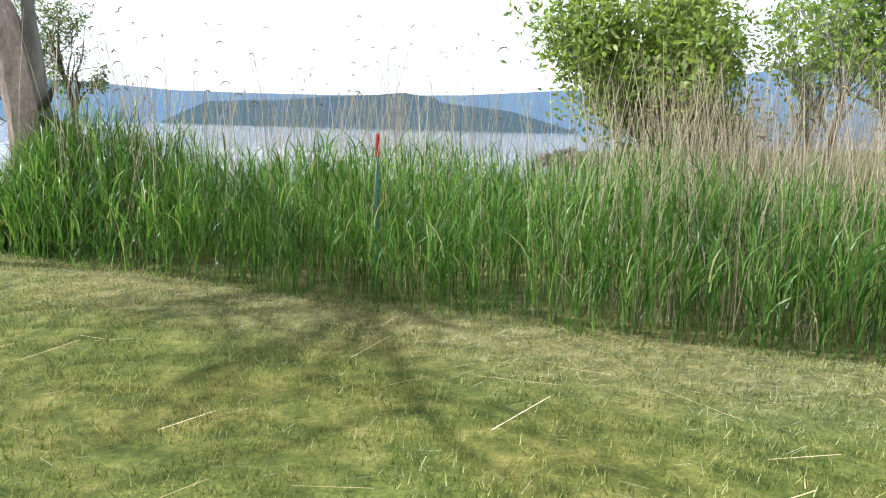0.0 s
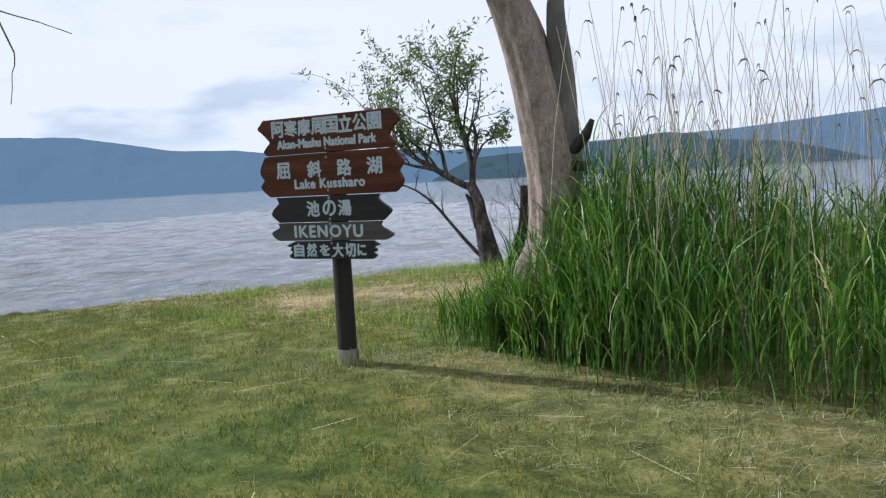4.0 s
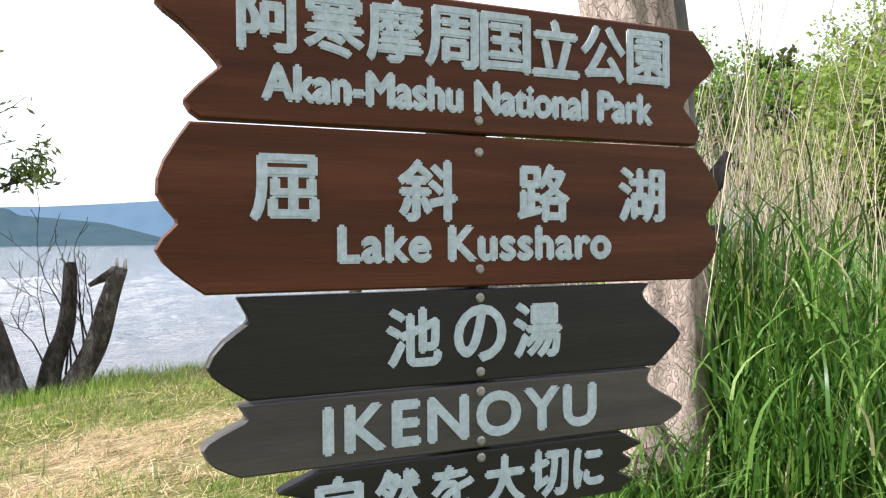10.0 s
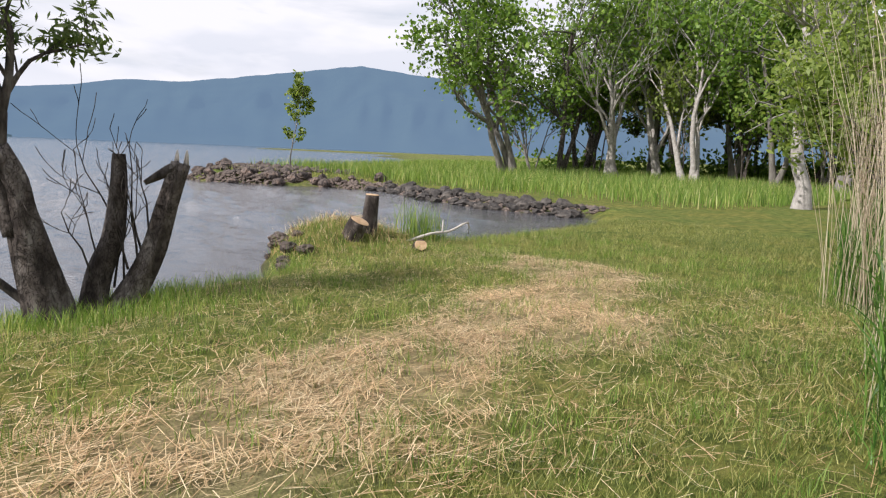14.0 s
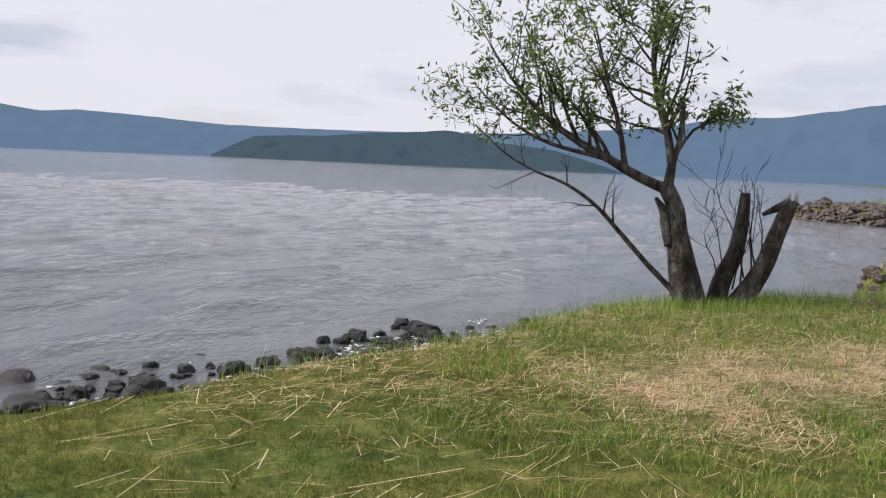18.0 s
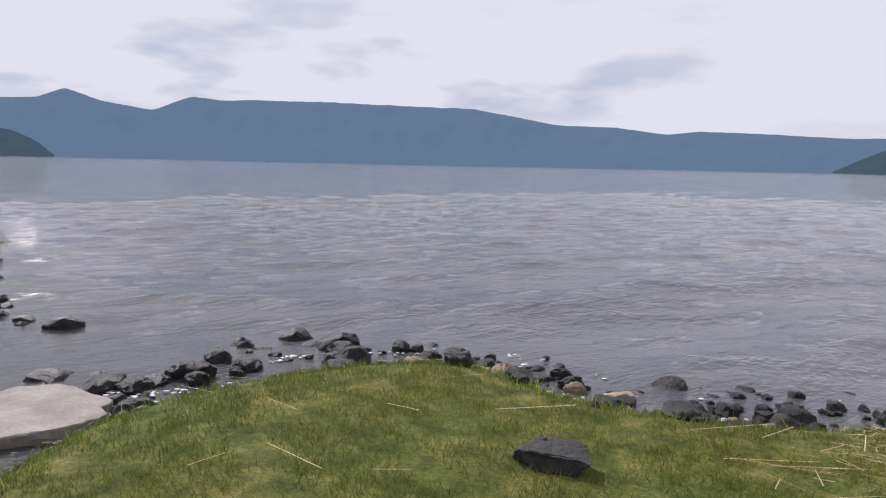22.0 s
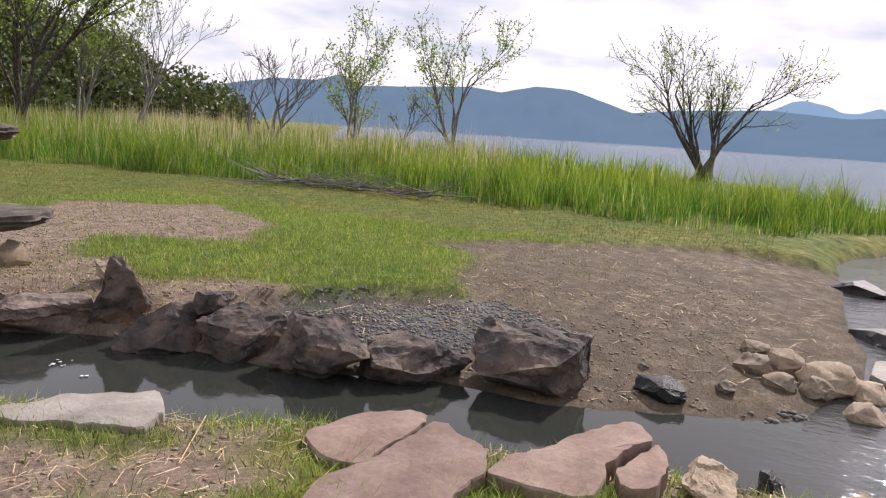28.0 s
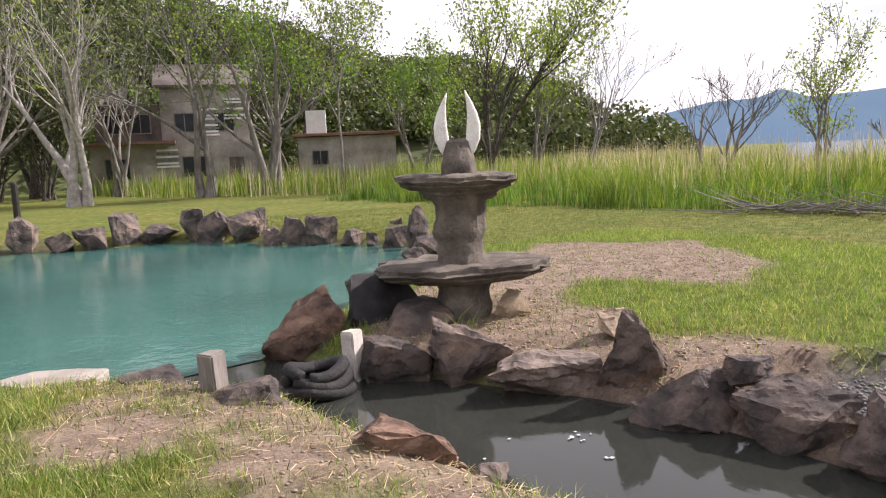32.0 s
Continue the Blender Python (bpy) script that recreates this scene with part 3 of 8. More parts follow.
def tube(points, radii, sides=8, closed_end=True, rough=0.0, seed=0):
    """Vertices and quads of a tapered tube along points."""
    P, R = np.array(points, float), np.array(radii, float)
    n = len(P)
    T = np.gradient(P, axis=0)
    T /= np.maximum(np.linalg.norm(T, axis=1, keepdims=True), 1e-9)
    up = np.array([0.0, 0, 1]) if abs(T[0][2]) < 0.9 else np.array([1.0, 0, 0])
    V = []
    rg = np.random.RandomState(seed)
    for i in range(n):
        a = np.cross(T[i], up)
        a /= max(np.linalg.norm(a), 1e-9)
        b = np.cross(T[i], a)
        ang = np.arange(sides) * 2 * math.pi / sides
        rr = R[i] * (1 + (rg.rand(sides) - 0.5) * rough)
        V.append(P[i] + np.outer(np.cos(ang) * rr, a) + np.outer(np.sin(ang) * rr, b))
    V = np.concatenate(V)
    i, j = np.meshgrid(np.arange(n - 1), np.arange(sides), indexing="ij")
    k = (j + 1) % sides
    F = np.stack([i * sides + j, i * sides + k, (i + 1) * sides + k, (i + 1) * sides + j], -1).reshape(-1, 4)
    if closed_end:
        V = np.concatenate([V, P[-1:], P[:1]])
        c = len(V) - 2
        jj = np.arange(sides)
        last = (n - 1) * sides
        F = np.concatenate([F, np.stack([last + jj, last + (jj + 1) % sides, np.full(sides, c), np.full(sides, c)], -1),
                            np.stack([(jj + 1) % sides, jj, np.full(sides, c + 1), np.full(sides, c + 1)], -1)])
    return V, F


def join_parts(pieces):
    V, F, at = [], [], 0
    for v, f in pieces:
        V.append(v)
        F.append(f + at)
        at += len(v)
    return np.concatenate(V), np.concatenate(F)


def quads_to_mesh(name, V, F):
    """Quads that may be triangles with a doubled corner."""
    me = bpy.data.meshes.new(name)
    faces = [tuple(dict.fromkeys(f)) for f in np.asarray(F).tolist()]
    me.from_pydata(np.asarray(V).tolist(), [], faces)
    me.update()
    return me


def blades(X, Y, Z, height, width, lean, seg=1, seed=0, droop=0.0, head=None):
    """Grass-like blades: base places, heights, widths, lean as share of the height. Returns vertices and triangles."""
    r = np.random.RandomState(seed)
    n = len(X)
    a = r.rand(n) * 6.283 if head is None else head + r.normal(0, 0.7, n)
    turn = r.rand(n) * 6.283
    dx, dy = np.cos(a) * lean * height, np.sin(a) * lean * height
    wx, wy = np.cos(turn) * width / 2, np.sin(turn) * width / 2
    V, F = [], []
    rows = []
    for s in range(seg):
        u = s / seg
        bend = u ** 2
        cx, cy = X + dx * bend, Y + dy * bend
        cz = Z + height * (u - droop * u ** 3)
        k = 1 - 0.55 * u if seg > 1 else 1
        rows.append((np.stack([cx - wx * k, cy - wy * k, cz], -1), np.stack([cx + wx * k, cy + wy * k, cz], -1)))
    tip = np.stack([X + dx, Y + dy, Z + height * (1 - droop)], -1)
    stack = np.concatenate([np.stack([a_, b_], 1) for a_, b_ in rows] + [tip[:, None]], 1)   # n, 2*seg+1, 3
    per = 2 * seg + 1
    base = np.arange(n)[:, None] * per
    tri = []
    for s in range(seg - 1):
        q = 2 * s
        tri += [[q, q + 1, q + 3], [q, q + 3, q + 2]]
    q = 2 * (seg - 1)
    tri.append([q, q + 1, q + 2])
    F = (base[:, :, None] + np.array(tri)[None]).reshape(-1, 3)
    return stack.reshape(-1, 3), F


def rock_mesh(name, size, seed, cuts=15, sub=3, rough=0.05, sharp=0.84, chips=0, flat_top=0.0, peak=0.0):
    """A broken stone: the hull of a few corners, with rough, ledged faces."""
    r = np.random.RandomState(seed)
    n = 11 + cuts // 3
    boxy = 0.7 if cuts < 30 else 0.1
    Q = r.normal(0, 1, (n, 3))
    Q /= np.max(np.abs(Q), axis=1, keepdims=True) ** boxy * np.linalg.norm(Q, axis=1, keepdims=True) ** (1 - boxy)
    Q *= r.uniform(0.82, 1.05, (n, 1))
    if flat_top:
        Q[:, 2] = np.minimum(Q[:, 2], flat_top + 0.10 * Q[:, 0])
    bm = bmesh.new()
    for q in Q:
        bm.verts.new(q)
    bmesh.ops.convex_hull(bm, input=bm.verts)
    bmesh.ops.delete(bm, geom=[v for v in bm.verts if not v.link_faces], context="VERTS")
    for _ in range(max(2, sub - 1)):
        bmesh.ops.subdivide_edges(bm, edges=[e for e in bm.edges if e.calc_length() > 0.16], cuts=1, use_grid_fill=True)
        bmesh.ops.triangulate(bm, faces=[f for f in bm.faces if len(f.verts) > 3])
    bm.normal_update()
    V = np.array([v.co[:] for v in bm.verts])
    N = np.array([v.normal[:] for v in bm.verts])
    o = r.rand(3) * 50
    for i, q in enumerate(V):
        p = Vector(q + o)
        step = noise.cell(Vector((p.x * 1.9 + 0.7 * p.z, p.y * 1.9 + 0.5 * p.x, p.z * 3.0 + 0.6 * p.y)))
        V[i] = q + N[i] * rough * (1.0 * noise.noise(p * 1.8) + 0.8 * noise.noise(p * 4.5) + 0.5 * noise.noise(p * 11) + 0.9 * (step - 0.5))
    if peak:
        V[:, :2] *= (1 - peak * np.clip((V[:, 2] + 0.6) / 1.6, 0, 1))[:, None]
        V[:, 2] += 0.35 * V[:, 0] * np.clip(V[:, 2], 0, 1)
    lo, hi = V.min(0), V.max(0)
    V = (V - (lo + hi) / 2) * np.array(size) / (hi - lo)
    for v, q in zip(bm.verts, V):
        v.co = q
    me = bpy.data.meshes.new(name)
    bm.to_mesh(me)
    bm.free()
    me.polygons.foreach_set("use_smooth", np.ones(len(me.polygons), bool))
    me.set_sharp_from_angle(angle=radians(24 if cuts < 30 else 34))
    return me


def rock(name, x, y, z, size, seed, material, label, group="", turn=0.0, tilt=0.0, cuts=15, sub=3, category="rock", rough=0.05, sharp=0.84, flat_top=0.0, peak=0.0):
    ob = mesh_thing(name, rock_mesh(name, size, seed, cuts, sub, rough, sharp, 0, flat_top, peak), material, label, category, "", group)
    ob.matrix_basis = pose(x, y, z, tilt, tilt * 0.4, turn)
    return ob


def slab(name, outline, z, thick, material, label, seed, group="", slope=(0.0, 0.0), category="flagstone"):
    """A flat stone with an irregular outline, chamfered and a little uneven."""
    r = random.Random(seed)
    pts = []
    for (ax, ay), (bx, by) in zip(outline, list(outline[1:]) + [outline[0]]):
        m = max(2, int(math.hypot(bx - ax, by - ay) / 0.045))
        for k in range(m):
            u = (k + 0.5) / m
            x, y = ax + (bx - ax) * u, ay + (by - ay) * u
            g = 0.035 * noise.noise(Vector((x * 7, y * 7, seed))) + 0.022 * noise.noise(Vector((x * 19, y * 19, seed)))
            pts.append((x + g, y + 0.8 * g))
    pts = np.array(pts)
    pts = pts.mean(0) + (pts - pts.mean(0)) * 1.05
    c = pts.mean(0)
    bm = bmesh.new()
    rings = []
    for k, (s, dz) in enumerate(((0.90, -thick), (1.0, -thick * 0.5), (1.0, -0.010), (0.985, 0.0), (0.6, 0.006), (0.25, 0.004))):
        ring = []
        for i, q in enumerate(pts):
            j = 1 + r.uniform(-0.012, 0.012) * (k < 4)
            d = (q - c) * s * j
            ring.append(bm.verts.new((d[0], d[1], dz + slope[0] * d[0] + slope[1] * d[1] + 0.012 * noise.noise(Vector((d[0] * 3, d[1] * 3, seed))))))
        rings.append(ring)
    n = len(pts)
    for a, b in zip(rings, rings[1:]):
        for i in range(n):
            bm.faces.new((a[i], a[(i + 1) % n], b[(i + 1) % n], b[i]))
    bm.faces.new(rings[-1])
    bm.faces.new(rings[0][::-1])
    bmesh.ops.recalc_face_normals(bm, faces=bm.faces)
    me = bpy.data.meshes.new(name)
    bm.to_mesh(me)
    bm.free()
    ob = mesh_thing(name, me, material, label, category, "", group)
    ob.matrix_basis = pose(c[0], c[1], z)
    return ob

# ---- the lie of the land: shorelines in metres, walked from the west round to the east ----
SHORE_WEST = [(-300, -170), (-110, -68), (-64, -42), (-47, -32), (-42, -21), (-43, -12), (-46, -6), (-41, -2.6), (-33, -1.2), (-25.2, 0.3), (-22.5, -0.4), (-19.4, -1.9), (-16.5, -2.0), (-14.0, -2.1), (-12.6, -2.0), (-11.6, -2.15), (-10.9, -2.4), (-10.35, -2.62), (-10.05, -3.15), (-9.8, -3.7), (-9.64, -4.1)]
STREAM_FAR = [(-9.62, -4.5), (-9.57, -5.1), (-9.22, -5.8), (-9.17, -6.6), (-9.07, -7.5), (-8.67, -8.3), (-8.27, -9.0), (-7.95, -9.35), (-7.75, -9.9)]
POND_EDGE = [(-7.9, -10.7), (-8.9, -11.6), (-10.6, -13.0), (-12.2, -15.2), (-12.5, -17.0), (-11.6, -18.8), (-10.8, -20.0), (-9.4, -22.3), (-8.0, -22.3), (-6.3, -22.8), (-3, -22.2), (0.5, -20.5), (1.5, -17), (-1.2, -13), (-4.3, -11.2), (-5.4, -10.5)]
STREAM_NEAR = [(-6.1, -10.3), (-6.7, -9.75), (-7.2, -9.1), (-7.3, -8.3), (-7.5, -7.5), (-7.6, -6.9), (-7.95, -6.1), (-8.1, -5.6), (-8.4, -5.1), (-8.62, -4.2), (-8.85, -3.3), (-8.88, -2.8), (-8.95, -2.3), (-9.1, -1.7)]
POINT = [(-9.5, -1.2), (-9.75, -0.5), (-9.75, 0.5), (-9.4, 1.5), (-8.7, 2.05), (-7.8, 1.9), (-7.0, 2.15), (-6.35, 2.65), (-5.65, 3.4), (-4.8, 4.1), (-4.0, 4.95), (-3.3, 5.85), (-2.75, 6.35), (-2.2, 6.9), (-1.2, 7.35), (0.1, 7.6), (0.85, 7.72), (1.35, 7.95), (1.7, 8.6), (2.2, 9.5), (2.8, 10.15), (3.7, 10.3), (4.7, 9.9)]
COVE = [(5.8, 9.5), (7.4, 9.75), (9.3, 10.1), (10.8, 10.4), (13.2, 11.6), (14.7, 13.4), (14.0, 15.5), (14.3, 18.5), (15.4, 22.0), (16.2, 25.0), (15.1, 28.5), (13.2, 30.6), (11.9, 33.6), (12.0, 34.9), (14.2, 37.0), (19.4, 39.4), (28, 46.5), (68, 82), (200, 260), (600, 500), (3900, 900)]
land = np.concatenate([curve_through(SHORE_WEST + STREAM_FAR + POND_EDGE + STREAM_NEAR + POINT + COVE, 0.35), np.array([(3900.0, -3900.0), (-3900.0, -3900.0), (-3900.0, -2600.0), (-900.0, -620.0)])])
pond_poly = curve_through(POND_EDGE + [POND_EDGE[0]], 0.4)
SAND_AREA = [(-9.2, -5.6), (-9.2, -4.0), (-9.6, -2.6), (-12.6, -1.2), (-17.6, -1.2), (-17.4, -2.8), (-16.6, -4.4), (-15.2, -6.0), (-13.9, -7.2), (-12.9, -6.3), (-11.4, -5.6), (-10.4, -6.6), (-9.9, -7.2)]
SOIL_AREA = [(-9.1, -6.0), (-10.2, -6.9), (-9.9, -8.0), (-10.4, -9.6), (-11.0, -9.9), (-12.0, -8.7), (-13.4, -9.1), (-14.4, -11.4), (-12.9, -13.2), (-10.6, -11.6), (-9.2, -11.2), (-8.0, -9.6), (-8.6, -7.6)]
SOIL_SPOTS = [(-6.85, -5.6, 0.42), (-7.15, -5.0, 0.38), (-5.95, -8.35, 0.55), (-6.5, -7.6, 0.42), (-7.1, -6.7, 0.3)]
GRAVEL_AREA = [(-9.3, -6.6), (-10.2, -7.0), (-10.9, -6.1), (-11.6, -5.3), (-11.0, -4.5), (-10.1, -4.9), (-9.6, -5.6)]
STRAW_LINE = [(-2.9, 2.7), (-1.9, 3.2), (-0.6, 3.65), (0.6, 3.8), (1.9, 4.2), (3.0, 4.7), (4.2, 5.9)]
# the reed bed, drawn from its own corner and set down beside the sign
BED = np.array([-0.9, -0.55])
REED_PLAN = [(0.5, 0.75), (0.85, 0.42), (1.4, 0.16), (2.2, -0.35), (3.6, -1.0), (5.1, -1.5), (6.8, -2.15), (8.2, -2.8), (9.9, -3.6), (14, -5.6), (24, -8), (30, 4), (20, 7.0), (11, 5.2), (6.2, 3.25), (3.6, 2.2), (2.2, 1.66), (1.3, 1.3), (0.8, 1.05)]
REED_AREA = [(x + BED[0], y + BED[1]) for x, y in REED_PLAN]
SIGN_AT, SIGN_TURN = (-0.69, -0.84), -8.8


def north(x, y):
    """The spit and its wood, turned a little about the shore path."""
    a = radians(-6.15)
    u, v = x + 2.0, y - 0.03
    return u * math.cos(a) - v * math.sin(a) - 2.98, u * math.sin(a) + v * math.cos(a) - 0.56


def line_distance(points, X, Y):
    best = np.full(np.shape(X), 1e9)
    for (x0, y0), (x1, y1) in zip(points, points[1:]):
        dx, dy = x1 - x0, y1 - y0
        s = np.clip(((X - x0) * dx + (Y - y0) * dy) / (dx * dx + dy * dy), 0, 1)
        best = np.minimum(best, np.hypot(X - x0 - s * dx, Y - y0 - s * dy))
    return best


def land_at(X, Y):
    """Height of the ground and how much straw, soil, sand, gravel and lake bed it shows."""
    X, Y = np.asarray(X, float), np.asarray(Y, float)
    d = signed_distance(land, X, Y)
    w = wobble(X, Y, 0.16, 3)
    fine = wobble(X, Y, 0.9, 5)
    sd = signed_distance(np.array(SAND_AREA), X, Y) + 0.25 * wobble(X, Y, 0.35, 7) + 0.06 * fine
    sand = smoothstep(-0.15, 0.2, sd)
    reach = 0.32 + 1.5 * sand
    rise = np.where(d > 0, 0.30 * (1 - np.exp(-np.maximum(d, 0) / reach)), -np.minimum(1.2, 0.45 * np.maximum(-d, 0)))
    z = WATER + rise + (0.035 * w + 0.010 * fine) * smoothstep(0.2, 1.5, d)
    # mound under the cut stumps, mound of the spit, rise under the far wood
    z = z + 0.38 * np.exp(-((X - 3.1) ** 2 / 1.5 + (Y - 9.2) ** 2 / 0.5)) * smoothstep(-0.2, 0.1, d)
    z = z + 0.35 * np.exp(-((X - 16.0) ** 2 + (Y - 34.5) ** 2) / 30.0) * smoothstep(0, 1.5, d)
    z = z + 0.25 * smoothstep(16, 40, X) * smoothstep(14, 34, Y) * smoothstep(0, 3, d)
    # dip of the bank under the willow, low rise of the lawn round the sign
    z = z - 0.13 * np.exp(-((X + 1.3) ** 2 + (Y - 6.5) ** 2) / 0.6)
    z = z + 0.09 * np.exp(-((X - 0.3) ** 2 / 14.0 + (Y + 0.6) ** 2 / 7.0))
    soil = smoothstep(-0.12, 0.2, signed_distance(np.array(SOIL_AREA), X, Y) + 0.3 * wobble(X, Y, 0.3, 11) + 0.08 * fine)
    nb = line_distance(STREAM_NEAR, X, Y)
    soil = np.maximum(soil, smoothstep(1.1, 0.4, nb + 0.45 * wobble(X, Y, 0.35, 21) + 0.1 * fine) * smoothstep(-2.2, -3.2, Y) * 0.9)
    soil = np.maximum(soil, 0.85 * smoothstep(0.30, 0.62, wobble(X, Y, 0.75, 97) + 0.15 * fine) * smoothstep(3.0, 1.6, nb) * (Y < -2.6) * (X > -8.9))
    for ux, uy, ur in SOIL_SPOTS:
        soil = np.maximum(soil, smoothstep(1.2, 0.5, np.hypot(X - ux, Y - uy) / ur + 0.35 * wobble(X, Y, 1.6, 96) + 0.15 * fine) * smoothstep(0.1, 0.3, d))
    gravel = smoothstep(-0.1, 0.25, signed_distance(np.array(GRAVEL_AREA), X, Y) + 0.2 * wobble(X, Y, 0.5, 13) + 0.05 * fine) * 0.9
    sl = line_distance(STRAW_LINE, X, Y)
    straw = smoothstep(1.2, 0.25, sl + 0.5 * wobble(X, Y, 0.4, 15) + 0.2 * fine) * 0.95
    rd = -signed_distance(np.array(REED_AREA), X, Y)
    clip = smoothstep(1.9, 0.2, rd + 0.5 * wobble(X, Y, 0.25, 17)) * 0.38 * smoothstep(0.2, -0.8, Y)
    straw = np.clip(np.maximum(straw, clip), 0, 1)
    bed = smoothstep(0.10, -0.15, d)
    return z, d, straw, soil, sand, gravel, bed


def spread(fine_from, fine_to, step, far):
    a = np.arange(fine_from, fine_to + step / 2, step)
    out, s, x = [], step, fine_to
    while x < far:
        s *= 1.22
        x += s
        out.append(x)
    low, s, x = [], step, fine_from
    while x > -far:
        s *= 1.22
        x -= s
        low.append(x)
    return np.concatenate([low[::-1], a, out])


def sheet(name, xs, ys, height):
    X, Y = np.meshgrid(xs, ys, indexing="ij")
    Z = height(X, Y)
    V = np.stack([X, Y, Z], -1).reshape(-1, 3)
    nx, ny = X.shape
    i, j = np.meshgrid(np.arange(nx - 1), np.arange(ny - 1), indexing="ij")
    F = np.stack([i * ny + j, (i + 1) * ny + j, (i + 1) * ny + j + 1, i * ny + j + 1], -1).reshape(-1, 4)
    return fast_mesh(name, V, F), X, Y


xs, ys = spread(-20, 12, 0.14, 3800), spread(-15, 12, 0.14, 3800)
gx, gy = np.meshgrid(xs, ys, indexing="ij")
zones = land_at(gx, gy)
gm, _, _ = sheet("ground", xs, ys, lambda X, Y: zones[0])
for nm, v in zip(("straw", "soil", "sand", "gravel", "bed"), (zones[2] * 0.75,) + zones[3:]):
    gm.attributes.new(nm, "FLOAT", "POINT").data.foreach_set("value", v.astype(np.float32).ravel())
mesh_thing("ground", gm, M_GROUND, "mown lakeside lawn with straw, soil, sand and gravel patches", "ground", "structure", smooth=True)


# ---- water ----
def swell(X, Y):
    """Low wind waves running in from the north-west."""
    h = np.zeros(X.shape)
    r = np.random.RandomState(4)
    for k in range(9):
        a = radians(62 + r.uniform(-28, 28))
        L = r.uniform(0.9, 4.2)
        s = (X * -math.sin(a) + Y * math.cos(a)) * 6.283 / L + r.rand() * 6.283 + 0.8 * np.sin((X * math.cos(a) + Y * math.sin(a)) * 0.45 + k)
        h += 0.0075 * L ** 0.6 * (np.cos(s) + 0.28 * np.cos(2 * s) + 0.10 * np.cos(3 * s))
    d = signed_distance(land, X, Y)
    return WATER + h * smoothstep(0.1, 2.5, -d) * smoothstep(95, 22, np.hypot(X, Y)) * smoothstep(-4.5, -1.0, Y)


lx, ly = spread(-34, 16, 0.20, 3800), spread(-11, 40, 0.20, 3800)
lm, LX, LY = sheet("water", lx, ly, swell)
CHANNEL = [(-10.0, -2.5), (-9.3, -3.5), (-9.1, -4.6), (-8.75, -5.4), (-8.5, -6.3), (-8.2, -7.2), (-7.95, -8.1), (-7.6, -8.9), (-7.2, -9.6), (-6.9, -10.2)]
still = smoothstep(2.2, 1.3, line_distance(CHANNEL, LX, LY)) * smoothstep(-1.2, -3.2, LY)
SHALLOWS = [(-9.6, -2.4), (-11.0, -1.2), (-13.5, -1.0), (-17.0, -0.8), (-20.0, 0.2)]
still = np.maximum(still, 0.62 * smoothstep(2.6, 0.8, line_distance(SHALLOWS, LX, LY)))
lm.attributes.new("calm", "FLOAT", "POINT").data.foreach_set("value", still.astype(np.float32).ravel())
mesh_thing("water_lake", lm, M_LAKE, "wide grey rippled lake under a bright sky", "lake", "structure", smooth=True)


def pool(name, poly, z, material, label, category):
    bm = bmesh.new()
    vs = [bm.verts.new((x, y, z)) for x, y in poly]
    bm.faces.new(vs)
    bmesh.ops.triangulate(bm, faces=bm.faces)
    bmesh.ops.recalc_face_normals(bm, faces=bm.faces)
    for f in bm.faces:
        if f.normal.z < 0:
            f.normal_flip()
    me = bpy.data.meshes.new(name)
    bm.to_mesh(me)
    bm.free()
    return mesh_thing(name, me, material, label, category, "structure")


grown = np.array(pond_poly)
pool("water_pond", [tuple(q + (q - grown.mean(0)) / np.linalg.norm(q - grown.mean(0)) * 0.25) for q in grown[:-1]], WATER + 0.008, M_POND, "milky turquoise hot spring pool ringed with rocks", "pond")


# ---- mountains round the lake ----
def ridge(name, profile, far, depth, material, label, seed, jag=0.03, eye=(-3.0, -2.0)):
    """A wooded range: crest heights in degrees by bearing (anticlockwise from +y), with spurs and gullies down to the water."""
    az = np.array([p[0] for p in profile], float)
    el = np.array([p[1] for p in profile], float)
    o = np.argsort(az)
    az, el = az[o], el[o]
    n = int((az[-1] - az[0]) / 0.12)
    A = np.linspace(az[0], az[-1], n)
    E = np.interp(A, az, el)
    ker = np.hanning(9)
    E = np.convolve(np.pad(E, 4, mode="edge"), ker / ker.sum(), "valid")
    rows = 16
    V = np.zeros((rows + 3, n, 3))
    top = far * np.tan(np.radians(E))
    rg = np.random.RandomState(seed)
    top = top * (1 + jag * 0.25 * np.convolve(rg.normal(0, 1, n + 6), np.ones(7) / 7, "valid")) + 1.2
    for k in range(rows + 3):
        u = k / rows
        if u <= 1:
            dist, h = far - depth * (1 - u), top * u ** 0.85
        else:
            dist, h = far + depth * (u - 1) * 3, top * (1 - (u - 1) * 4)
        gully = np.array([noise.noise(Vector((q * 0.22, u * 1.6, seed * 3.1))) + 0.6 * noise.noise(Vector((q * 0.7 + u, u * 3.5, seed * 1.7))) for q in A])
        if 0 < u < 1:
            dist = dist + depth * 0.22 * gully * math.sin(u * math.pi)
        a = np.radians(A)
        V[k] = np.stack([eye[0] - np.sin(a) * dist, eye[1] + np.cos(a) * dist, WATER - 0.2 + np.maximum(h, 0)], -1)
    i, j = np.meshgrid(np.arange(rows + 2), np.arange(n - 1), indexing="ij")
    F = np.stack([i * n + j, i * n + j + 1, (i + 1) * n + j + 1, (i + 1) * n + j], -1).reshape(-1, 4)[:, ::-1]
    return mesh_thing(name, fast_mesh(name, V.reshape(-1, 3), F), material, label, "mountain range", "structure", smooth=True)


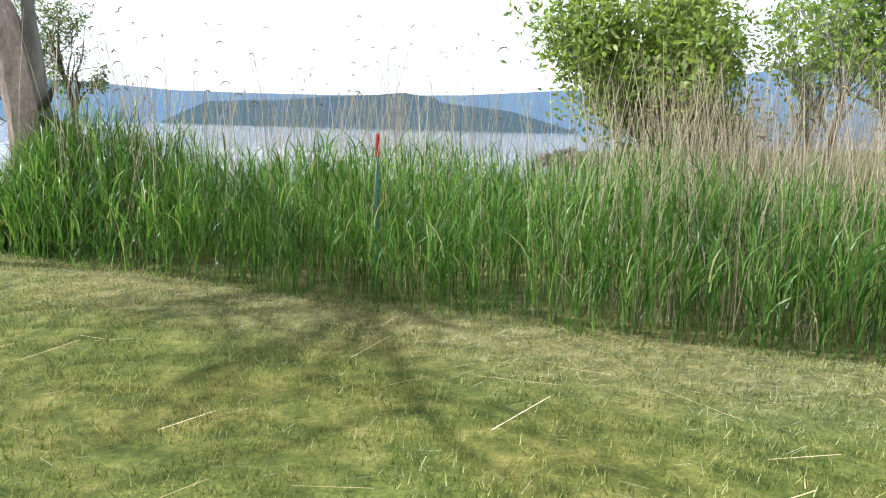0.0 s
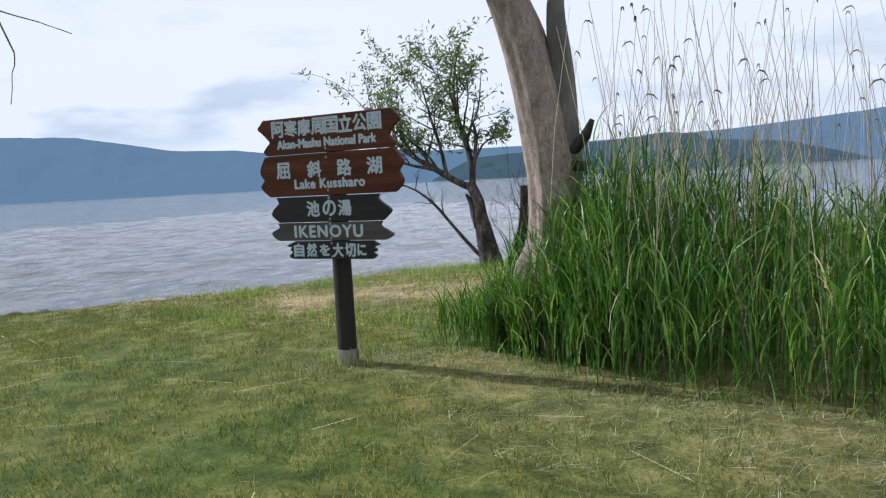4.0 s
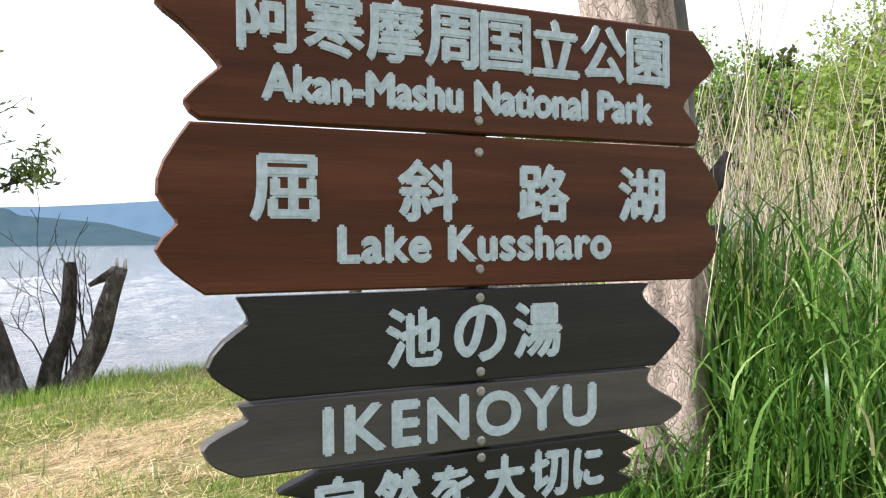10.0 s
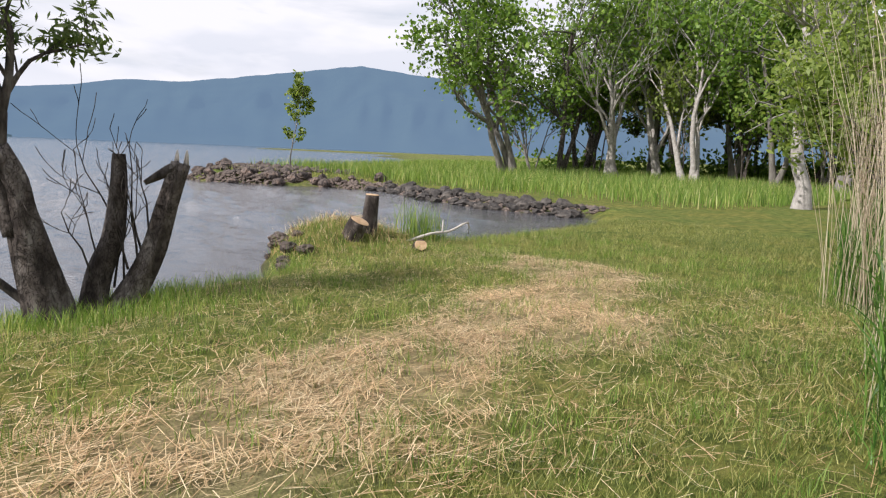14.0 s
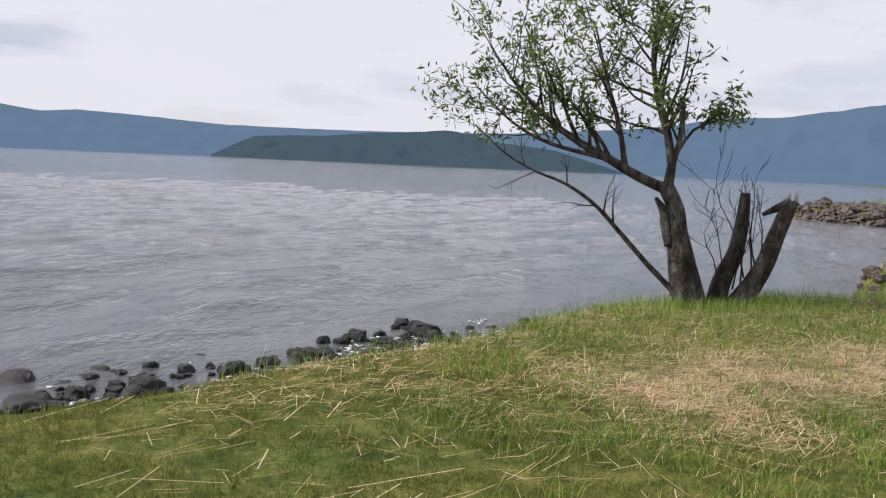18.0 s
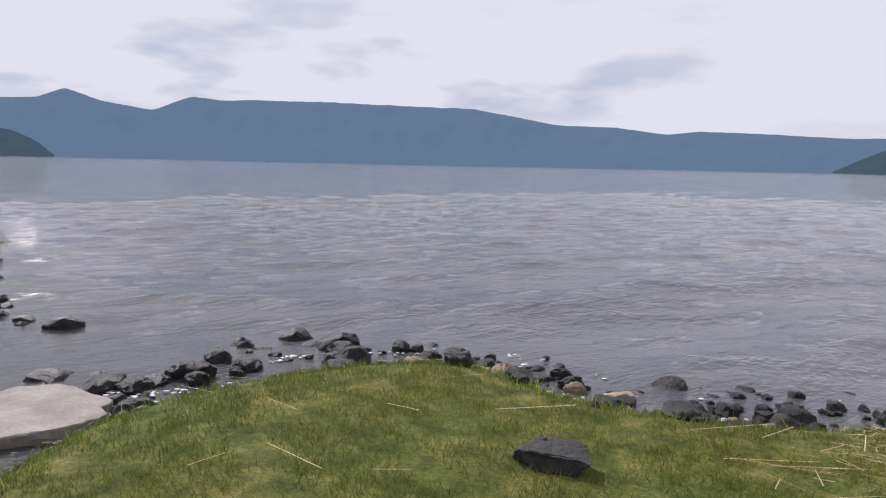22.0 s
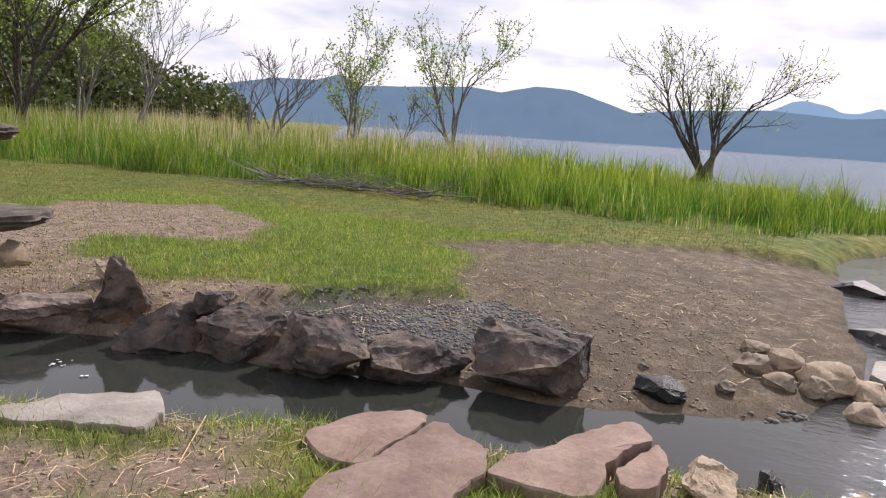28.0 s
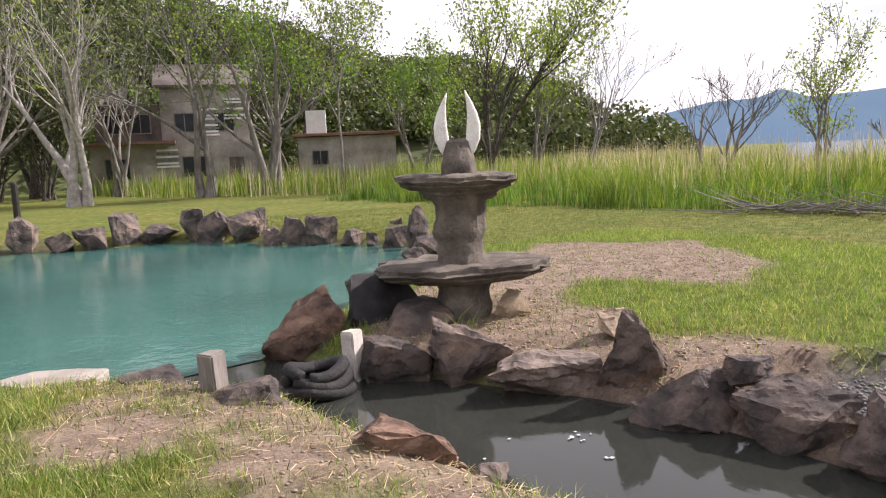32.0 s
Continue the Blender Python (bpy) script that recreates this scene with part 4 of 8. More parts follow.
# blue of these ranges comes mostly from the haze glow in their materials
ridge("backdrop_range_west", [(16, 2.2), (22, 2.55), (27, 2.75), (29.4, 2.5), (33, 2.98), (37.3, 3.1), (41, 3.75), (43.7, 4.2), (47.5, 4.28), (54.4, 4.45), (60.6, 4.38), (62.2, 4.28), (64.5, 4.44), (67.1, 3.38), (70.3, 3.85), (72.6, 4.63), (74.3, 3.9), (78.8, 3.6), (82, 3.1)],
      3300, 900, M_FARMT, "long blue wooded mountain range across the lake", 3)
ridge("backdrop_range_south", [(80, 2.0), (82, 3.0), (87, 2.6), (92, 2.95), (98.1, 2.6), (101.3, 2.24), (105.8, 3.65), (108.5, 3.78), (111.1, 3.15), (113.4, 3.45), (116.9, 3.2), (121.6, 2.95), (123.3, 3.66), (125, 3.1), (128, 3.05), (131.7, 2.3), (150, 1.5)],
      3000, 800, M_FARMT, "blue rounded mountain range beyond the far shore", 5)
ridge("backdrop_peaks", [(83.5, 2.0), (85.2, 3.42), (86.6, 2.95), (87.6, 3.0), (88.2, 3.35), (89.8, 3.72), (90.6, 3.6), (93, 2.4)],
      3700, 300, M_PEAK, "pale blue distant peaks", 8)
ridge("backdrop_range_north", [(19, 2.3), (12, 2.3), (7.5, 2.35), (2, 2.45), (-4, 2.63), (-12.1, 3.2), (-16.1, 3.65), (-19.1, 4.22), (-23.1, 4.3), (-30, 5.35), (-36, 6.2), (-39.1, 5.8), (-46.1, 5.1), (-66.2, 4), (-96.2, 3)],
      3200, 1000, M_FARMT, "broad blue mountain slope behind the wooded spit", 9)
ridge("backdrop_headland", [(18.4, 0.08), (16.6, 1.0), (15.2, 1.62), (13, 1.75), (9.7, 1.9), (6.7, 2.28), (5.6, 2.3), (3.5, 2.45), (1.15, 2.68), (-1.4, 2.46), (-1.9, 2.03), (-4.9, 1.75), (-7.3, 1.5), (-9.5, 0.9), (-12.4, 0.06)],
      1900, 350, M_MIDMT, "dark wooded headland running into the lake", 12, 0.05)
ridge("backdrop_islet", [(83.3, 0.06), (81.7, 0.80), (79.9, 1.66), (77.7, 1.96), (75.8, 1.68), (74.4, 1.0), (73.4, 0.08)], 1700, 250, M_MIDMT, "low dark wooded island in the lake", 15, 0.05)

# ---- grass, reeds, trees ----
def scatter(n, box, seed):
    r = np.random.RandomState(seed)
    return r.uniform(box[0], box[1], n), r.uniform(box[2], box[3], n), r


def patch(name, box, n, keep, height, width, lean, material, label, category, seed, seg=1, droop=0.0, sink=0.01):
    X, Y, r = scatter(n, box, seed)
    z, d, straw, soil, sand, gravel, bed = land_at(X, Y)
    k = r.rand(n) < keep(X, Y, z, d, straw, soil, sand, gravel)
    X, Y, z = X[k], Y[k], z[k]
    n = len(X)
    h = r.uniform(height[0], height[1], n)
    V, F = blades(X, Y, z - sink, h, r.uniform(width[0], width[1], n), r.uniform(lean[0], lean[1], n), seg, seed + 1, droop)
    return mesh_thing(name, fast_mesh(name, V, F), material, label, category, "stuff")


def lawn_keep(X, Y, z, d, straw, soil, sand, gravel):
    rd = signed_distance(np.array(REED_AREA), X, Y)
    return np.clip((1 - 0.75 * straw) * (1 - 0.97 * np.maximum(sand, gravel)) * (1 - 0.93 * soil), 0, 1) * (d > 0.12) * (rd < 0.1)


def tuft_keep(X, Y, z, d, straw, soil, sand, gravel):
    return lawn_keep(X, Y, z, d, straw, soil, sand, gravel) * smoothstep(-0.9, 0.5, wobble(X, Y, 1.7, 19) + 0.5 * wobble(X, Y, 5.0, 20))


patch("lawn_grass", (-3.5, 9.5, -7.6, 2.4), 330000, tuft_keep, (0.018, 0.07), (0.0035, 0.0085), (0.2, 0.9), M_GRASS, "short mown yellow-green lawn grass", "grass", 21)
patch("lawn_grass", (-10, -3.5, -3.3, 3.5), 150000, lambda X, Y, *q: tuft_keep(X, Y, *q) * smoothstep(-3.2, -1.4, Y), (0.018, 0.07), (0.0035, 0.0085), (0.2, 0.9), M_FARLAWN, "short olive-green lawn grass on the point", "grass", 22)
patch("lawn_grass", (-10, -3.5, -7.5, -1.4), 130000, lambda X, Y, *q: tuft_keep(X, Y, *q) * smoothstep(-1.4, -3.2, Y), (0.018, 0.075), (0.0035, 0.0085), (0.2, 0.9), M_GRASS, "short green lawn grass above the stream", "grass", 15)
patch("lawn_grass", (-10, -3.5, -14, -7.5), 110000, lawn_keep, (0.03, 0.09), (0.004, 0.009), (0.2, 0.8), M_GRASS, "green grass on the bank of the pool", "grass", 23)
patch("lawn_grass", (-22, -9, -24, -3), 130000, lawn_keep, (0.025, 0.06), (0.007, 0.012), (0.2, 0.9), M_FARLAWN, "mown grass beyond the stream", "grass", 24)
patch("clover_grass", (-15.5, -9, -13.5, -4.5), 60000, lawn_keep, (0.03, 0.10), (0.004, 0.009), (0.2, 1.0), M_TALLGRASS, "fresh green grass and clover beyond the stream", "grass", 19, 2)
patch("bank_grass", (-8.8, -4.4, -11.2, -2.4), 70000, lambda X, Y, z, d, straw, soil, sand, gravel: (d > 0.1) * (1 - 0.95 * soil) * smoothstep(-0.35, 0.35, wobble(X, Y, 0.9, 98) + 0.5 * wobble(X, Y, 2.6, 99)), (0.03, 0.12), (0.003, 0.007), (0.25, 1.1), M_TALLGRASS, "bright green grass in tufts on the near bank", "grass", 40, 2)
patch("rough_grass", (-4.5, 12, 1.2, 12), 230000, tuft_keep, (0.03, 0.13), (0.003, 0.007), (0.3, 1.1), M_GRASS, "rough half-dry grass beside the shore path", "grass", 25)

patch("rough_tufts", (-4.5, 8, 0.6, 9), 120000, lambda X, Y, z, d, straw, *q: lawn_keep(X, Y, z, d, 0.75 * straw, *q) * smoothstep(-0.1, 0.7, wobble(X, Y, 1.2, 18) + 0.5 * wobble(X, Y, 3.5, 14)), (0.04, 0.17), (0.003, 0.007), (0.15, 0.8), M_TALLGRASS, "bright green tufts of uncut grass beside the shore path", "grass", 20, 2)


def shore_keep(X, Y, z, d, straw, soil, sand, gravel):
    return ((d > 0.02) & (d < 0.55 + 0.2 * wobble(X, Y, 0.4, 31))) * smoothstep(-0.9, 0.1, wobble(X, Y, 0.22, 33)) * (1 - sand) * (1 - soil) * (1 - np.exp(-((X + 1.4) ** 2 + (Y - 6.2) ** 2) / 0.45))


patch("shore_grass", (-6.0, 12, 2.5, 13), 52000, shore_keep, (0.06, 0.24), (0.004, 0.008), (0.2, 0.8), M_TALLGRASS, "fresh green grass along the water's edge", "grass", 26, 2)
patch("shore_grass", (-10, -5.5, -3, 3.2), 9000, shore_keep, (0.05, 0.12), (0.005, 0.009), (0.2, 0.8), M_TALLGRASS, "short green grass fringing the rocky point", "grass", 27)
patch("willow_foot_grass", (-3.4, 1.2, 5.0, 8.0), 20000, lambda X, Y, z, d, *q: np.exp(-((X + 1.2) ** 2 / 0.9 + (Y - 6.7) ** 2 / 0.4)) * (d > 0), (0.07, 0.26), (0.005, 0.010), (0.1, 0.6), M_TALLGRASS, "tall green grass round the willow's foot", "grass", 28, 3, 0.1)
patch("stump_grass", (0.6, 6.0, 7.2, 10.8), 9000, lambda X, Y, z, d, *q: (0.55 * np.exp(-((X - 3.0) ** 2 + (Y - 8.7) ** 2) / 1.1)) * (d > 0), (0.05, 0.16), (0.006, 0.011), (0.1, 0.7), M_TALLGRASS, "tufted grass round the cut stumps", "grass", 29, 3, 0.1)
patch("reed_clump", (4.0, 5.0, 8.3, 9.3), 900, lambda X, Y, z, d, *q: np.exp(-((X - 4.5) ** 2 + (Y - 8.8) ** 2) / 0.08) * (d > 0), (0.3, 0.75), (0.007, 0.012), (0.05, 0.4), M_TALLGRASS, "clump of green reeds beside the driftwood", "reeds", 31, 3, 0.1)
patch("mound_grass", (1.0, 5.4, 7.6, 10.6), 9000, lambda X, Y, z, d, *q: np.exp(-((X - 3.1) ** 2 / 1.3 + (Y - 9.1) ** 2 / 0.4)) * (d > 0), (0.05, 0.22), (0.003, 0.007), (0.3, 1.2), M_STRAW, "dry grass and rootlets round the cut stumps", "grass", 39, 2)
patch("post_grass", (-1.05, -0.35, -1.1, -0.4), 700, lambda X, Y, *q: np.exp(-((X + 0.68) ** 2 + (Y + 0.74) ** 2) / 0.03), (0.08, 0.22), (0.004, 0.008), (0.1, 0.6), M_TALLGRASS, "longer grass round the foot of the sign post", "grass", 30, 2)
patch("stream_tufts", (-9.2, -6.6, -9.0, -2.0), 16000, lambda X, Y, z, d, straw, soil, *q: ((d > 0.25) & (d < 1.6)) * smoothstep(0.25, 0.6, wobble(X, Y, 0.5, 35)) * (X > -8.7), (0.04, 0.13), (0.004, 0.007), (0.2, 0.7), M_TALLGRASS, "bright green grass tufts between the flagstones", "grass", 34, 2)


patch("water_reeds", (-6.4, -3.2, 2.6, 6.6), 9000, lambda X, Y, z, d, *q: ((d > -0.55) & (d < 0.05)) * 0.35 * smoothstep(0.25, 0.75, wobble(X, Y, 0.8, 37)), (0.15, 0.5), (0.004, 0.008), (0.05, 0.3), M_TALLGRASS, "thin young reeds standing in the shallows", "reeds", 38, 3, 0.05, 0.1)


def spit_keep(X, Y, z, d, *q):
    return (d > 0.5) * smoothstep(17.0, 20, X + 0.05 * (Y - 12)) * smoothstep(-0.8, 0.3, wobble(X, Y, 0.09, 41) + 0.5)


patch("meadow_grass", (10, 60, 11, 60), 70000, spit_keep, (0.35, 0.75), (0.02, 0.04), (0.1, 0.5), M_TALLGRASS, "tall green meadow grass on the spit", "grass", 36, 2)
patch("spit_grass", (12.5, 24, 24, 42), 8000, lambda X, Y, z, d, *q: (d > 1.0) * 1.0, (0.06, 0.2), (0.015, 0.03), (0.1, 0.6), M_GRASS, "thin grass on the stony spit", "grass", 37)


# green reeds and last year's dry reeds
def reed_depth(X, Y):
    return signed_distance(np.array(REED_PLAN), X, Y) + 0.22 * wobble(X, Y, 0.35, 43)


def reeds(name, box, n, keep, height, width, lean, material, label, seed, seg, droop):
    X, Y, r = scatter(n, box, seed)
    rd = reed_depth(X, Y)
    k = r.rand(n) < keep(X, Y, rd)
    X, Y, rd = X[k], Y[k], rd[k]
    z = land_at(X + BED[0], Y + BED[1])[0]
    n = len(X)
    h = r.uniform(height[0], height[1], n) * (0.45 + 0.55 * smoothstep(-0.05, 0.9, rd)) * (0.86 + 0.22 * wobble(X, Y, 0.3, 45))
    V, F = blades(X + BED[0], Y + BED[1], z - 0.01, h, r.uniform(width[0], width[1], n), r.uniform(lean[0], lean[1], n) * np.where(rd < 0.5, 1.3, 0.8), seg, seed, droop)
    return mesh_thing(name, fast_mesh(name, V, F), material, label, "reeds", "stuff")


def reed_plants(name, box, n, keep, height, leaf, material, label, seed, per=7):
    """Upright reed stems with leaves that arch away from them on all sides."""
    X, Y, r = scatter(n, box, seed)
    rd = reed_depth(X, Y)
    k = r.rand(n) < keep(X, Y, rd)
    X, Y, rd = X[k], Y[k], rd[k]
    z = land_at(X + BED[0], Y + BED[1])[0]
    n = len(X)
    clump = np.exp(-((X - 2.3) ** 2 + (Y - 0.75) ** 2) / 1.0)
    h = r.uniform(height[0], height[1], n) * (0.55 + 0.45 * smoothstep(-0.05, 0.8, rd)) * (0.92 + 0.16 * wobble(X, Y, 0.5, 45)) * (1 + 0.10 * clump) * (0.50 + 0.50 * smoothstep(0.9, 2.0, X))
    X, Y = X + BED[0], Y + BED[1]
    a, tip = r.rand(n) * 6.283, np.abs(r.normal(0.0, 0.10, n)) + np.where(rd < 0.3, 0.12, 0.0)
    parts_v, parts_f, off = [], [], 0
    V, F = blades(X, Y, z - 0.02, h, r.uniform(0.005, 0.008, n), tip, 3, seed, 0.0, a)
    parts_v.append(V)
    parts_f.append(F)
    off = len(V)
    for k in range(per):
        u = (k + r.rand(n)) / per * 0.86 + 0.10
        bx, by = X + np.cos(a) * tip * h * u * u, Y + np.sin(a) * tip * h * u * u
        L = r.uniform(leaf[0], leaf[1], n) * (0.75 + 0.5 * np.sin(u * 3.0))
        V, F = blades(bx, by, z + h * u - 0.02, L, r.uniform(0.008, 0.017, n), r.uniform(0.12, 0.85, n), 4, seed + 7 * k + 1, 0.22)
        parts_v.append(V)
        parts_f.append(F + off)
        off += len(V)
    return mesh_thing(name, fast_mesh(name, np.concatenate(parts_v), np.concatenate(parts_f)), material, label, "reeds", "stuff")


reed_plants("green_reeds", (0, 14, -6, 5), 15000, lambda X, Y, rd: (rd > 0) * np.where(rd < 1.5, 1.0, 0.3), (1.0, 1.42), (0.20, 0.42), M_REED, "dense green reeds with arching leaves at the lawn's edge", 47)
reed_plants("green_reeds", (1.0, 3.6, -0.6, 2.2), 900, lambda X, Y, rd: (rd > 0.1) * np.exp(-((X - 2.3) ** 2 + (Y - 0.75) ** 2) / 0.9), (1.2, 1.6), (0.25, 0.5), M_REED, "tall dark green reed clump beside the dead tree", 46)
reed_plants("green_reeds", (1.2, 2.7, -0.5, 0.9), 1500, lambda X, Y, rd: (rd > 0.02) * np.exp(-((X - 1.97) ** 2 + (Y - 0.15) ** 2) / 0.07), (1.35, 1.75), (0.25, 0.45), M_REED, "upright green reeds standing against the dead trunk", 44)
reed_plants("green_reeds", (0.9, 2.0, -0.2, 0.8), 1500, lambda X, Y, rd: (rd > 0.02) * np.exp(-((X - 1.45) ** 2 + (Y - 0.32) ** 2) / 0.06), (0.8, 1.05), (0.2, 0.4), M_REED, "low green reeds round the foot of the dead tree", 43)
reeds("low_reed_grass", (0, 14, -6, 5), 34000, lambda X, Y, rd: (rd > -0.12) * (rd < 0.5), (0.2, 0.6), (0.005, 0.011), (0.2, 1.0), M_REED, "long grass leaning out of the reeds", 48, 3, 0.2)
reeds("green_reeds", (14, 30, -9, 8), 9000, lambda X, Y, rd: (rd > 0) * 0.6, (0.9, 1.35), (0.02, 0.035), (0.1, 0.4), M_REED, "green reed leaves farther along the bank", 49, 3, 0.1)


def dry_reeds(name, n, box, keep, height, label, seed, plume=0.5):
    X, Y, r = scatter(n, box, seed)
    rd = reed_depth(X, Y)
    k = r.rand(n) < keep(X, Y, rd)
    X, Y = X[k] + BED[0], Y[k] + BED[1]
    z = land_at(X, Y)[0]
    n = len(X)
    h = r.uniform(height[0], height[1], n)
    a, s = r.rand(n) * 6.283, np.abs(r.normal(0, 0.11, n))
    ob = empty_thing(name, (float(X.mean()), float(Y.mean()), 0), label, "reeds")
    ob["kind"] = "stuff"
    pieces, tips = [], []
    for i in range(n):
        lean = np.array([math.cos(a[i]) * s[i], math.sin(a[i]) * s[i], 1.0])
        base = np.array([X[i] - X.mean(), Y[i] - Y.mean(), z[i] - 0.02])
        u = np.linspace(0, 1, 4)[:, None]
        P = base + u * lean * h[i] + u ** 3 * np.array([math.cos(a[i]), math.sin(a[i]), 0]) * 0.08 * h[i]
        pieces.append(tube(P, np.linspace(0.0042, 0.0017, 4), 3, False))
        if r.rand() < plume:
            q = P[-1]
            b = a[i] + r.uniform(-0.6, 0.6)
            d = np.array([math.cos(b), math.sin(b), 0])
            L = r.uniform(0.05, 0.10)
            C = [q, q + d * 0.3 * L + np.array([0, 0, 0.35 * L]), q + d * 0.8 * L + np.array([0, 0, 0.25 * L]), q + d * 1.2 * L - np.array([0, 0, 0.2 * L])]
            tips.append(tube(C, [0.002, 0.006, 0.007, 0.0015], 4, False))
    V, F = join_parts(pieces)
    part("stalks", fast_mesh("stalks", V, F), M_REED_DRY, ob)
    if tips:
        V, F = join_parts(tips)
        part("plumes", fast_mesh("plumes", V, F), M_PLUME, ob)
    return ob


dry_reeds("dry_reeds", 800, (1.6, 6.4, -0.9, 3.0), lambda X, Y, rd: (rd > 0.35) * (Y < 0.5 * X + 0.9) * np.clip(0.22 + 0.6 * smoothstep(3.8, 2.4, X), 0, 1), (1.7, 2.7), "tall dry tan reed stalks with drooping plumes", 51, 0.3)
dry_reeds("dry_reeds", 7000, (5.0, 15.0, -6.0, 4.5), lambda X, Y, rd: (rd > 0.3) * np.clip(0.03 + 1.0 * smoothstep(6.6, 9.0, X - 0.35 * (Y + 1)), 0, 1), (1.3, 2.3), "thick stand of bleached dry reeds", 52, 0.12)
dry_reeds("dry_reeds", 1500, (2.2, 7.5, 0.2, 4.4), lambda X, Y, rd: (rd > -0.1) * (Y < 0.5 * X + 0.95) * (Y > 0.35 * X + 0.1), (1.7, 2.9), "leaning tan dry reeds beside the shore path", 53, 0.2)


# the reed meadow beyond the stream
FAR_REEDS = [(-25.0, 0.0), (-22.0, -1.2), (-20.3, -3.0), (-19.4, -5.2), (-19.2, -8.0), (-19.6, -11.0), (-18.6, -15.0), (-17.6, -19.0), (-17.4, -24.0), (-16.0, -30.0), (-9.0, -40.0), (-5.0, -62.0), (-60.0, -62.0), (-60.0, -42.0), (-46.0, -33.0), (-40.5, -22.0), (-41.5, -12.0), (-44.0, -6.2), (-40.0, -3.6), (-33.0, -2.2)]


def far_reed(name, n, box, height, width, material, label, seed, deep=(0.0, 60.0), seg=2, bend=0.35, clump=None):
    X, Y, r = scatter(n, box, seed)
    fd = signed_distance(np.array(FAR_REEDS), X, Y) + 0.5 * wobble(X, Y, 0.16, 55)
    k = (fd > deep[0]) & (fd < deep[1])
    if clump:
        k &= r.rand(n) < smoothstep(clump[0], clump[1], wobble(X, Y, 0.33, 59) + 0.5 * wobble(X, Y, 0.9, 60))
    if material is M_REED_DRY and bend < 1:
        k &= (Y < -3.1 - 0.36 * (-4.9 - X)) & (r.rand(n) < np.where(Y + 3.1 < 1.15 * (X + 4.9), 0.3, 1.0))
    X, Y, fd = X[k], Y[k], fd[k]
    z = land_at(X, Y)[0]
    m = len(X)
    h = r.uniform(height[0], height[1], m) * (0.9 + 0.1 * smoothstep(0.0, 4.0, -Y - 3.1 - 0.25 * (-4.9 - X))) * (0.45 + 0.55 * smoothstep(-0.1, 1.0, fd)) * (0.84 + 0.34 * wobble(X, Y, 0.30, 57) + 0.34 * wobble(X, Y, 1.1, 58))
    V, F = blades(X, Y, z - 0.02, h, r.uniform(width[0], width[1], m), r.uniform(0.05, bend, m), seg, seed)
    return mesh_thing(name, fast_mesh(name, V, F), material, label, "reeds", "stuff")


far_reed("reed_meadow", 42000, (-28, -15, -30, 0.5), (0.4, 0.95), (0.012, 0.024), M_REED, "dense green reed meadow beyond the lawn", 61, (0.0, 5.5), 2, 0.55, (-0.9, 0.1))
far_reed("reed_meadow", 60000, (-28, -15, -30, 0.5), (0.7, 1.35), (0.012, 0.026), M_FARREED, "yellow-green reed clumps beyond the lawn", 65, (0.1, 5.5), 2, 0.6, (-0.3, 0.5))
far_reed("reed_meadow", 40000, (-60, -9, -60, 0), (0.9, 1.4), (0.04, 0.08), M_FARREED, "green reeds running back to the trees", 62, (4.5, 60.0))
far_reed("dry_reed_meadow", 26000, (-50, -12, -48, -2), (1.1, 1.9), (0.02, 0.04), M_REED_DRY, "pale dry reeds standing behind the green ones", 63, (4.0, 30.0), 1, 0.2)


def brush_pile(name, along_, n, label, seed):
    """Dead branches and reed stalks fallen over one another."""
    r = np.random.RandomState(seed)
    L = curve_through(along_, 0.2)
    ob = empty_thing(name, (float(L[:, 0].mean()), float(L[:, 1].mean()), 0.0), label, "brushwood")
    mid = np.array([L[:, 0].mean(), L[:, 1].mean(), 0.0])
    for k in range(n):
        i = r.randint(0, len(L) - 1)
        way = L[i + 1] - L[i]
        a = math.atan2(way[1], way[0]) + r.normal(0, 0.45) + (math.pi if r.rand() < 0.5 else 0)
        size = r.uniform(0.7, 1.9)
        base = np.array([*(L[i] + r.normal(0, 0.22, 2)), r.uniform(0.02, 0.16)]) - mid
        u = np.linspace(0, 1, 5)[:, None]
        P = base + u * np.array([math.cos(a), math.sin(a), 0]) * size + u ** 1.5 * np.array([0, 0, r.uniform(0.0, 0.5)]) + r.normal(0, 0.03, (5, 3)) * np.array([1, 1, 0.4])
        V, F = tube(P, np.linspace(r.uniform(0.010, 0.024), 0.005, 5), 5, False, 0.2, k)
        part("branch", quads_to_mesh("branch", V, F), M_POST_GREY if k % 3 else M_BARK_GREY, ob, smooth=True)
    return ob


brush_pile("brush_pile", [(-18.75, -13.6), (-19.1, -12.9), (-19.35, -12.1), (-19.25, -11.0), (-19.3, -10.0)], 70, "heap of grey dead branches fallen along the reed meadow", 68)
far_reed("fallen_reeds", 7000, (-28, -15, -30, 0.5), (0.15, 0.4), (0.012, 0.025), M_REED_DRY, "fallen brown reeds at the meadow's foot", 64, (-0.3, 0.6), 2, 2.2, (0.0, 0.5))


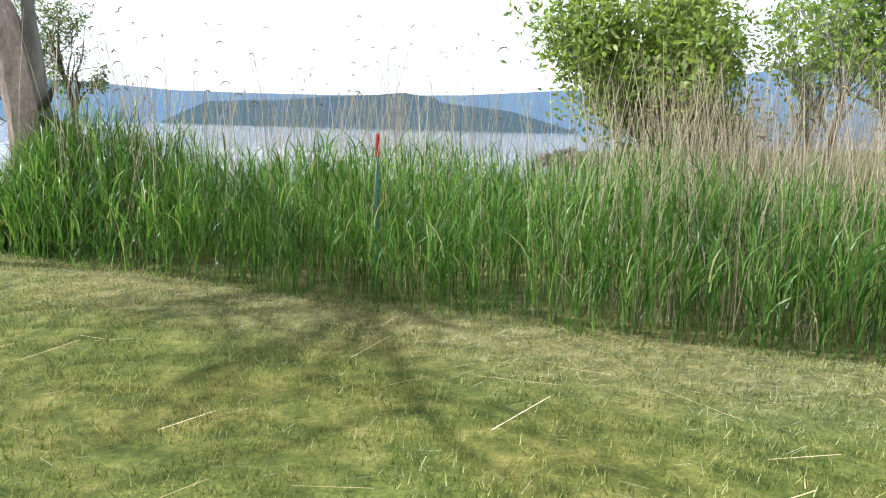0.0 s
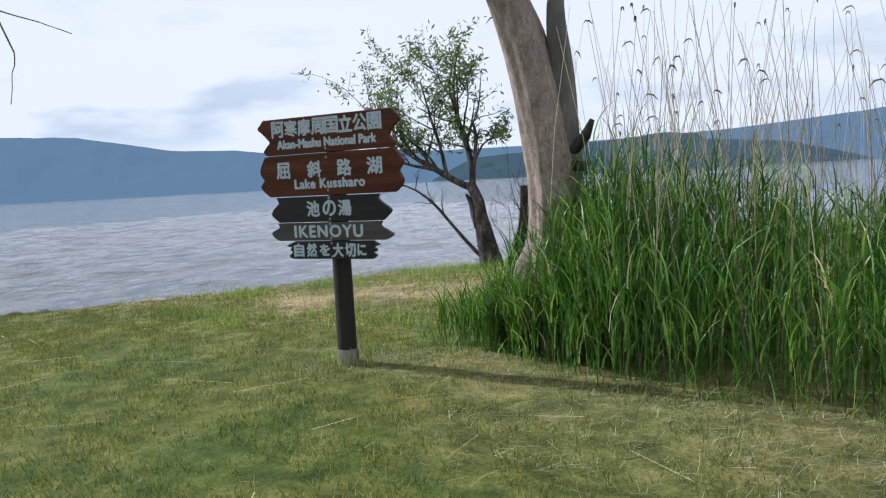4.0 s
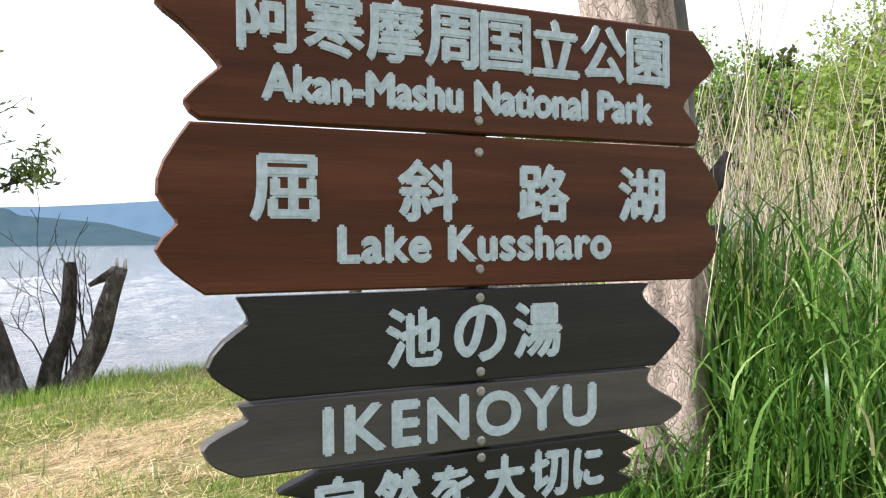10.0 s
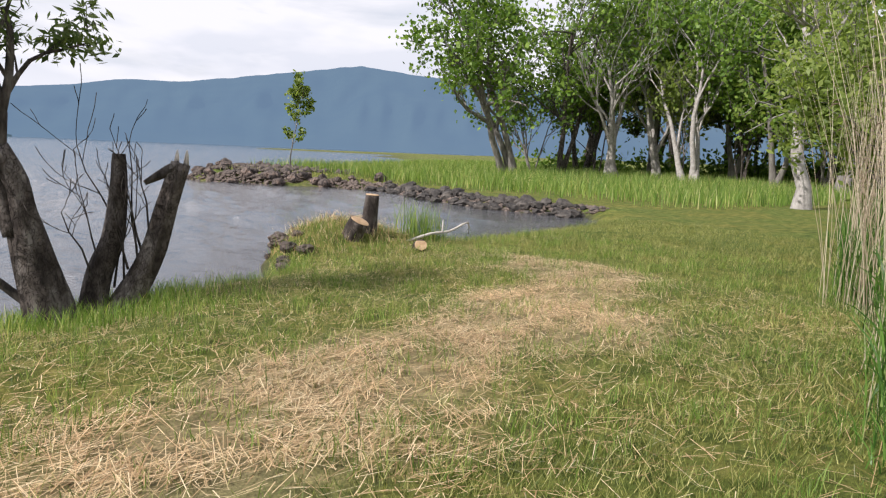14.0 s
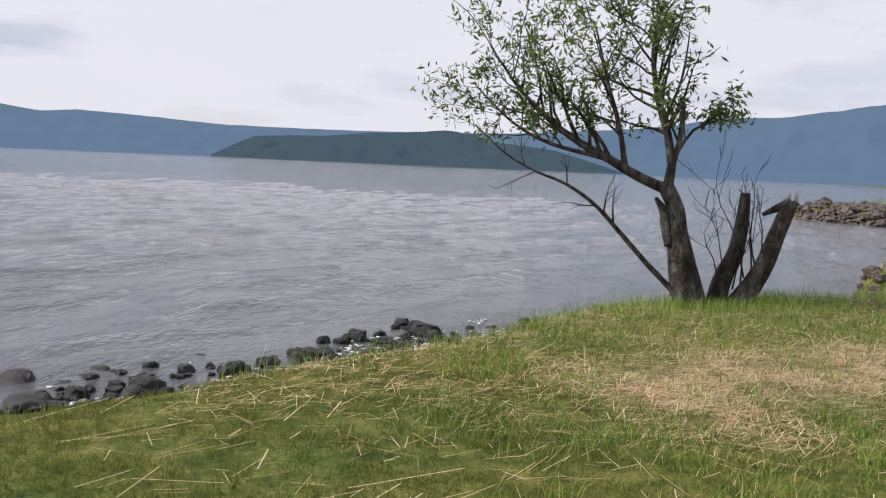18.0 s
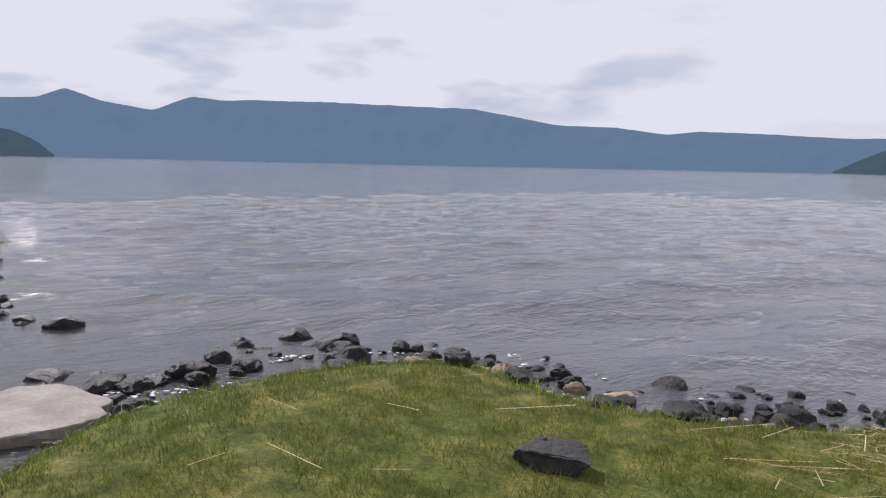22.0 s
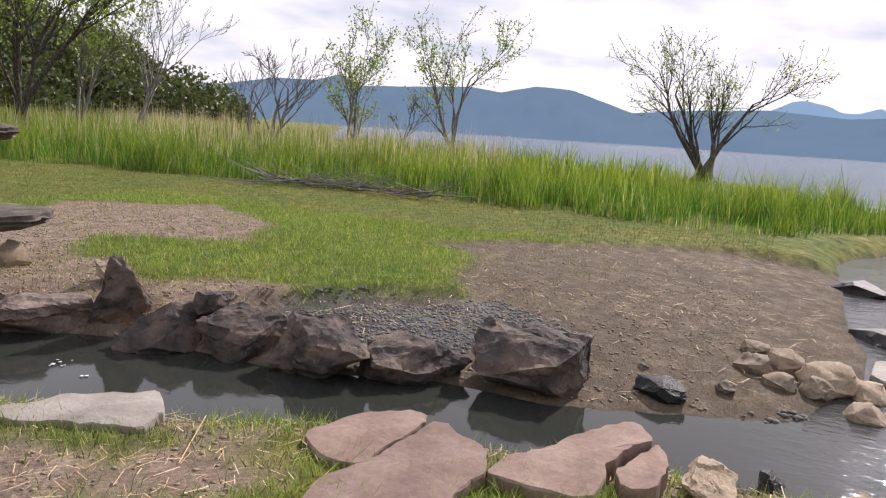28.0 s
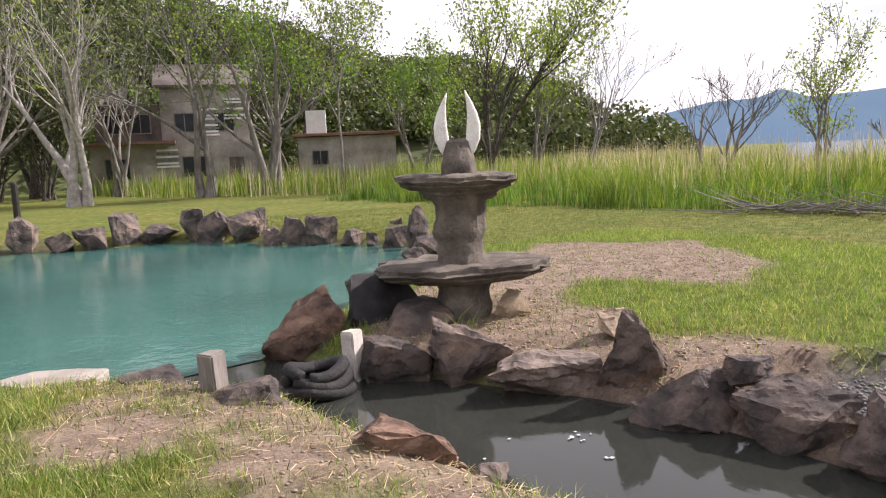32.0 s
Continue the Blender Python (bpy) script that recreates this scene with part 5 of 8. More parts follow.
# loose straw lying on the grass
def straw_litter(name, box, n, keep, length, width, label, seed, material=None):
    X, Y, r = scatter(n, box, seed)
    q = land_at(X, Y)
    k = r.rand(n) < keep(X, Y, *q)
    X, Y, z = X[k], Y[k], q[0][k]
    n = len(X)
    a, L, w = r.normal(0.5, 0.9, n), r.uniform(length[0], length[1], n), r.uniform(width[0], width[1], n)
    rise = np.abs(r.normal(0, 0.04, n)) + 0.005
    zz = z + r.uniform(0.010, 0.030, n)
    dx, dy = np.cos(a) * L / 2, np.sin(a) * L / 2
    px, py = -np.sin(a) * w / 2, np.cos(a) * w / 2
    V = np.stack([np.stack([X - dx - px, Y - dy - py, zz], -1), np.stack([X - dx + px, Y - dy + py, zz], -1),
                  np.stack([X + dx + px, Y + dy + py, zz + rise * L], -1), np.stack([X + dx - px, Y + dy - py, zz + rise * L], -1)], 1)
    F = np.arange(n * 4).reshape(n, 4)
    return mesh_thing(name, fast_mesh(name, V.reshape(-1, 3), F), material or M_STRAW, label, "straw", "stuff")


straw_litter("cut_straw", (-6, 5, 0.5, 9), 170000, lambda X, Y, z, d, straw, *q: (d > 0.1) * np.clip(straw * 0.85 * smoothstep(-0.7, 0.5, wobble(X, Y, 1.1, 23)) + 0.09 * smoothstep(1.0, 2.2, Y) + 0.02, 0, 1) * (signed_distance(np.array(REED_AREA), X, Y) < 0), (0.05, 0.26), (0.0018, 0.0046), "dry cut reed straw strewn over the grass", 71)
straw_litter("cut_straw", (-1, 13, -7, 2), 110000, lambda X, Y, z, d, straw, *q: (straw + 0.02) * 0.9 * (signed_distance(np.array(REED_AREA), X, Y) < 0), (0.03, 0.16), (0.0012, 0.0032), "thin grey-green clippings along the reed bed", 72, M_CLIP)
straw_litter("beach_straw", (-17.5, -9, -7.5, -1.5), 9000, lambda X, Y, z, d, straw, soil, sand, *q: (d > 0.25) * (0.10 + 0.5 * smoothstep(0.2, 0.8, wobble(X, Y, 0.5, 93))) * sand, (0.04, 0.2), (0.003, 0.006), "scattered dry reed bits on the sand", 74)
straw_litter("bank_straw", (-10, -5, -11, -2.2), 9000, lambda X, Y, z, d, straw, soil, *q: (d > 0.1) * (0.15 + 0.6 * soil), (0.03, 0.14), (0.002, 0.004), "short dry clippings on the bank", 75)
straw_litter("loose_stalks", (-9.5, 9, -9, 5), 420, lambda X, Y, z, d, straw, soil, *q: (d > 0.2) * (signed_distance(np.array(REED_AREA), X, Y) < 0) * 1.0, (0.15, 0.6), (0.003, 0.006), "single pale reed stalks lying on the lawn", 73)


# trees
def grow(rg, start, way, length, radius, depth, s, limbs, tips):
    n = s.get("joints", 6)
    P, R = [np.array(start, float)], [radius]
    d = np.array(way, float) / np.linalg.norm(way)
    for i in range(n):
        d = d + rg.normal(0, s["crook"], 3) + np.array([0, 0, s["rise"] * (0.5 + depth * 0.3)])
        d /= np.linalg.norm(d)
        P.append(P[-1] + d * length / n)
        R.append(radius * (1 - (1 - s["taper"]) * (i + 1) / n))
    limbs.append((np.array(P), np.array(R), depth))
    if depth >= s["levels"]:
        tips.append(np.array(P))
        return
    if depth >= s["levels"] - 1:
        tips.append(np.array(P[n // 2:]))
    kids = s["kids"][min(depth, len(s["kids"]) - 1)]
    for k in range(kids):
        u = rg.uniform(s["from"] if depth == 0 else 0.25, 1.0) if k < kids - 1 else 1.0
        f = u * n
        i = min(int(f), n - 1)
        at = P[i] + (P[i + 1] - P[i]) * (f - i)
        rad = (R[i] + (R[i + 1] - R[i]) * (f - i)) * rg.uniform(0.55, 0.8)
        axis = P[i + 1] - P[i]
        axis /= np.linalg.norm(axis)
        side = np.cross(axis, rg.normal(0, 1, 3))
        side /= np.linalg.norm(side)
        ang = radians(rg.uniform(*s["fan"]))
        grow(rg, at, axis * math.cos(ang) + side * math.sin(ang), length * rg.uniform(*s["shrink"]) * (1.1 - 0.35 * u), rad, depth + 1, s, limbs, tips)


def leaf_cloud(tips, per, size, rg, spread_, slim=0.45, hang=0.0):
    pts = []
    for P in tips:
        u = rg.uniform(0.15, 1.0, per) * (len(P) - 1)
        i = np.minimum(u.astype(int), len(P) - 2)
        pts.append(P[i] + (P[i + 1] - P[i]) * (u - i)[:, None] + rg.normal(0, spread_, (per, 3)))
    C = np.concatenate(pts)
    n = len(C)
    L = size * rg.uniform(0.6, 1.3, n)
    a = rg.normal(0, 1, (n, 3)) + np.array([0, 0, -hang])
    a /= np.linalg.norm(a, axis=1, keepdims=True)
    b = np.cross(a, rg.normal(0, 1, (n, 3)))
    b /= np.maximum(np.linalg.norm(b, axis=1, keepdims=True), 1e-6)
    a, b = a * L[:, None], b * (L * slim)[:, None]
    V = np.stack([C - a * 0.5, C + b * 0.5 - a * 0.05, C + a * 0.5, C - b * 0.5 - a * 0.05], 1).reshape(-1, 3)
    return fast_mesh("crown", V, np.arange(n * 4).reshape(n, 4))


def tree(name, at, height, radius, spec, bark, leaf, per, size, label, seed, lean=(0, 0), stems=1, group="", spread_=0.1, slim=0.45, sides=8, fork=0.3, hang=0.0, shorter=0.15, twig=0.0025):
    rg = np.random.RandomState(seed)
    ob = empty_thing(name, at, label, "tree", group)
    limbs, tips = [], []
    for k in range(stems):
        w = np.array([lean[0], lean[1], 1.0]) + (np.append(rg.normal(0, fork, 2), 0) if stems > 1 else 0)
        off = np.append(rg.normal(0, radius * 1.2, 2), -0.25) if stems > 1 else np.array([0, 0, -0.25])
        grow(rg, off, w, height * spec["stem"] * rg.uniform(1 - shorter, 1 + shorter), radius * rg.uniform(0.75, 1.0), 0, spec, limbs, tips)
    pieces = []
    for P, R, depth in limbs:
        if depth == 0:
            R = R.copy()
            R[0] *= 1.5
        pieces.append(tube(P, np.maximum(R, twig), max(3, sides - 2 * depth), False, 0.12, seed))
    V, F = join_parts(pieces)
    part("trunk", fast_mesh("trunk", V, F), bark, ob, smooth=True)
    if per:
        part("crown", leaf_cloud(tips, per, size, rg, spread_, slim, hang), leaf, ob)
    return ob


WILLOW = dict(levels=3, kids=[6, 5, 4], crook=0.13, rise=0.06, taper=0.45, fan=(22, 55), shrink=(0.5, 0.8), stem=0.5, joints=6)
WILLOW["from"] = 0.35
AIRY = dict(levels=3, kids=[6, 5, 3], crook=0.08, rise=0.10, taper=0.35, fan=(16, 40), shrink=(0.5, 0.75), stem=0.55, joints=5)
AIRY["from"] = 0.3
BROAD = dict(levels=3, kids=[8, 5, 4], crook=0.10, rise=0.03, taper=0.4, fan=(30, 70), shrink=(0.38, 0.6), stem=0.75, joints=6)
BROAD["from"] = 0.3
BARE = dict(levels=3, kids=[5, 4, 4], crook=0.10, rise=0.08, taper=0.3, fan=(18, 45), shrink=(0.5, 0.75), stem=0.5, joints=5)
BARE["from"] = 0.25

# ---- the sign ----
def board_outline(left, right, n=10):
    """Left edge points from bottom to top, right edge from top to bottom, smoothed into scallops."""
    a = curve_through(left, 0.03)
    b = curve_through(right, 0.03)
    return np.concatenate([a, b])


def board(name, left, right, thick, material, parent, y):
    pts = board_outline(left, right)
    bm = bmesh.new()
    fr = [bm.verts.new((p[0], -thick / 2, p[1])) for p in pts]
    bk = [bm.verts.new((p[0], thick / 2, p[1])) for p in pts]
    n = len(pts)
    f = bm.faces.new(fr)
    bm.faces.new(bk[::-1])
    for i in range(n):
        bm.faces.new((fr[(i + 1) % n], fr[i], bk[i], bk[(i + 1) % n]))
    bmesh.ops.recalc_face_normals(bm, faces=bm.faces)
    bmesh.ops.bevel(bm, geom=[e for e in bm.edges if len(e.link_faces) == 2 and e.calc_face_angle(0) > 1.2], offset=0.004, segments=1, affect="EDGES")
    ob = part(name, bm, material, parent)
    ob.location = (0, y, 0)
    return ob


def lettering(text, x, z, height, width, parent, y, gap=1.0, bold=0.0045):
    """Built-in font, fitted to the given width and height; every letter is a part standing a little proud of the board."""
    cu = bpy.data.curves.new("letter", "FONT")
    cu.body = text
    cu.size = 1.0
    cu.space_character = gap
    cu.resolution_u = 4
    tmp = bpy.data.objects.new("letter", cu)
    scene.collection.objects.link(tmp)
    bpy.context.view_layer.update()
    me = bpy.data.meshes.new_from_object(tmp.evaluated_get(bpy.context.evaluated_depsgraph_get()))
    bpy.data.objects.remove(tmp)
    bpy.data.curves.remove(cu)
    bm = bmesh.new()
    bm.from_mesh(me)
    bpy.data.meshes.remove(me)
    bmesh.ops.remove_doubles(bm, verts=bm.verts, dist=1e-5)
    bm.verts.ensure_lookup_table()
    lo = [min(v.co[k] for v in bm.verts) for k in (0, 1)]
    hi = [max(v.co[k] for v in bm.verts) for k in (0, 1)]
    kx, kz = width / (hi[0] - lo[0]), height / (hi[1] - lo[1])
    seen, islands = set(), []
    for v in bm.verts:
        if v.index in seen or not v.link_faces:
            continue
        todo, isl = [v], []
        seen.add(v.index)
        while todo:
            q = todo.pop()
            isl.append(q)
            for e in q.link_edges:
                o = e.other_vert(q)
                if o.index not in seen:
                    seen.add(o.index)
                    todo.append(o)
        islands.append(isl)
    # strokes that lie over one another along the line are one letter
    groups = []
    for isl in sorted(islands, key=lambda i: min(v.co.x for v in i)):
        x0, x1 = min(v.co.x for v in isl), max(v.co.x for v in isl)
        if groups and (len(text) == 1 or x0 < groups[-1][1] - 0.02):
            groups[-1][0].append(isl)
            groups[-1][1] = max(groups[-1][1], x1)
        else:
            groups.append([[isl], x1])
    for isls, _ in groups:
        V, F = [], []
        keep = {}
        for isl in isls:
            for v in isl:
                keep[v.index] = len(V)
                V.append(((v.co.x - (lo[0] + hi[0]) / 2) * kx + x, (v.co.y - (lo[1] + hi[1]) / 2) * kz + z))
            for f in {f for v in isl for f in v.link_faces}:
                F.append([keep[v.index] for v in f.verts])
        out = bmesh.new()
        # a few shifted strokes thicken the brush line, each a hair behind the other
        for k, (dx, dz) in enumerate(((0, 0), (bold, 0), (-bold, 0), (0, bold), (0, -bold))):
            vs = [out.verts.new((px + dx, -0.0040 + 0.0003 * k, pz + dz)) for px, pz in V]
            for f in F:
                out.faces.new([vs[i] for i in f])
        ext = bmesh.ops.extrude_face_region(out, geom=out.faces[:])
        for g in ext["geom"]:
            if isinstance(g, bmesh.types.BMVert):
                g.co.y = 0.001
        bmesh.ops.recalc_face_normals(out, faces=out.faces)
        ob = part("letter", out, M_LETTER, parent)
        ob.location = (0, y, 0)
    bm.free()


def turned(profile, sides=20, seed=0, rough=0.0):
    """A bmesh of revolution about z: radius and height pairs, closed at both ends."""
    r = random.Random(seed)
    bm = bmesh.new()
    rings = []
    for k, (rad, z) in enumerate(profile):
        rings.append([bm.verts.new((rad * (1 + r.uniform(-rough, rough)) * math.cos(i * 2 * math.pi / sides), rad * (1 + r.uniform(-rough, rough)) * math.sin(i * 2 * math.pi / sides), z)) for i in range(sides)])
    for a, b in zip(rings, rings[1:]):
        for i in range(sides):
            bm.faces.new((a[i], a[(i + 1) % sides], b[(i + 1) % sides], b[i]))
    bm.faces.new(rings[0][::-1])
    bm.faces.new(rings[-1])
    bmesh.ops.recalc_face_normals(bm, faces=bm.faces)
    return bm


sign = empty_thing("park_sign", (*SIGN_AT, 0.0), "brown and black wooden park sign with pale letters on the lawn", "sign", "", SIGN_TURN)
post = part("post", turned([(0.078, -0.3), (0.080, 0.0), (0.076, 0.12), (0.073, 0.5), (0.070, 1.2), (0.068, 1.93), (0.06, 1.945)], 22, 3, 0.02), M_POST_WOOD, sign, "black stained round post", angle=40)
post.location = (0, 0.10, 0)
foot = part("post_foot", turned([(0.084, -0.28), (0.088, 0.0), (0.084, 0.10), (0.080, 0.115)], 22, 4, 0.02), M_POST_GREY, sign, "grey weathered foot of the post", angle=40)
foot.location = (0, 0.10, 0.09)
FACE = -0.0175
b1 = board("board", [(-0.555, 1.712), (-0.585, 1.745), (-0.53, 1.80), (-0.525, 1.82), (-0.59, 1.885), (-0.632, 1.92), (-0.60, 1.955), (-0.575, 1.985)], [(0.57, 1.985), (0.60, 1.955), (0.638, 1.905), (0.59, 1.86), (0.545, 1.81), (0.55, 1.79), (0.59, 1.745), (0.575, 1.712)], 0.036, M_SIGN_RED, sign, 0)
b2 = board("board", [(-0.55, 1.392), (-0.60, 1.43), (-0.635, 1.475), (-0.605, 1.515), (-0.60, 1.53), (-0.632, 1.575), (-0.62, 1.635), (-0.575, 1.706)], [(0.575, 1.706), (0.63, 1.64), (0.648, 1.60), (0.615, 1.555), (0.612, 1.535), (0.642, 1.48), (0.62, 1.43), (0.57, 1.392)], 0.036, M_SIGN_RED, sign, 0)
b3 = board("board", [(-0.475, 1.193), (-0.52, 1.225), (-0.55, 1.26), (-0.52, 1.305), (-0.48, 1.335), (-0.475, 1.35), (-0.495, 1.386)], [(0.44, 1.386), (0.42, 1.365), (0.435, 1.34), (0.49, 1.30), (0.53, 1.265), (0.50, 1.23), (0.455, 1.193)], 0.036, M_SIGN_BLACK, sign, 0)
b4 = board("board", [(-0.49, 1.052), (-0.535, 1.075), (-0.56, 1.11), (-0.53, 1.135), (-0.485, 1.155), (-0.482, 1.165), (-0.497, 1.188)], [(0.445, 1.188), (0.43, 1.165), (0.445, 1.145), (0.50, 1.115), (0.535, 1.09), (0.51, 1.07), (0.47, 1.052)], 0.036, M_SIGN_GREY, sign, 0)
b5 = board("board", [(-0.37, 0.912), (-0.405, 0.93), (-0.39, 0.95), (-0.37, 0.965), (-0.395, 0.985), (-0.375, 1.0), (-0.425, 1.012), (-0.385, 1.03), (-0.34, 1.047)], [(0.36, 1.047), (0.39, 1.03), (0.415, 1.015), (0.36, 1.0), (0.385, 0.985), (0.375, 0.965), (0.35, 0.958), (0.385, 0.94), (0.35, 0.912)], 0.036, M_SIGN_BLACK, sign, 0)
for k, ch in enumerate("阿寒摩周国立公園"):
    lettering(ch, -0.43 + 0.1235 * k, 1.905, 0.118, 0.112, b1, FACE)
lettering("Akan-Mashu National Park", 0.0, 1.787, 0.064, 0.885, b1, FACE)
for ch, x in zip("屈斜路湖", (-0.405, -0.115, 0.155, 0.415)):
    lettering(ch, x, 1.590, 0.118, 0.122, b2, FACE)
lettering("Lake Kussharo", 0.012, 1.482, 0.068, 0.625, b2, FACE, 1.08)
for ch, x in zip("池の湯", (-0.148, 0.0, 0.138)):
    lettering(ch, x, 1.294, 0.112, 0.112, b3, FACE)
lettering("IKENOYU", -0.025, 1.122, 0.088, 0.615, b4, FACE, 1.15)
for ch, x in zip("自然を大切に", (-0.305, -0.185, -0.065, 0.055, 0.165, 0.265)):
    lettering(ch, x, 0.980, 0.098 if ch not in "をに" else 0.082, 0.088 if ch != "に" else 0.07, b5, FACE)
for bd, zz in ((b1, 1.738), (b2, 1.672), (b2, 1.428), (b3, 1.368), (b3, 1.213), (b4, 1.172), (b4, 1.068), (b5, 1.033), (b5, 0.93)):
    s = part("screw", turned([(0.010, 0.0), (0.010, 0.003), (0.006, 0.006)], 10), M_STEEL, bd, "steel screw head")
    s.matrix_local = pose(0.0, FACE, zz, 90)

# ---- the dead tree beside the sign ----
def ragged_tube(points, radii, sides, seed, knots=0.10, lift=9.0):
    """A thick trunk with ridges that run along it and knots."""
    P = curve_through(points, 0.08)
    s = np.linspace(0, 1, len(P))
    R = np.interp(s, np.linspace(0, 1, len(radii)), radii)
    V, F = tube(P, R, sides, True, 0.0, seed)
    n = len(P) * sides
    ring = np.repeat(np.arange(len(P)), sides)
    ang = np.tile(np.arange(sides), len(P)) * 2 * math.pi / sides
    for i in range(n):
        q = V[i]
        c = P[ring[i]]
        k = 1 + knots * noise.noise(Vector((math.cos(ang[i]) * 2.2, math.sin(ang[i]) * 2.2, q[2] * 0.9 + seed))) + 0.06 * noise.noise(Vector((math.cos(ang[i]) * 6, math.sin(ang[i]) * 6, q[2] * 1.8 + seed))) + 0.02 * noise.noise(Vector((q[0] * lift * 3, q[1] * lift * 3, q[2] * lift)))
        V[i] = c + (q - c) * k
    return V, F


def limb_thing_part(name, pieces, material, ob, label=""):
    V, F = join_parts(pieces)
    return part(name, quads_to_mesh(name, V, F), material, ob, label, smooth=True)


snag = empty_thing("dead_tree", (0.80, 0.05, 0.04), "tall silvery dead tree with peeling bark and bare limbs among reeds", "tree")
rg = np.random.RandomState(91)
trunk = [ragged_tube([(-0.02, 0.05, -0.3), (0.0, 0, 0.15), (0.03, 0, 0.7), (0.04, 0, 1.3), (-0.06, 0, 2.0), (-0.17, 0, 2.5), (-0.34, -0.08, 3.0), (-0.48, -0.3, 3.5)], [0.33, 0.29, 0.23, 0.195, 0.185, 0.175, 0.13, 0.11], 56, 5, 0.16, 14.0),
         ragged_tube([(0.17, 0.02, -0.2), (0.17, 0, 0.6), (0.17, 0.02, 1.3), (0.15, 0.02, 2.0), (0.10, 0.02, 2.6), (0.12, 0.03, 2.95)], [0.14, 0.12, 0.105, 0.095, 0.09, 0.05], 22, 6, 0.2)]
trunk.insert(1, ragged_tube([(-0.04, -0.04, 0.1), (-0.13, -0.06, 0.45), (-0.16, -0.07, 0.72), (-0.09, -0.04, 0.92)], [0.22, 0.18, 0.14, 0.04], 30, 7, 0.2, 14.0))
limb_thing_part("trunk", trunk[:2], M_BARK_DEAD, snag)
limb_thing_part("side_stem", trunk[2:], M_BARK_GREY, snag, "darker cracked side stem")
stubs = [((0.20, -0.03, 1.60), (0.31, -0.08, 1.70), (0.37, -0.10, 1.82), 0.055), ((0.20, -0.04, 1.48), (0.29, -0.08, 1.47), (0.34, -0.10, 1.50), 0.05), ((-0.20, -0.1, 2.45), (-0.27, -0.12, 2.48), (-0.31, -0.13, 2.55), 0.03),
         ((0.12, 0, 2.85), (0.10, 0, 3.0), (0.10, 0.0, 3.1), 0.035), ((0.21, 0, 2.85), (0.24, 0, 3.02), (0.26, 0.0, 3.08), 0.03)]
for a, b, c, r0 in stubs:
    V, F = tube([a, b, c], [r0, r0 * 0.8, r0 * 0.35], 9, True, 0.3, 3)
    part("broken_stub", quads_to_mesh("broken_stub", V, F), M_BARK_DARK, snag, "dark broken branch stub", smooth=True)
spec = dict(levels=3, kids=[7, 5, 3], crook=0.09, rise=0.03, taper=0.35, fan=(25, 60), shrink=(0.4, 0.65), stem=1, joints=7)
spec["from"] = 0.15
limbs, tips = [], []
for start, way, length, r0 in (((-0.48, -0.3, 3.5), (-0.62, -0.60, 0.75), 3.0, 0.08), ((-0.46, -0.28, 3.48), (-0.52, -0.80, 0.34), 4.4, 0.09), ((-0.48, -0.30, 3.5), (-0.22, -0.90, 0.36), 4.2, 0.08), ((-0.46, -0.28, 3.45), (-0.85, -0.45, 0.34), 3.4, 0.07), ((-0.47, -0.29, 3.46), (-0.72, -0.68, 0.40), 4.6, 0.08), ((-0.44, -0.25, 3.4), (-0.80, 0.15, 0.80), 2.6, 0.06)):
    limbs, tips = [], []
    grow(rg, start, way, length, r0, 0, spec, limbs, tips)
    limb_thing_part("bare_limb", [tube(P, np.maximum(R, 0.004), 8 - 2 * d if d < 3 else 3, False, 0.15, 4) for P, R, d in limbs], M_BARK_DEAD, snag)

# ---- the willow at the water's edge ----
WX, WY, WA = -1.44, 6.83, radians(-16)
WSIZE = (1.2, 1.2, 1.1)


def wl_(u, z, v=0.0):
    """A point of the willow from steps along the shore, up, and inland."""
    return (u * math.cos(WA) - v * -math.sin(WA), u * math.sin(WA) + v * math.cos(WA), z)


willow = empty_thing("willow_tree", (WX, WY, -0.22), "leaning willow with dark bark and sparse leaves on the bank", "tree")
willow.scale = WSIZE
rg = np.random.RandomState(17)
main = [ragged_tube([wl_(0.05, -0.3), wl_(0.02, 0.1), wl_(-0.06, 0.5), wl_(-0.13, 0.9), wl_(-0.16, 1.15), wl_(-0.27, 1.40)], [0.23, 0.185, 0.15, 0.12, 0.085, 0.078], 26, 8, 0.22),
        ragged_tube([wl_(-0.16, 0.75), wl_(-0.24, 1.0), wl_(-0.27, 1.12), wl_(-0.37, 1.28)], [0.09, 0.075, 0.06, 0.02], 12, 9, 0.3)]
limb_thing_part("trunk", main, M_BARK_WILLOW, willow)
leafy_tips = []
TW = dict(levels=2, kids=[9, 5], crook=0.12, rise=0.05, taper=0.3, fan=(25, 60), shrink=(0.3, 0.55), stem=1, joints=6)
TW["from"] = 0.1


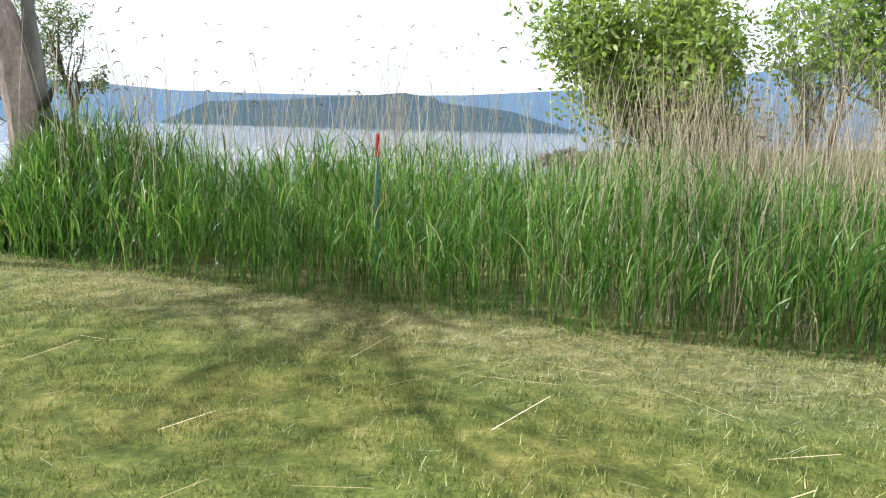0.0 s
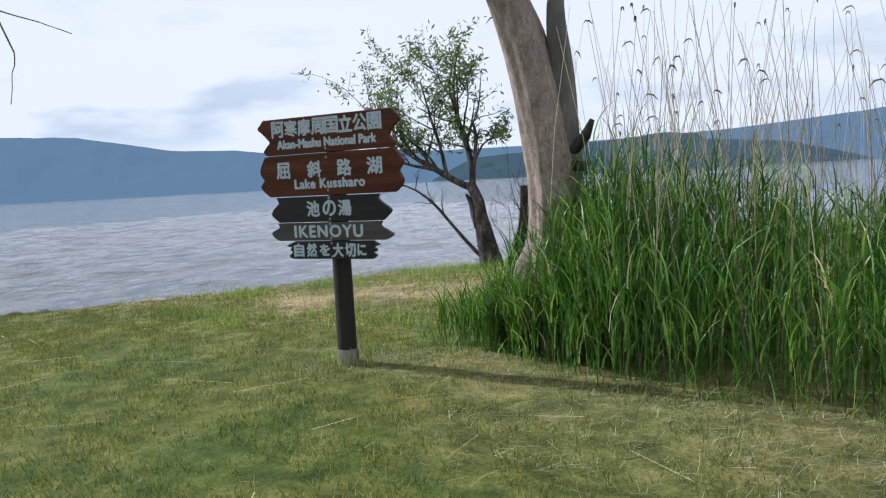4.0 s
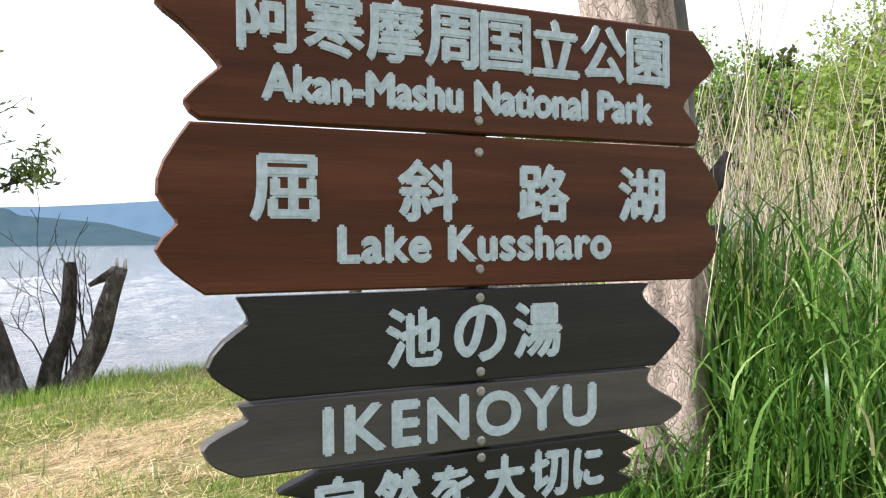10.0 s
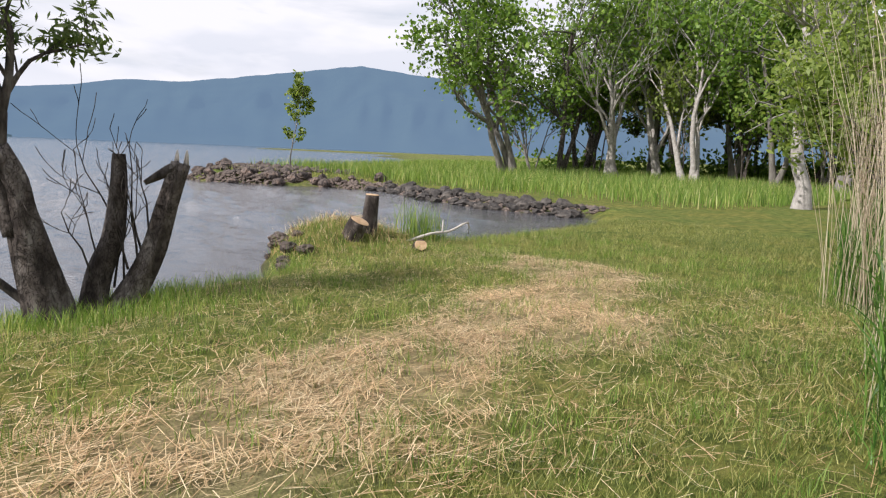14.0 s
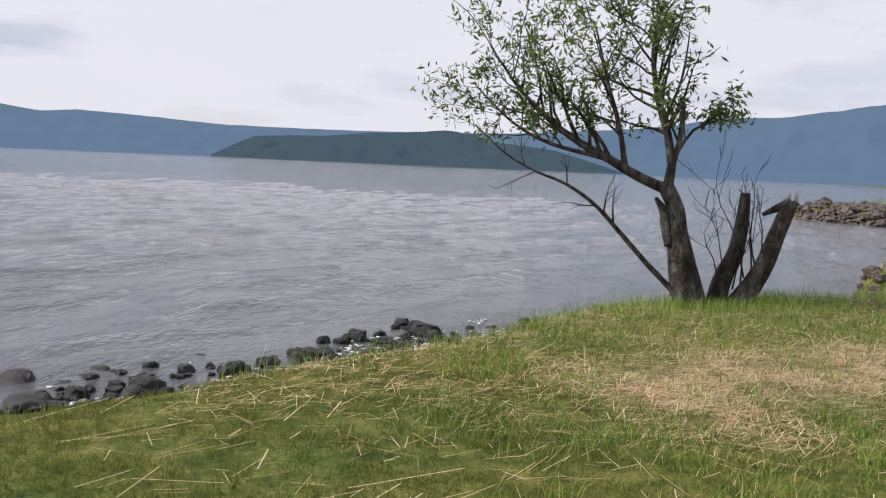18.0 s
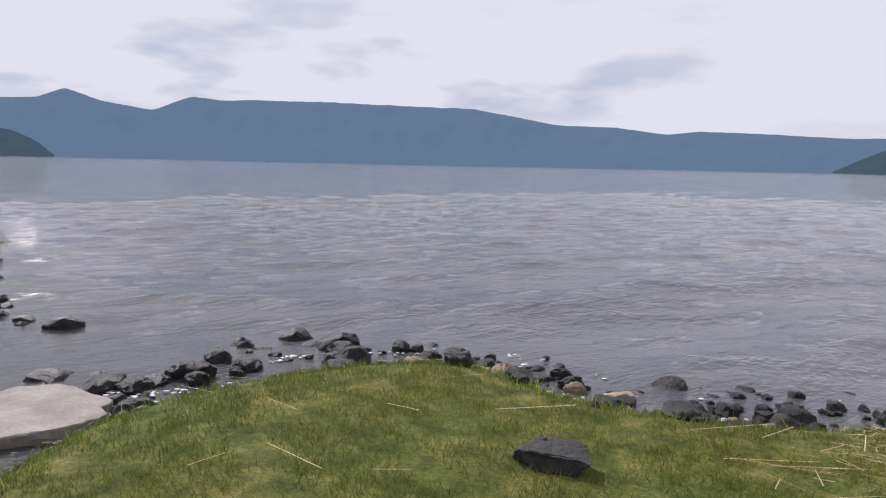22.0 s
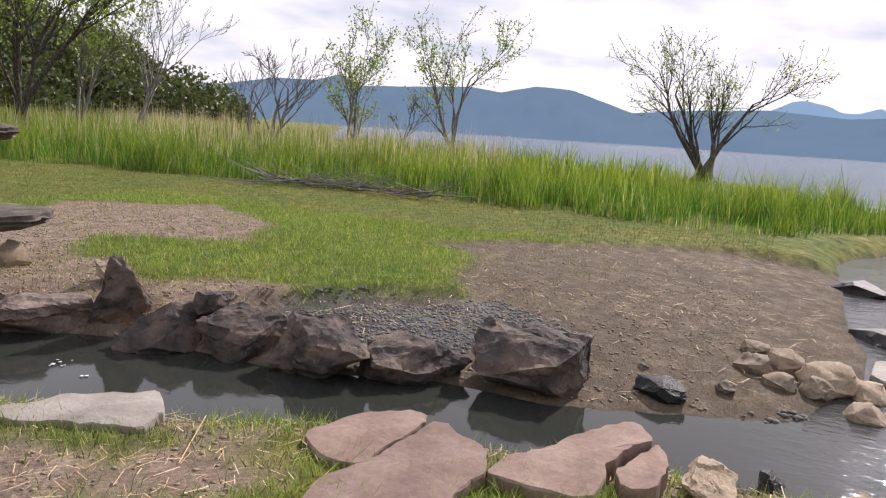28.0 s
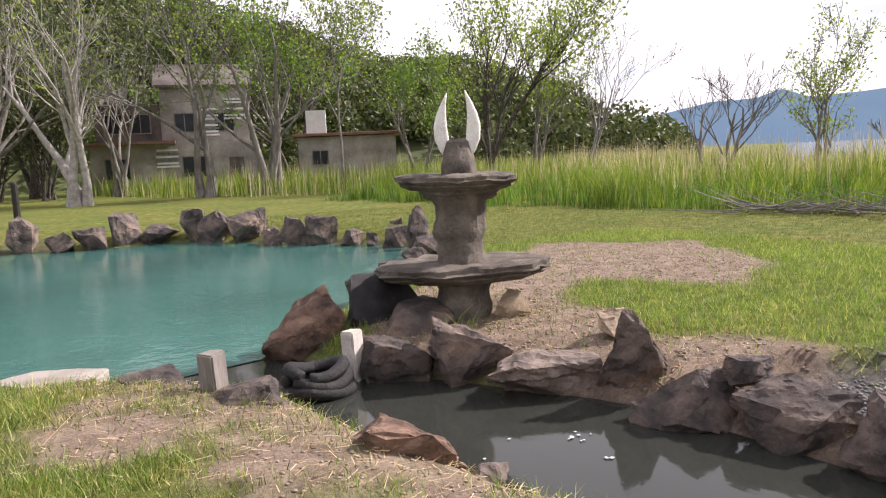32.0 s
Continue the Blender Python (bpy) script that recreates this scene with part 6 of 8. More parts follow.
def limb(points, r0, r1, n, reach, seed, leaves=True):
    """A limb along given bends with leafy side shoots."""
    limbs, tips = [], []
    P = curve_through([np.array(p) for p in points], 0.12)
    R = np.linspace(r0, r1, len(P))
    limbs.append((P, R, 0))
    r = np.random.RandomState(seed)
    for k in range(n):
        i = int(len(P) * (0.25 + 0.72 * (k + r.rand()) / n))
        i = min(i, len(P) - 2)
        ax = P[i + 1] - P[i]
        ax = ax / np.linalg.norm(ax)
        sd = r.normal(0, 1, 3) + np.array([0, 0, 0.6])
        sd = sd - ax * sd.dot(ax)
        sd /= np.linalg.norm(sd)
        w = ax * r.uniform(0.4, 1.0) + sd * r.uniform(0.5, 1.0)
        grow(r, P[i], w, reach * r.uniform(0.5, 1.2), R[i] * 0.55, 1, TW, limbs, tips)
    limb_thing_part("limb", [tube(P, np.maximum(R, 0.003), 8 if d == 0 else 5 if d == 1 else 3, False, 0.15, 4) for P, R, d in limbs], M_BARK_DARK, willow)
    if leaves:
        leafy_tips.extend(tips)


limb([wl_(-0.26, 1.38), wl_(-0.55, 1.50), wl_(-0.85, 1.68), wl_(-1.2, 1.88), wl_(-1.5, 2.10), wl_(-1.85, 2.45), wl_(-2.1, 2.8)], 0.062, 0.012, 17, 1.0, 31)
limb([wl_(-0.26, 1.40), wl_(-0.24, 1.65), wl_(-0.30, 2.0), wl_(-0.42, 2.4), wl_(-0.5, 2.9), wl_(-0.45, 3.4)], 0.055, 0.010, 19, 1.0, 32)
limb([wl_(-0.25, 1.55), wl_(-0.18, 1.9), wl_(-0.16, 2.25), wl_(-0.20, 2.42)], 0.035, 0.018, 2, 0.4, 33)
limb([wl_(-0.24, 1.7), wl_(-0.05, 2.05), wl_(0.15, 2.15), wl_(0.32, 2.22)], 0.022, 0.006, 5, 0.35, 34)
limb([wl_(-0.7, 1.6), wl_(-0.8, 2.1), wl_(-0.95, 2.6), wl_(-1.1, 3.2)], 0.035, 0.008, 13, 0.95, 35)
limb([wl_(-0.9, 1.7), wl_(-1.5, 1.85), wl_(-1.95, 2.1), wl_(-2.4, 2.55)], 0.03, 0.006, 10, 0.6, 36)
limb([wl_(-0.12, 0.22), wl_(-0.38, 0.48), wl_(-0.68, 0.82), wl_(-0.98, 1.15), wl_(-1.3, 1.38), wl_(-1.65, 1.52), wl_(-2.0, 1.72), wl_(-2.35, 2.05)], 0.034, 0.006, 8, 0.42, 37, False)
part("crown", leaf_cloud(leafy_tips, 14, 0.095, rg, 0.06, 0.28), M_LEAF_WILLOW, willow)

for nm, pts, rad, seed in (("dead_snag", [(-0.02, -0.2), (0.0, 0.1), (0.06, 0.4), (0.15, 0.65), (0.19, 1.0), (0.20, 1.36)], [0.115, 0.10, 0.09, 0.078, 0.066, 0.045], 41),
                           ("dead_snag", [(0.06, -0.2), (0.11, 0.05), (0.26, 0.33), (0.37, 0.6), (0.46, 0.95), (0.56, 1.30)], [0.12, 0.105, 0.095, 0.085, 0.078, 0.07], 42)):
    o = empty_thing(nm, (WX + 0.42 + 0.05 * (seed - 41), WY + 0.10 - 0.12 * (seed - 41), -0.2), "bare dark dead trunk leaning beside the willow", "tree trunk", "dead trunks")
    o.scale = WSIZE
    V, F = ragged_tube([wl_(u, z) for u, z in pts], rad, 24, seed, 0.26)
    part("trunk", quads_to_mesh("trunk", V, F), M_BARK_WILLOW, o, smooth=True)
    if seed == 42:
        V, F = tube([wl_(0.56, 1.28), wl_(0.48, 1.24), wl_(0.40, 1.19), wl_(0.30, 1.13)], [0.055, 0.05, 0.04, 0.02], 10, True, 0.3, 3)
        part("broken_stub", quads_to_mesh("broken_stub", V, F), M_BARK_DARK, o, smooth=True)
        for du in (0.53, 0.60):
            V, F = tube([wl_(du, 1.28), wl_(du + 0.005, 1.36), wl_(du + 0.008, 1.41)], [0.022, 0.016, 0.004], 7, True, 0.2, 5)
            part("splinter", quads_to_mesh("splinter", V, F), M_DRIFT, o, "white splintered wood", smooth=True)
    r = np.random.RandomState(seed)
    tw, tp = [], []
    sp = dict(levels=2, kids=[4, 2], crook=0.12, rise=0.05, taper=0.3, fan=(20, 45), shrink=(0.35, 0.6), stem=1, joints=5)
    sp["from"] = 0.3
    for k in range(4):
        grow(r, wl_(0.05 + 0.1 * k, 0.1 + 0.15 * k), (r.uniform(-0.35, 0.35), r.uniform(-0.2, 0.2), 1), r.uniform(0.6, 1.1), 0.011, 0, sp, tw, tp)
    tagged(limb_thing_part("brushwood", [tube(P, np.maximum(R, 0.003), 4, False, 0.1, 4) for P, R, d in tw], M_BARK_DARK, o), kind="stuff")


# ---- cut stumps ----
def stump(name, at, tip, r0, r1, label, seed):
    o = empty_thing(name, at, label, "stump", "cut stumps")
    V, F = ragged_tube([(0, 0, -0.25), tuple(0.5 * t for t in tip), tip], [r0 * 1.2, r0, r1], 20, seed, 0.12)
    part("wood", quads_to_mesh("wood", V, F), M_BARK_WILLOW, o, smooth=True)
    d = Vector(tip).normalized()
    c = part("cut_face", turned([(r1 * 0.5, -0.004), (r1 * 0.99, 0.0), (r1 * 0.96, 0.008), (r1 * 0.3, 0.010)], 20, seed, 0.03), M_CUT, o, "fresh pale sawn face")
    c.matrix_local = Matrix.Translation(Vector(tip) + d * 0.004) @ d.to_track_quat("Z", "Y").to_matrix().to_4x4()
    return o


stump("cut_stump", (3.42, 8.75, 0.10), (0.03, -0.05, 0.66), 0.12, 0.10, "dark sawn stump with a pale cut top", 61)
stump("cut_stump", (2.97, 8.68, -0.03), (0.10, -0.20, 0.44), 0.155, 0.14, "leaning sawn stump showing its cut face", 62)
stump("cut_log", (3.80, 8.10, -0.06), (-0.12, -0.26, 0.17), 0.10, 0.09, "short sawn log end in the grass", 63)
branch = empty_thing("driftwood_branch", (4.55, 8.35, 0.06), "bleached white forked driftwood branch", "branch")
limb_thing_part("wood", [tube(curve_through([(-0.55, 0.2, 0.0), (-0.2, 0.05, 0.12), (0.15, 0, 0.15), (0.5, -0.05, 0.28), (0.52, -0.05, 0.1)], 0.1), np.linspace(0.025, 0.014, len(curve_through([(-0.55, 0.2, 0.0), (-0.2, 0.05, 0.12), (0.15, 0, 0.15), (0.5, -0.05, 0.28), (0.52, -0.05, 0.1)], 0.1))), 7, True, 0.2, 2), tube([(0.0, 0, 0.14), (0.1, 0.1, 0.25), (0.12, 0.12, 0.32)], [0.015, 0.012, 0.006], 6, True)], M_DRIFT, branch)

# ---- marker pole in the reeds ----
mark = empty_thing("marker_pole", (4.85, -1.75, 0), "thin teal marker pole with a red top in the reeds", "pole")
part("shaft", turned([(0.016, -0.2), (0.016, 1.25), (0.015, 1.27)], 12), M_TEAL_POLE, mark, angle=40)
part("cap", turned([(0.018, 1.255), (0.021, 1.27), (0.021, 1.44), (0.012, 1.47)], 12), M_RED_CAP, mark, "red painted top", angle=40)

# ---- stones along the lake ----
def stones(rows, seed, material, label, group, flat=0.62, sink=0.35, cuts=84, sub=3, z=None):
    """rows of x, y, width."""
    r = random.Random(seed)
    for k, (x, y, w) in enumerate(rows):
        dz = w * flat * r.uniform(0.8, 1.15)
        base = float(land_at(np.array([x]), np.array([y]))[0][0])
        base = max(base, WATER - 0.06) if z is None else z
        rock("shore_rock", x, y, base + dz * (0.5 - sink), (w * r.uniform(0.9, 1.1), w * r.uniform(0.65, 0.95), dz), seed * 100 + k, material, label, group, r.uniform(0, 360), r.uniform(-8, 8), cuts, sub, "rock", 0.06)


stones([(-13.26, 0.02, 0.42), (-13.76, -0.2, 0.26), (-11.12, 1.6, 0.36), (-10.5, 1.72, 0.52), (-10.75, 1.55, 0.3), (-11.2, 1.05, 0.38), (-11.15, 0.75, 0.24), (-10.9, 1.1, 0.24), (-10.2, 2.25, 0.24), (-10.0, 2.5, 0.2),
        (-11.13, -0.75, 0.42), (-10.6, -0.5, 0.46), (-10.5, -0.15, 0.36), (-10.95, -0.45, 0.26), (-9.3, 2.3, 0.25), (-8.67, 2.3, 0.36), (-8.75, 2.6, 0.22), (-8.68, 2.85, 0.2), (-7.65, 3.0, 0.36), (-7.25, 2.45, 0.36), (-7.55, 3.2, 0.22)], 1, M_ROCK_WET, "dark wet lava rock at the waterline", "dark shore rocks")
stones([(-6.66, 2.75, 0.36), (-7.2, 3.4, 0.24), (-7.3, 3.05, 0.2), (-6.6, 4.05, 0.14), (-6.26, 4.3, 0.1), (-7.14, 3.9, 0.12), (-5.95, 3.28, 0.32), (-5.7, 3.35, 0.22), (-4.1, 5.3, 0.24), (-4.3, 5.2, 0.2), (-4.85, 4.6, 0.2), (-8.5, 2.4, 0.22), (-8.3, 2.5, 0.18), (-8.7, 2.75, 0.16), (-5.1, 4.3, 0.28), (-3.9, 5.75, 0.2), (-3.5, 6.2, 0.22)], 2, M_ROCK_WET, "small dark wet stone in the shallows", "dark shore rocks")
stones([(-7.80, 2.45, 0.30), (-9.1, 2.05, 0.34), (-4.55, 4.55, 0.3)], 3, M_ROCK_TAN, "tan rounded stone at the water's edge", "tan shore stones")
stones([(-7.46, 2.25, 0.26), (-7.85, 2.05, 0.22), (-8.05, 2.12, 0.24), (-7.6, 2.1, 0.2), (-8.3, 1.98, 0.2), (-7.2, 2.2, 0.22), (-8.2, 2.3, 0.2), (-7.95, 2.3, 0.16), (-7.0, 2.35, 0.18), (-10.1, -0.48, 0.3), (-10.25, -0.3, 0.24), (-9.95, -1.0, 0.26), (-9.7, -1.2, 0.24), (-9.85, -0.75, 0.22), (-9.6, -1.4, 0.18), (-9.7, -0.9, 0.2)], 4, M_ROCK_DRY, "grey-brown stone heaped along the bank", "bank stones")
stones([(-20.8, 0.43, 0.62), (-18.36, -0.71, 0.5), (-14.23, -0.34, 0.22), (-13.55, -0.31, 0.2), (-16.6, -0.69, 0.32), (-17.3, -0.35, 0.26), (-15.3, -0.1, 0.28), (-12.3, -1.1, 0.26), (-17.0, 0.25, 0.3), (-14.8, -0.15, 0.24), (-19.05, 0.7, 0.34)], 5, M_ROCK_WET, "dark boulder off the sandy bank", "dark boulders")
stones([(-16.4, -1.8, 0.85), (-16.0, -1.2, 0.8), (-13.35, -1.7, 0.85), (-22.5, 1.3, 1.2)], 10, M_ROCK_WET, "flat dark slab of rock in the shallows", "dark boulders", 0.34, 0.25, cuts=18)
stones([(-15.5, -0.67, 0.75), (-20.1, -0.47, 0.6)], 11, M_ROCK_TAN, "flat tan slab of rock in the shallows", "tan boulders", 0.30, 0.25, cuts=18)
stones([(-26.2, 0.9, 0.8), (-28, 0.4, 0.7), (-30.5, -0.1, 0.8), (-33.5, -0.7, 0.7), (-24.6, 0.9, 0.9), (-23.2, 0.3, 0.5), (-36, -1.2, 0.8)], 6, M_ROCK_WET, "dark boulder along the reed spit", "dark boulders", sub=2)
stones([(-11.25, -2.42, 0.50), (-11.5, -2.72, 0.34), (-11.65, -2.95, 0.26), (-11.3, -2.12, 0.42), (-10.72, -2.2, 0.34), (-10.95, -2.75, 0.28), (-11.0, -2.5, 0.3), (-10.85, -2.0, 0.26), (-11.15, -2.95, 0.3)], 7, M_ROCK_TAN, "tan angular stone in a heap at the stream mouth", "stream mouth stones", 0.7)
stones([(-10.2, -3.5, 0.36)], 8, M_ROCK_WET, "dark round stone on the sand", "sand stones", 0.6)
stones([(-9.6, -3.3, 0.16), (-10.55, -3.1, 0.2), (-9.3, -2.1, 0.15), (-10.6, -3.7, 0.12)], 9, M_ROCK_DRY, "small stone on the sandy bank", "sand stones", 0.5)
slab("flat_rock", [(-10.46, -1.56), (-10.68, -1.44), (-10.80, -1.05), (-10.68, -0.79), (-10.06, -0.65), (-9.75, -0.85), (-9.70, -1.18), (-9.8, -1.53), (-10.09, -1.56)], -0.225, 0.17, M_SLAB_PALE, "large pale flat rock lying in the shallows", 31, category="rock")
slab("flat_rock", [(-11.87, -2.07), (-12.31, -1.99), (-12.5, -1.68), (-12.14, -1.6), (-11.76, -1.7), (-11.67, -1.97)], -0.26, 0.14, M_SLAB_PALE, "pale wet flat rock at the stream mouth", 32, category="rock")
rock("lawn_boulder", -6.90, 0.40, 0.0, (0.44, 0.30, 0.20), 79, M_ROCK_WET, "dark low boulder lying on the lawn", "", 25, 4, 24, 4, "rock", 0.05, 0.84, 0.55)

# pebbles
def pebbles(name, box, n, keep, size, material, label, seed, level=None, squash=1.0):
    X, Y, r = scatter(n, box, seed)
    q = land_at(X, Y)
    k = r.rand(n) < keep(X, Y, *q)
    X, Y, z = X[k], Y[k], q[0][k] if level is None else np.full(k.sum(), level)
    oct_v = np.array([(1, 0, 0), (-1, 0, 0), (0, 1, 0), (0, -1, 0), (0, 0, 1), (0, 0, -1)], float)
    oct_f = np.array([(0, 2, 4), (2, 1, 4), (1, 3, 4), (3, 0, 4), (2, 0, 5), (1, 2, 5), (3, 1, 5), (0, 3, 5)])
    m = len(X)
    s = r.uniform(size[0], size[1], m)
    V = oct_v[None] * (s[:, None, None] * np.stack([np.ones(m), r.uniform(0.6, 1, m), r.uniform(0.35, 0.6, m) * squash], -1)[:, None]) * r.uniform(0.75, 1.2, (m, 6, 1))
    a = r.rand(m) * 6.283
    c, sn = np.cos(a)[:, None], np.sin(a)[:, None]
    V = np.stack([V[..., 0] * c - V[..., 1] * sn + X[:, None], V[..., 0] * sn + V[..., 1] * c + Y[:, None], V[..., 2] + z[:, None] + 0.003], -1)
    F = (np.arange(m)[:, None, None] * 6 + oct_f[None]).reshape(-1, 3)
    return mesh_thing(name, fast_mesh(name, V.reshape(-1, 3), F), material, label, "pebbles", "stuff")


pebbles("gravel_chips", (-12, -9, -7.4, -4.2), 9000, lambda X, Y, z, d, st, so, sa, gr, bed: gr, (0.008, 0.03), M_PEBBLE, "grey stone chips on the bank", 81)
pebbles("soil_grit", (-14.5, -7.5, -13.5, -3), 15000, lambda X, Y, z, d, st, so, sa, gr, bed: 0.7 * np.maximum(so, 0.6 * sa) * (d > 0.1), (0.007, 0.028), M_ROCK_TAN, "pale grit on the bare soil", 82)
pebbles("near_bank_grit", (-9.2, -5, -11, -1.5), 6000, lambda X, Y, z, d, st, so, *q: so * (d > 0.05), (0.006, 0.02), M_ROCK_TAN, "pale grit between the flagstones", 83)
pebbles("shore_pebbles", (-10.5, -3, -3, 7), 16000, lambda X, Y, z, d, *q: ((d > -0.35) & (d < 0.16)) * 0.9, (0.012, 0.05), M_PEBBLE, "grey pebbles along the waterline", 84)
pebbles("spit_grit", (10.5, 19, 11, 45), 30000, lambda X, Y, z, d, *q: ((d > -0.5) & (d < 0.8)) * smoothstep(12.5, 14.0, Y), (0.04, 0.16), M_ROCK_DRY, "dark rubble stones along the spit", 85)
pebbles("spit_rubble", (11, 25, 30, 45), 2600, lambda X, Y, z, d, *q: (d > 0.0) * np.exp(-((X - 15.5) ** 2 + (Y - 34.0) ** 2) / 14.0), (0.10, 0.42), M_ROCK_DRY, "heap of brown rubble on the spit", 86)

pebbles("foam_flecks", (-11.5, -3.5, -1.5, 6.5), 26000, lambda X, Y, z, d, *q: ((d > -0.9) & (d < -0.12)) * smoothstep(-0.3, 0.5, wobble(X, Y, 0.55, 91)) * smoothstep(-0.1, 0.5, wobble(X, Y, 3.0, 92)), (0.008, 0.04), M_FOAM, "white foam flecks breaking among the shore stones", 89, WATER + 0.012, 0.25)

# ---- rocks along the stream and round the pool ----
def bank_rock(x, y, w, d, h, seed, turn, material=None, label="dark red-brown lava rock set along the stream", up=None, tilt=0.0, cuts=11, sharp=0.84, flat_top=0.0, peak=0.0):
    z = WATER - 0.12 + h / 2 if up is None else up
    return rock("bank_rock", x, y, z, (w, d, h), seed, material or M_ROCK_RED, label, "stream bank rocks", turn, tilt, cuts, 5, "rock", 0.055, sharp, flat_top, peak)


bank_rock(-9.86, -4.36, 0.86, 0.60, 0.54, 201, -75, None, "large dark block of rock with a pale flat top", cuts=7, sharp=0.86, flat_top=0.42)
bank_rock(-9.57, -5.14, 0.84, 0.52, 0.42, 202, -66, None, "low layered dark rock set along the stream", flat_top=0.5)
bank_rock(-9.25, -5.75, 0.74, 0.56, 0.54, 203, -58)
bank_rock(-9.30, -6.48, 0.72, 0.54, 0.50, 204, -52)
bank_rock(-9.10, -7.08, 0.74, 0.52, 0.48, 205, -46)
bank_rock(-9.16, -7.62, 0.50, 0.40, 0.76, 206, -43, None, "upright pointed red-brown rock", tilt=4, cuts=12, peak=0.75)
bank_rock(-8.80, -8.10, 0.90, 0.56, 0.42, 207, -38, M_ROCK_DRY, "low sloping rock on the bank", flat_top=0.45)
bank_rock(-8.56, -8.73, 0.68, 0.50, 0.60, 208, -33, flat_top=0.55)
bank_rock(-8.15, -9.15, 0.66, 0.46, 0.44, 209, -29, None, "low rock with a reddish flat top", flat_top=0.5)
bank_rock(-7.83, -10.36, 0.76, 0.56, 0.74, 210, -21, M_ROCK_ORANGE, "jagged orange-brown rock at the pool's mouth", cuts=9)
bank_rock(-7.99, -10.2, 0.36, 0.28, 0.34, 211, 10)
bank_rock(-8.55, -9.5, 0.9, 0.6, 0.34, 212, -35, M_ROCK_DRY)
bank_rock(-9.40, -6.85, 0.32, 0.26, 0.20, 213, 0, M_ROCK_RED, "small dark rock behind the bank stones", 0.02)
bank_rock(-9.6, -8.2, 0.32, 0.26, 0.26, 214, 0, M_ROCK_TAN, "small tan rock on bare soil", 0.06)
bank_rock(-9.95, -4.75, 0.24, 0.2, 0.2, 215, 0, M_ROCK_DRY, "small stone beside the large block", 0.05)
bank_rock(-6.72, -8.66, 0.72, 0.52, 0.40, 216, -16, M_ROCK_RED, "dark red-brown rock on the near bank", -0.14)
bank_rock(-7.24, -7.50, 0.74, 0.52, 0.36, 217, -27, M_ROCK_ORANGE, "red-brown rock at the edge of the grass", -0.14, flat_top=0.5)
bank_rock(-6.36, -9.55, 0.50, 0.38, 0.24, 218, 10, None, "small brown rock at the pool's edge", -0.12)
bank_rock(-6.95, -7.95, 0.6, 0.34, 0.26, 219, 50, M_ROCK_DRY, "flat grey rock on the near bank")
bank_rock(-7.62, -7.15, 0.36, 0.24, 0.22, 220, 40, M_ROCK_DRY, "low grey rock by the water")
slab("white_flat_rock", [(-5.3, -10.35), (-5.6, -10.0), (-6.05, -9.95), (-6.15, -10.2), (-5.7, -10.5)], -0.08, 0.2, M_SLAB_PALE, "pale flat rock at the pool's edge", 41, category="rock")
slab("flagstone", [(-7.18, -6.23), (-7.5, -6.12), (-7.78, -5.78), (-7.62, -5.58), (-7.4, -5.50), (-7.26, -5.83), (-7.13, -6.1)], 0.0, 0.18, M_SLAB_PALE, "pale pointed flagstone over the stream", 42, "flagstones")
slab("flagstone", [(-7.74, -4.79), (-7.97, -4.76), (-8.19, -4.62), (-8.28, -4.43), (-8.15, -4.37), (-7.77, -4.41), (-7.62, -4.42), (-7.60, -4.60)], 0.02, 0.16, M_SLAB_RED, "reddish flagstone at the water's edge", 43, "flagstones")
slab("flagstone", [(-7.72, -4.36), (-8.06, -4.33), (-8.2, -4.28), (-8.06, -4.14), (-8.01, -3.99), (-7.8, -3.91), (-7.56, -3.93), (-7.37, -3.92), (-7.22, -4.12), (-7.2, -4.43), (-7.45, -4.42)], 0.045, 0.14, M_SLAB_RED, "large dark red flagstone in the grass", 44, "flagstones")
slab("flagstone", [(-7.82, -3.89), (-7.99, -3.87), (-8.31, -3.68), (-8.54, -3.56), (-8.69, -3.42), (-8.56, -3.34), (-8.17, -3.46), (-7.95, -3.42), (-7.81, -3.48), (-7.78, -3.7)], 0.05, 0.2, M_SLAB_RED, "pale pink flagstone beside the stream", 45, "flagstones", (-0.03, 0.0))
slab("flagstone", [(-8.13, -3.39), (-8.54, -3.29), (-8.36, -3.20), (-8.03, -3.22), (-7.97, -3.33)], 0.05, 0.2, M_SLAB_RED, "broken-off corner of the pink flagstone", 46, "flagstones", (0.0, 0.12))
bank_rock(-8.36, -3.02, 0.36, 0.24, 0.24, 221, 4, M_ROCK_TAN, "tan rock at the end of the flagstones", -0.04)
bank_rock(-8.72, -2.3, 0.30, 0.2, 0.16, 222, 60, M_ROCK_TAN, "tan flat stone on the bank", -0.16)
bank_rock(-8.85, -1.75, 0.28, 0.2, 0.16, 223, 20, M_ROCK_DRY, "grey stone on the bank", -0.17)
bank_rock(-9.15, -2.75, 0.16, 0.14, 0.14, 224, 0, M_ROCK_WET, "small wet stone in the stream", -0.28)
pebbles("bank_cobbles", (-9.6, -7.6, -3.6, -0.6), 1500, lambda X, Y, z, d, *q: np.exp(-(d - 0.05) ** 2 / 0.03) * smoothstep(-0.5, 0.4, wobble(X, Y, 1.3, 94)), (0.015, 0.085), M_ROCK_DRY, "mixed cobbles on the bank", 87)
pebbles("stream_foam", (-8.5, -7.4, -7.9, -6.2), 900, lambda X, Y, z, d, *q: (d < -0.2) * smoothstep(0.45, 0.8, wobble(X, Y, 1.6, 95)), (0.006, 0.022), M_FOAM, "small white foam bubbles drifting on the stream", 90, WATER + 0.004, 0.2)
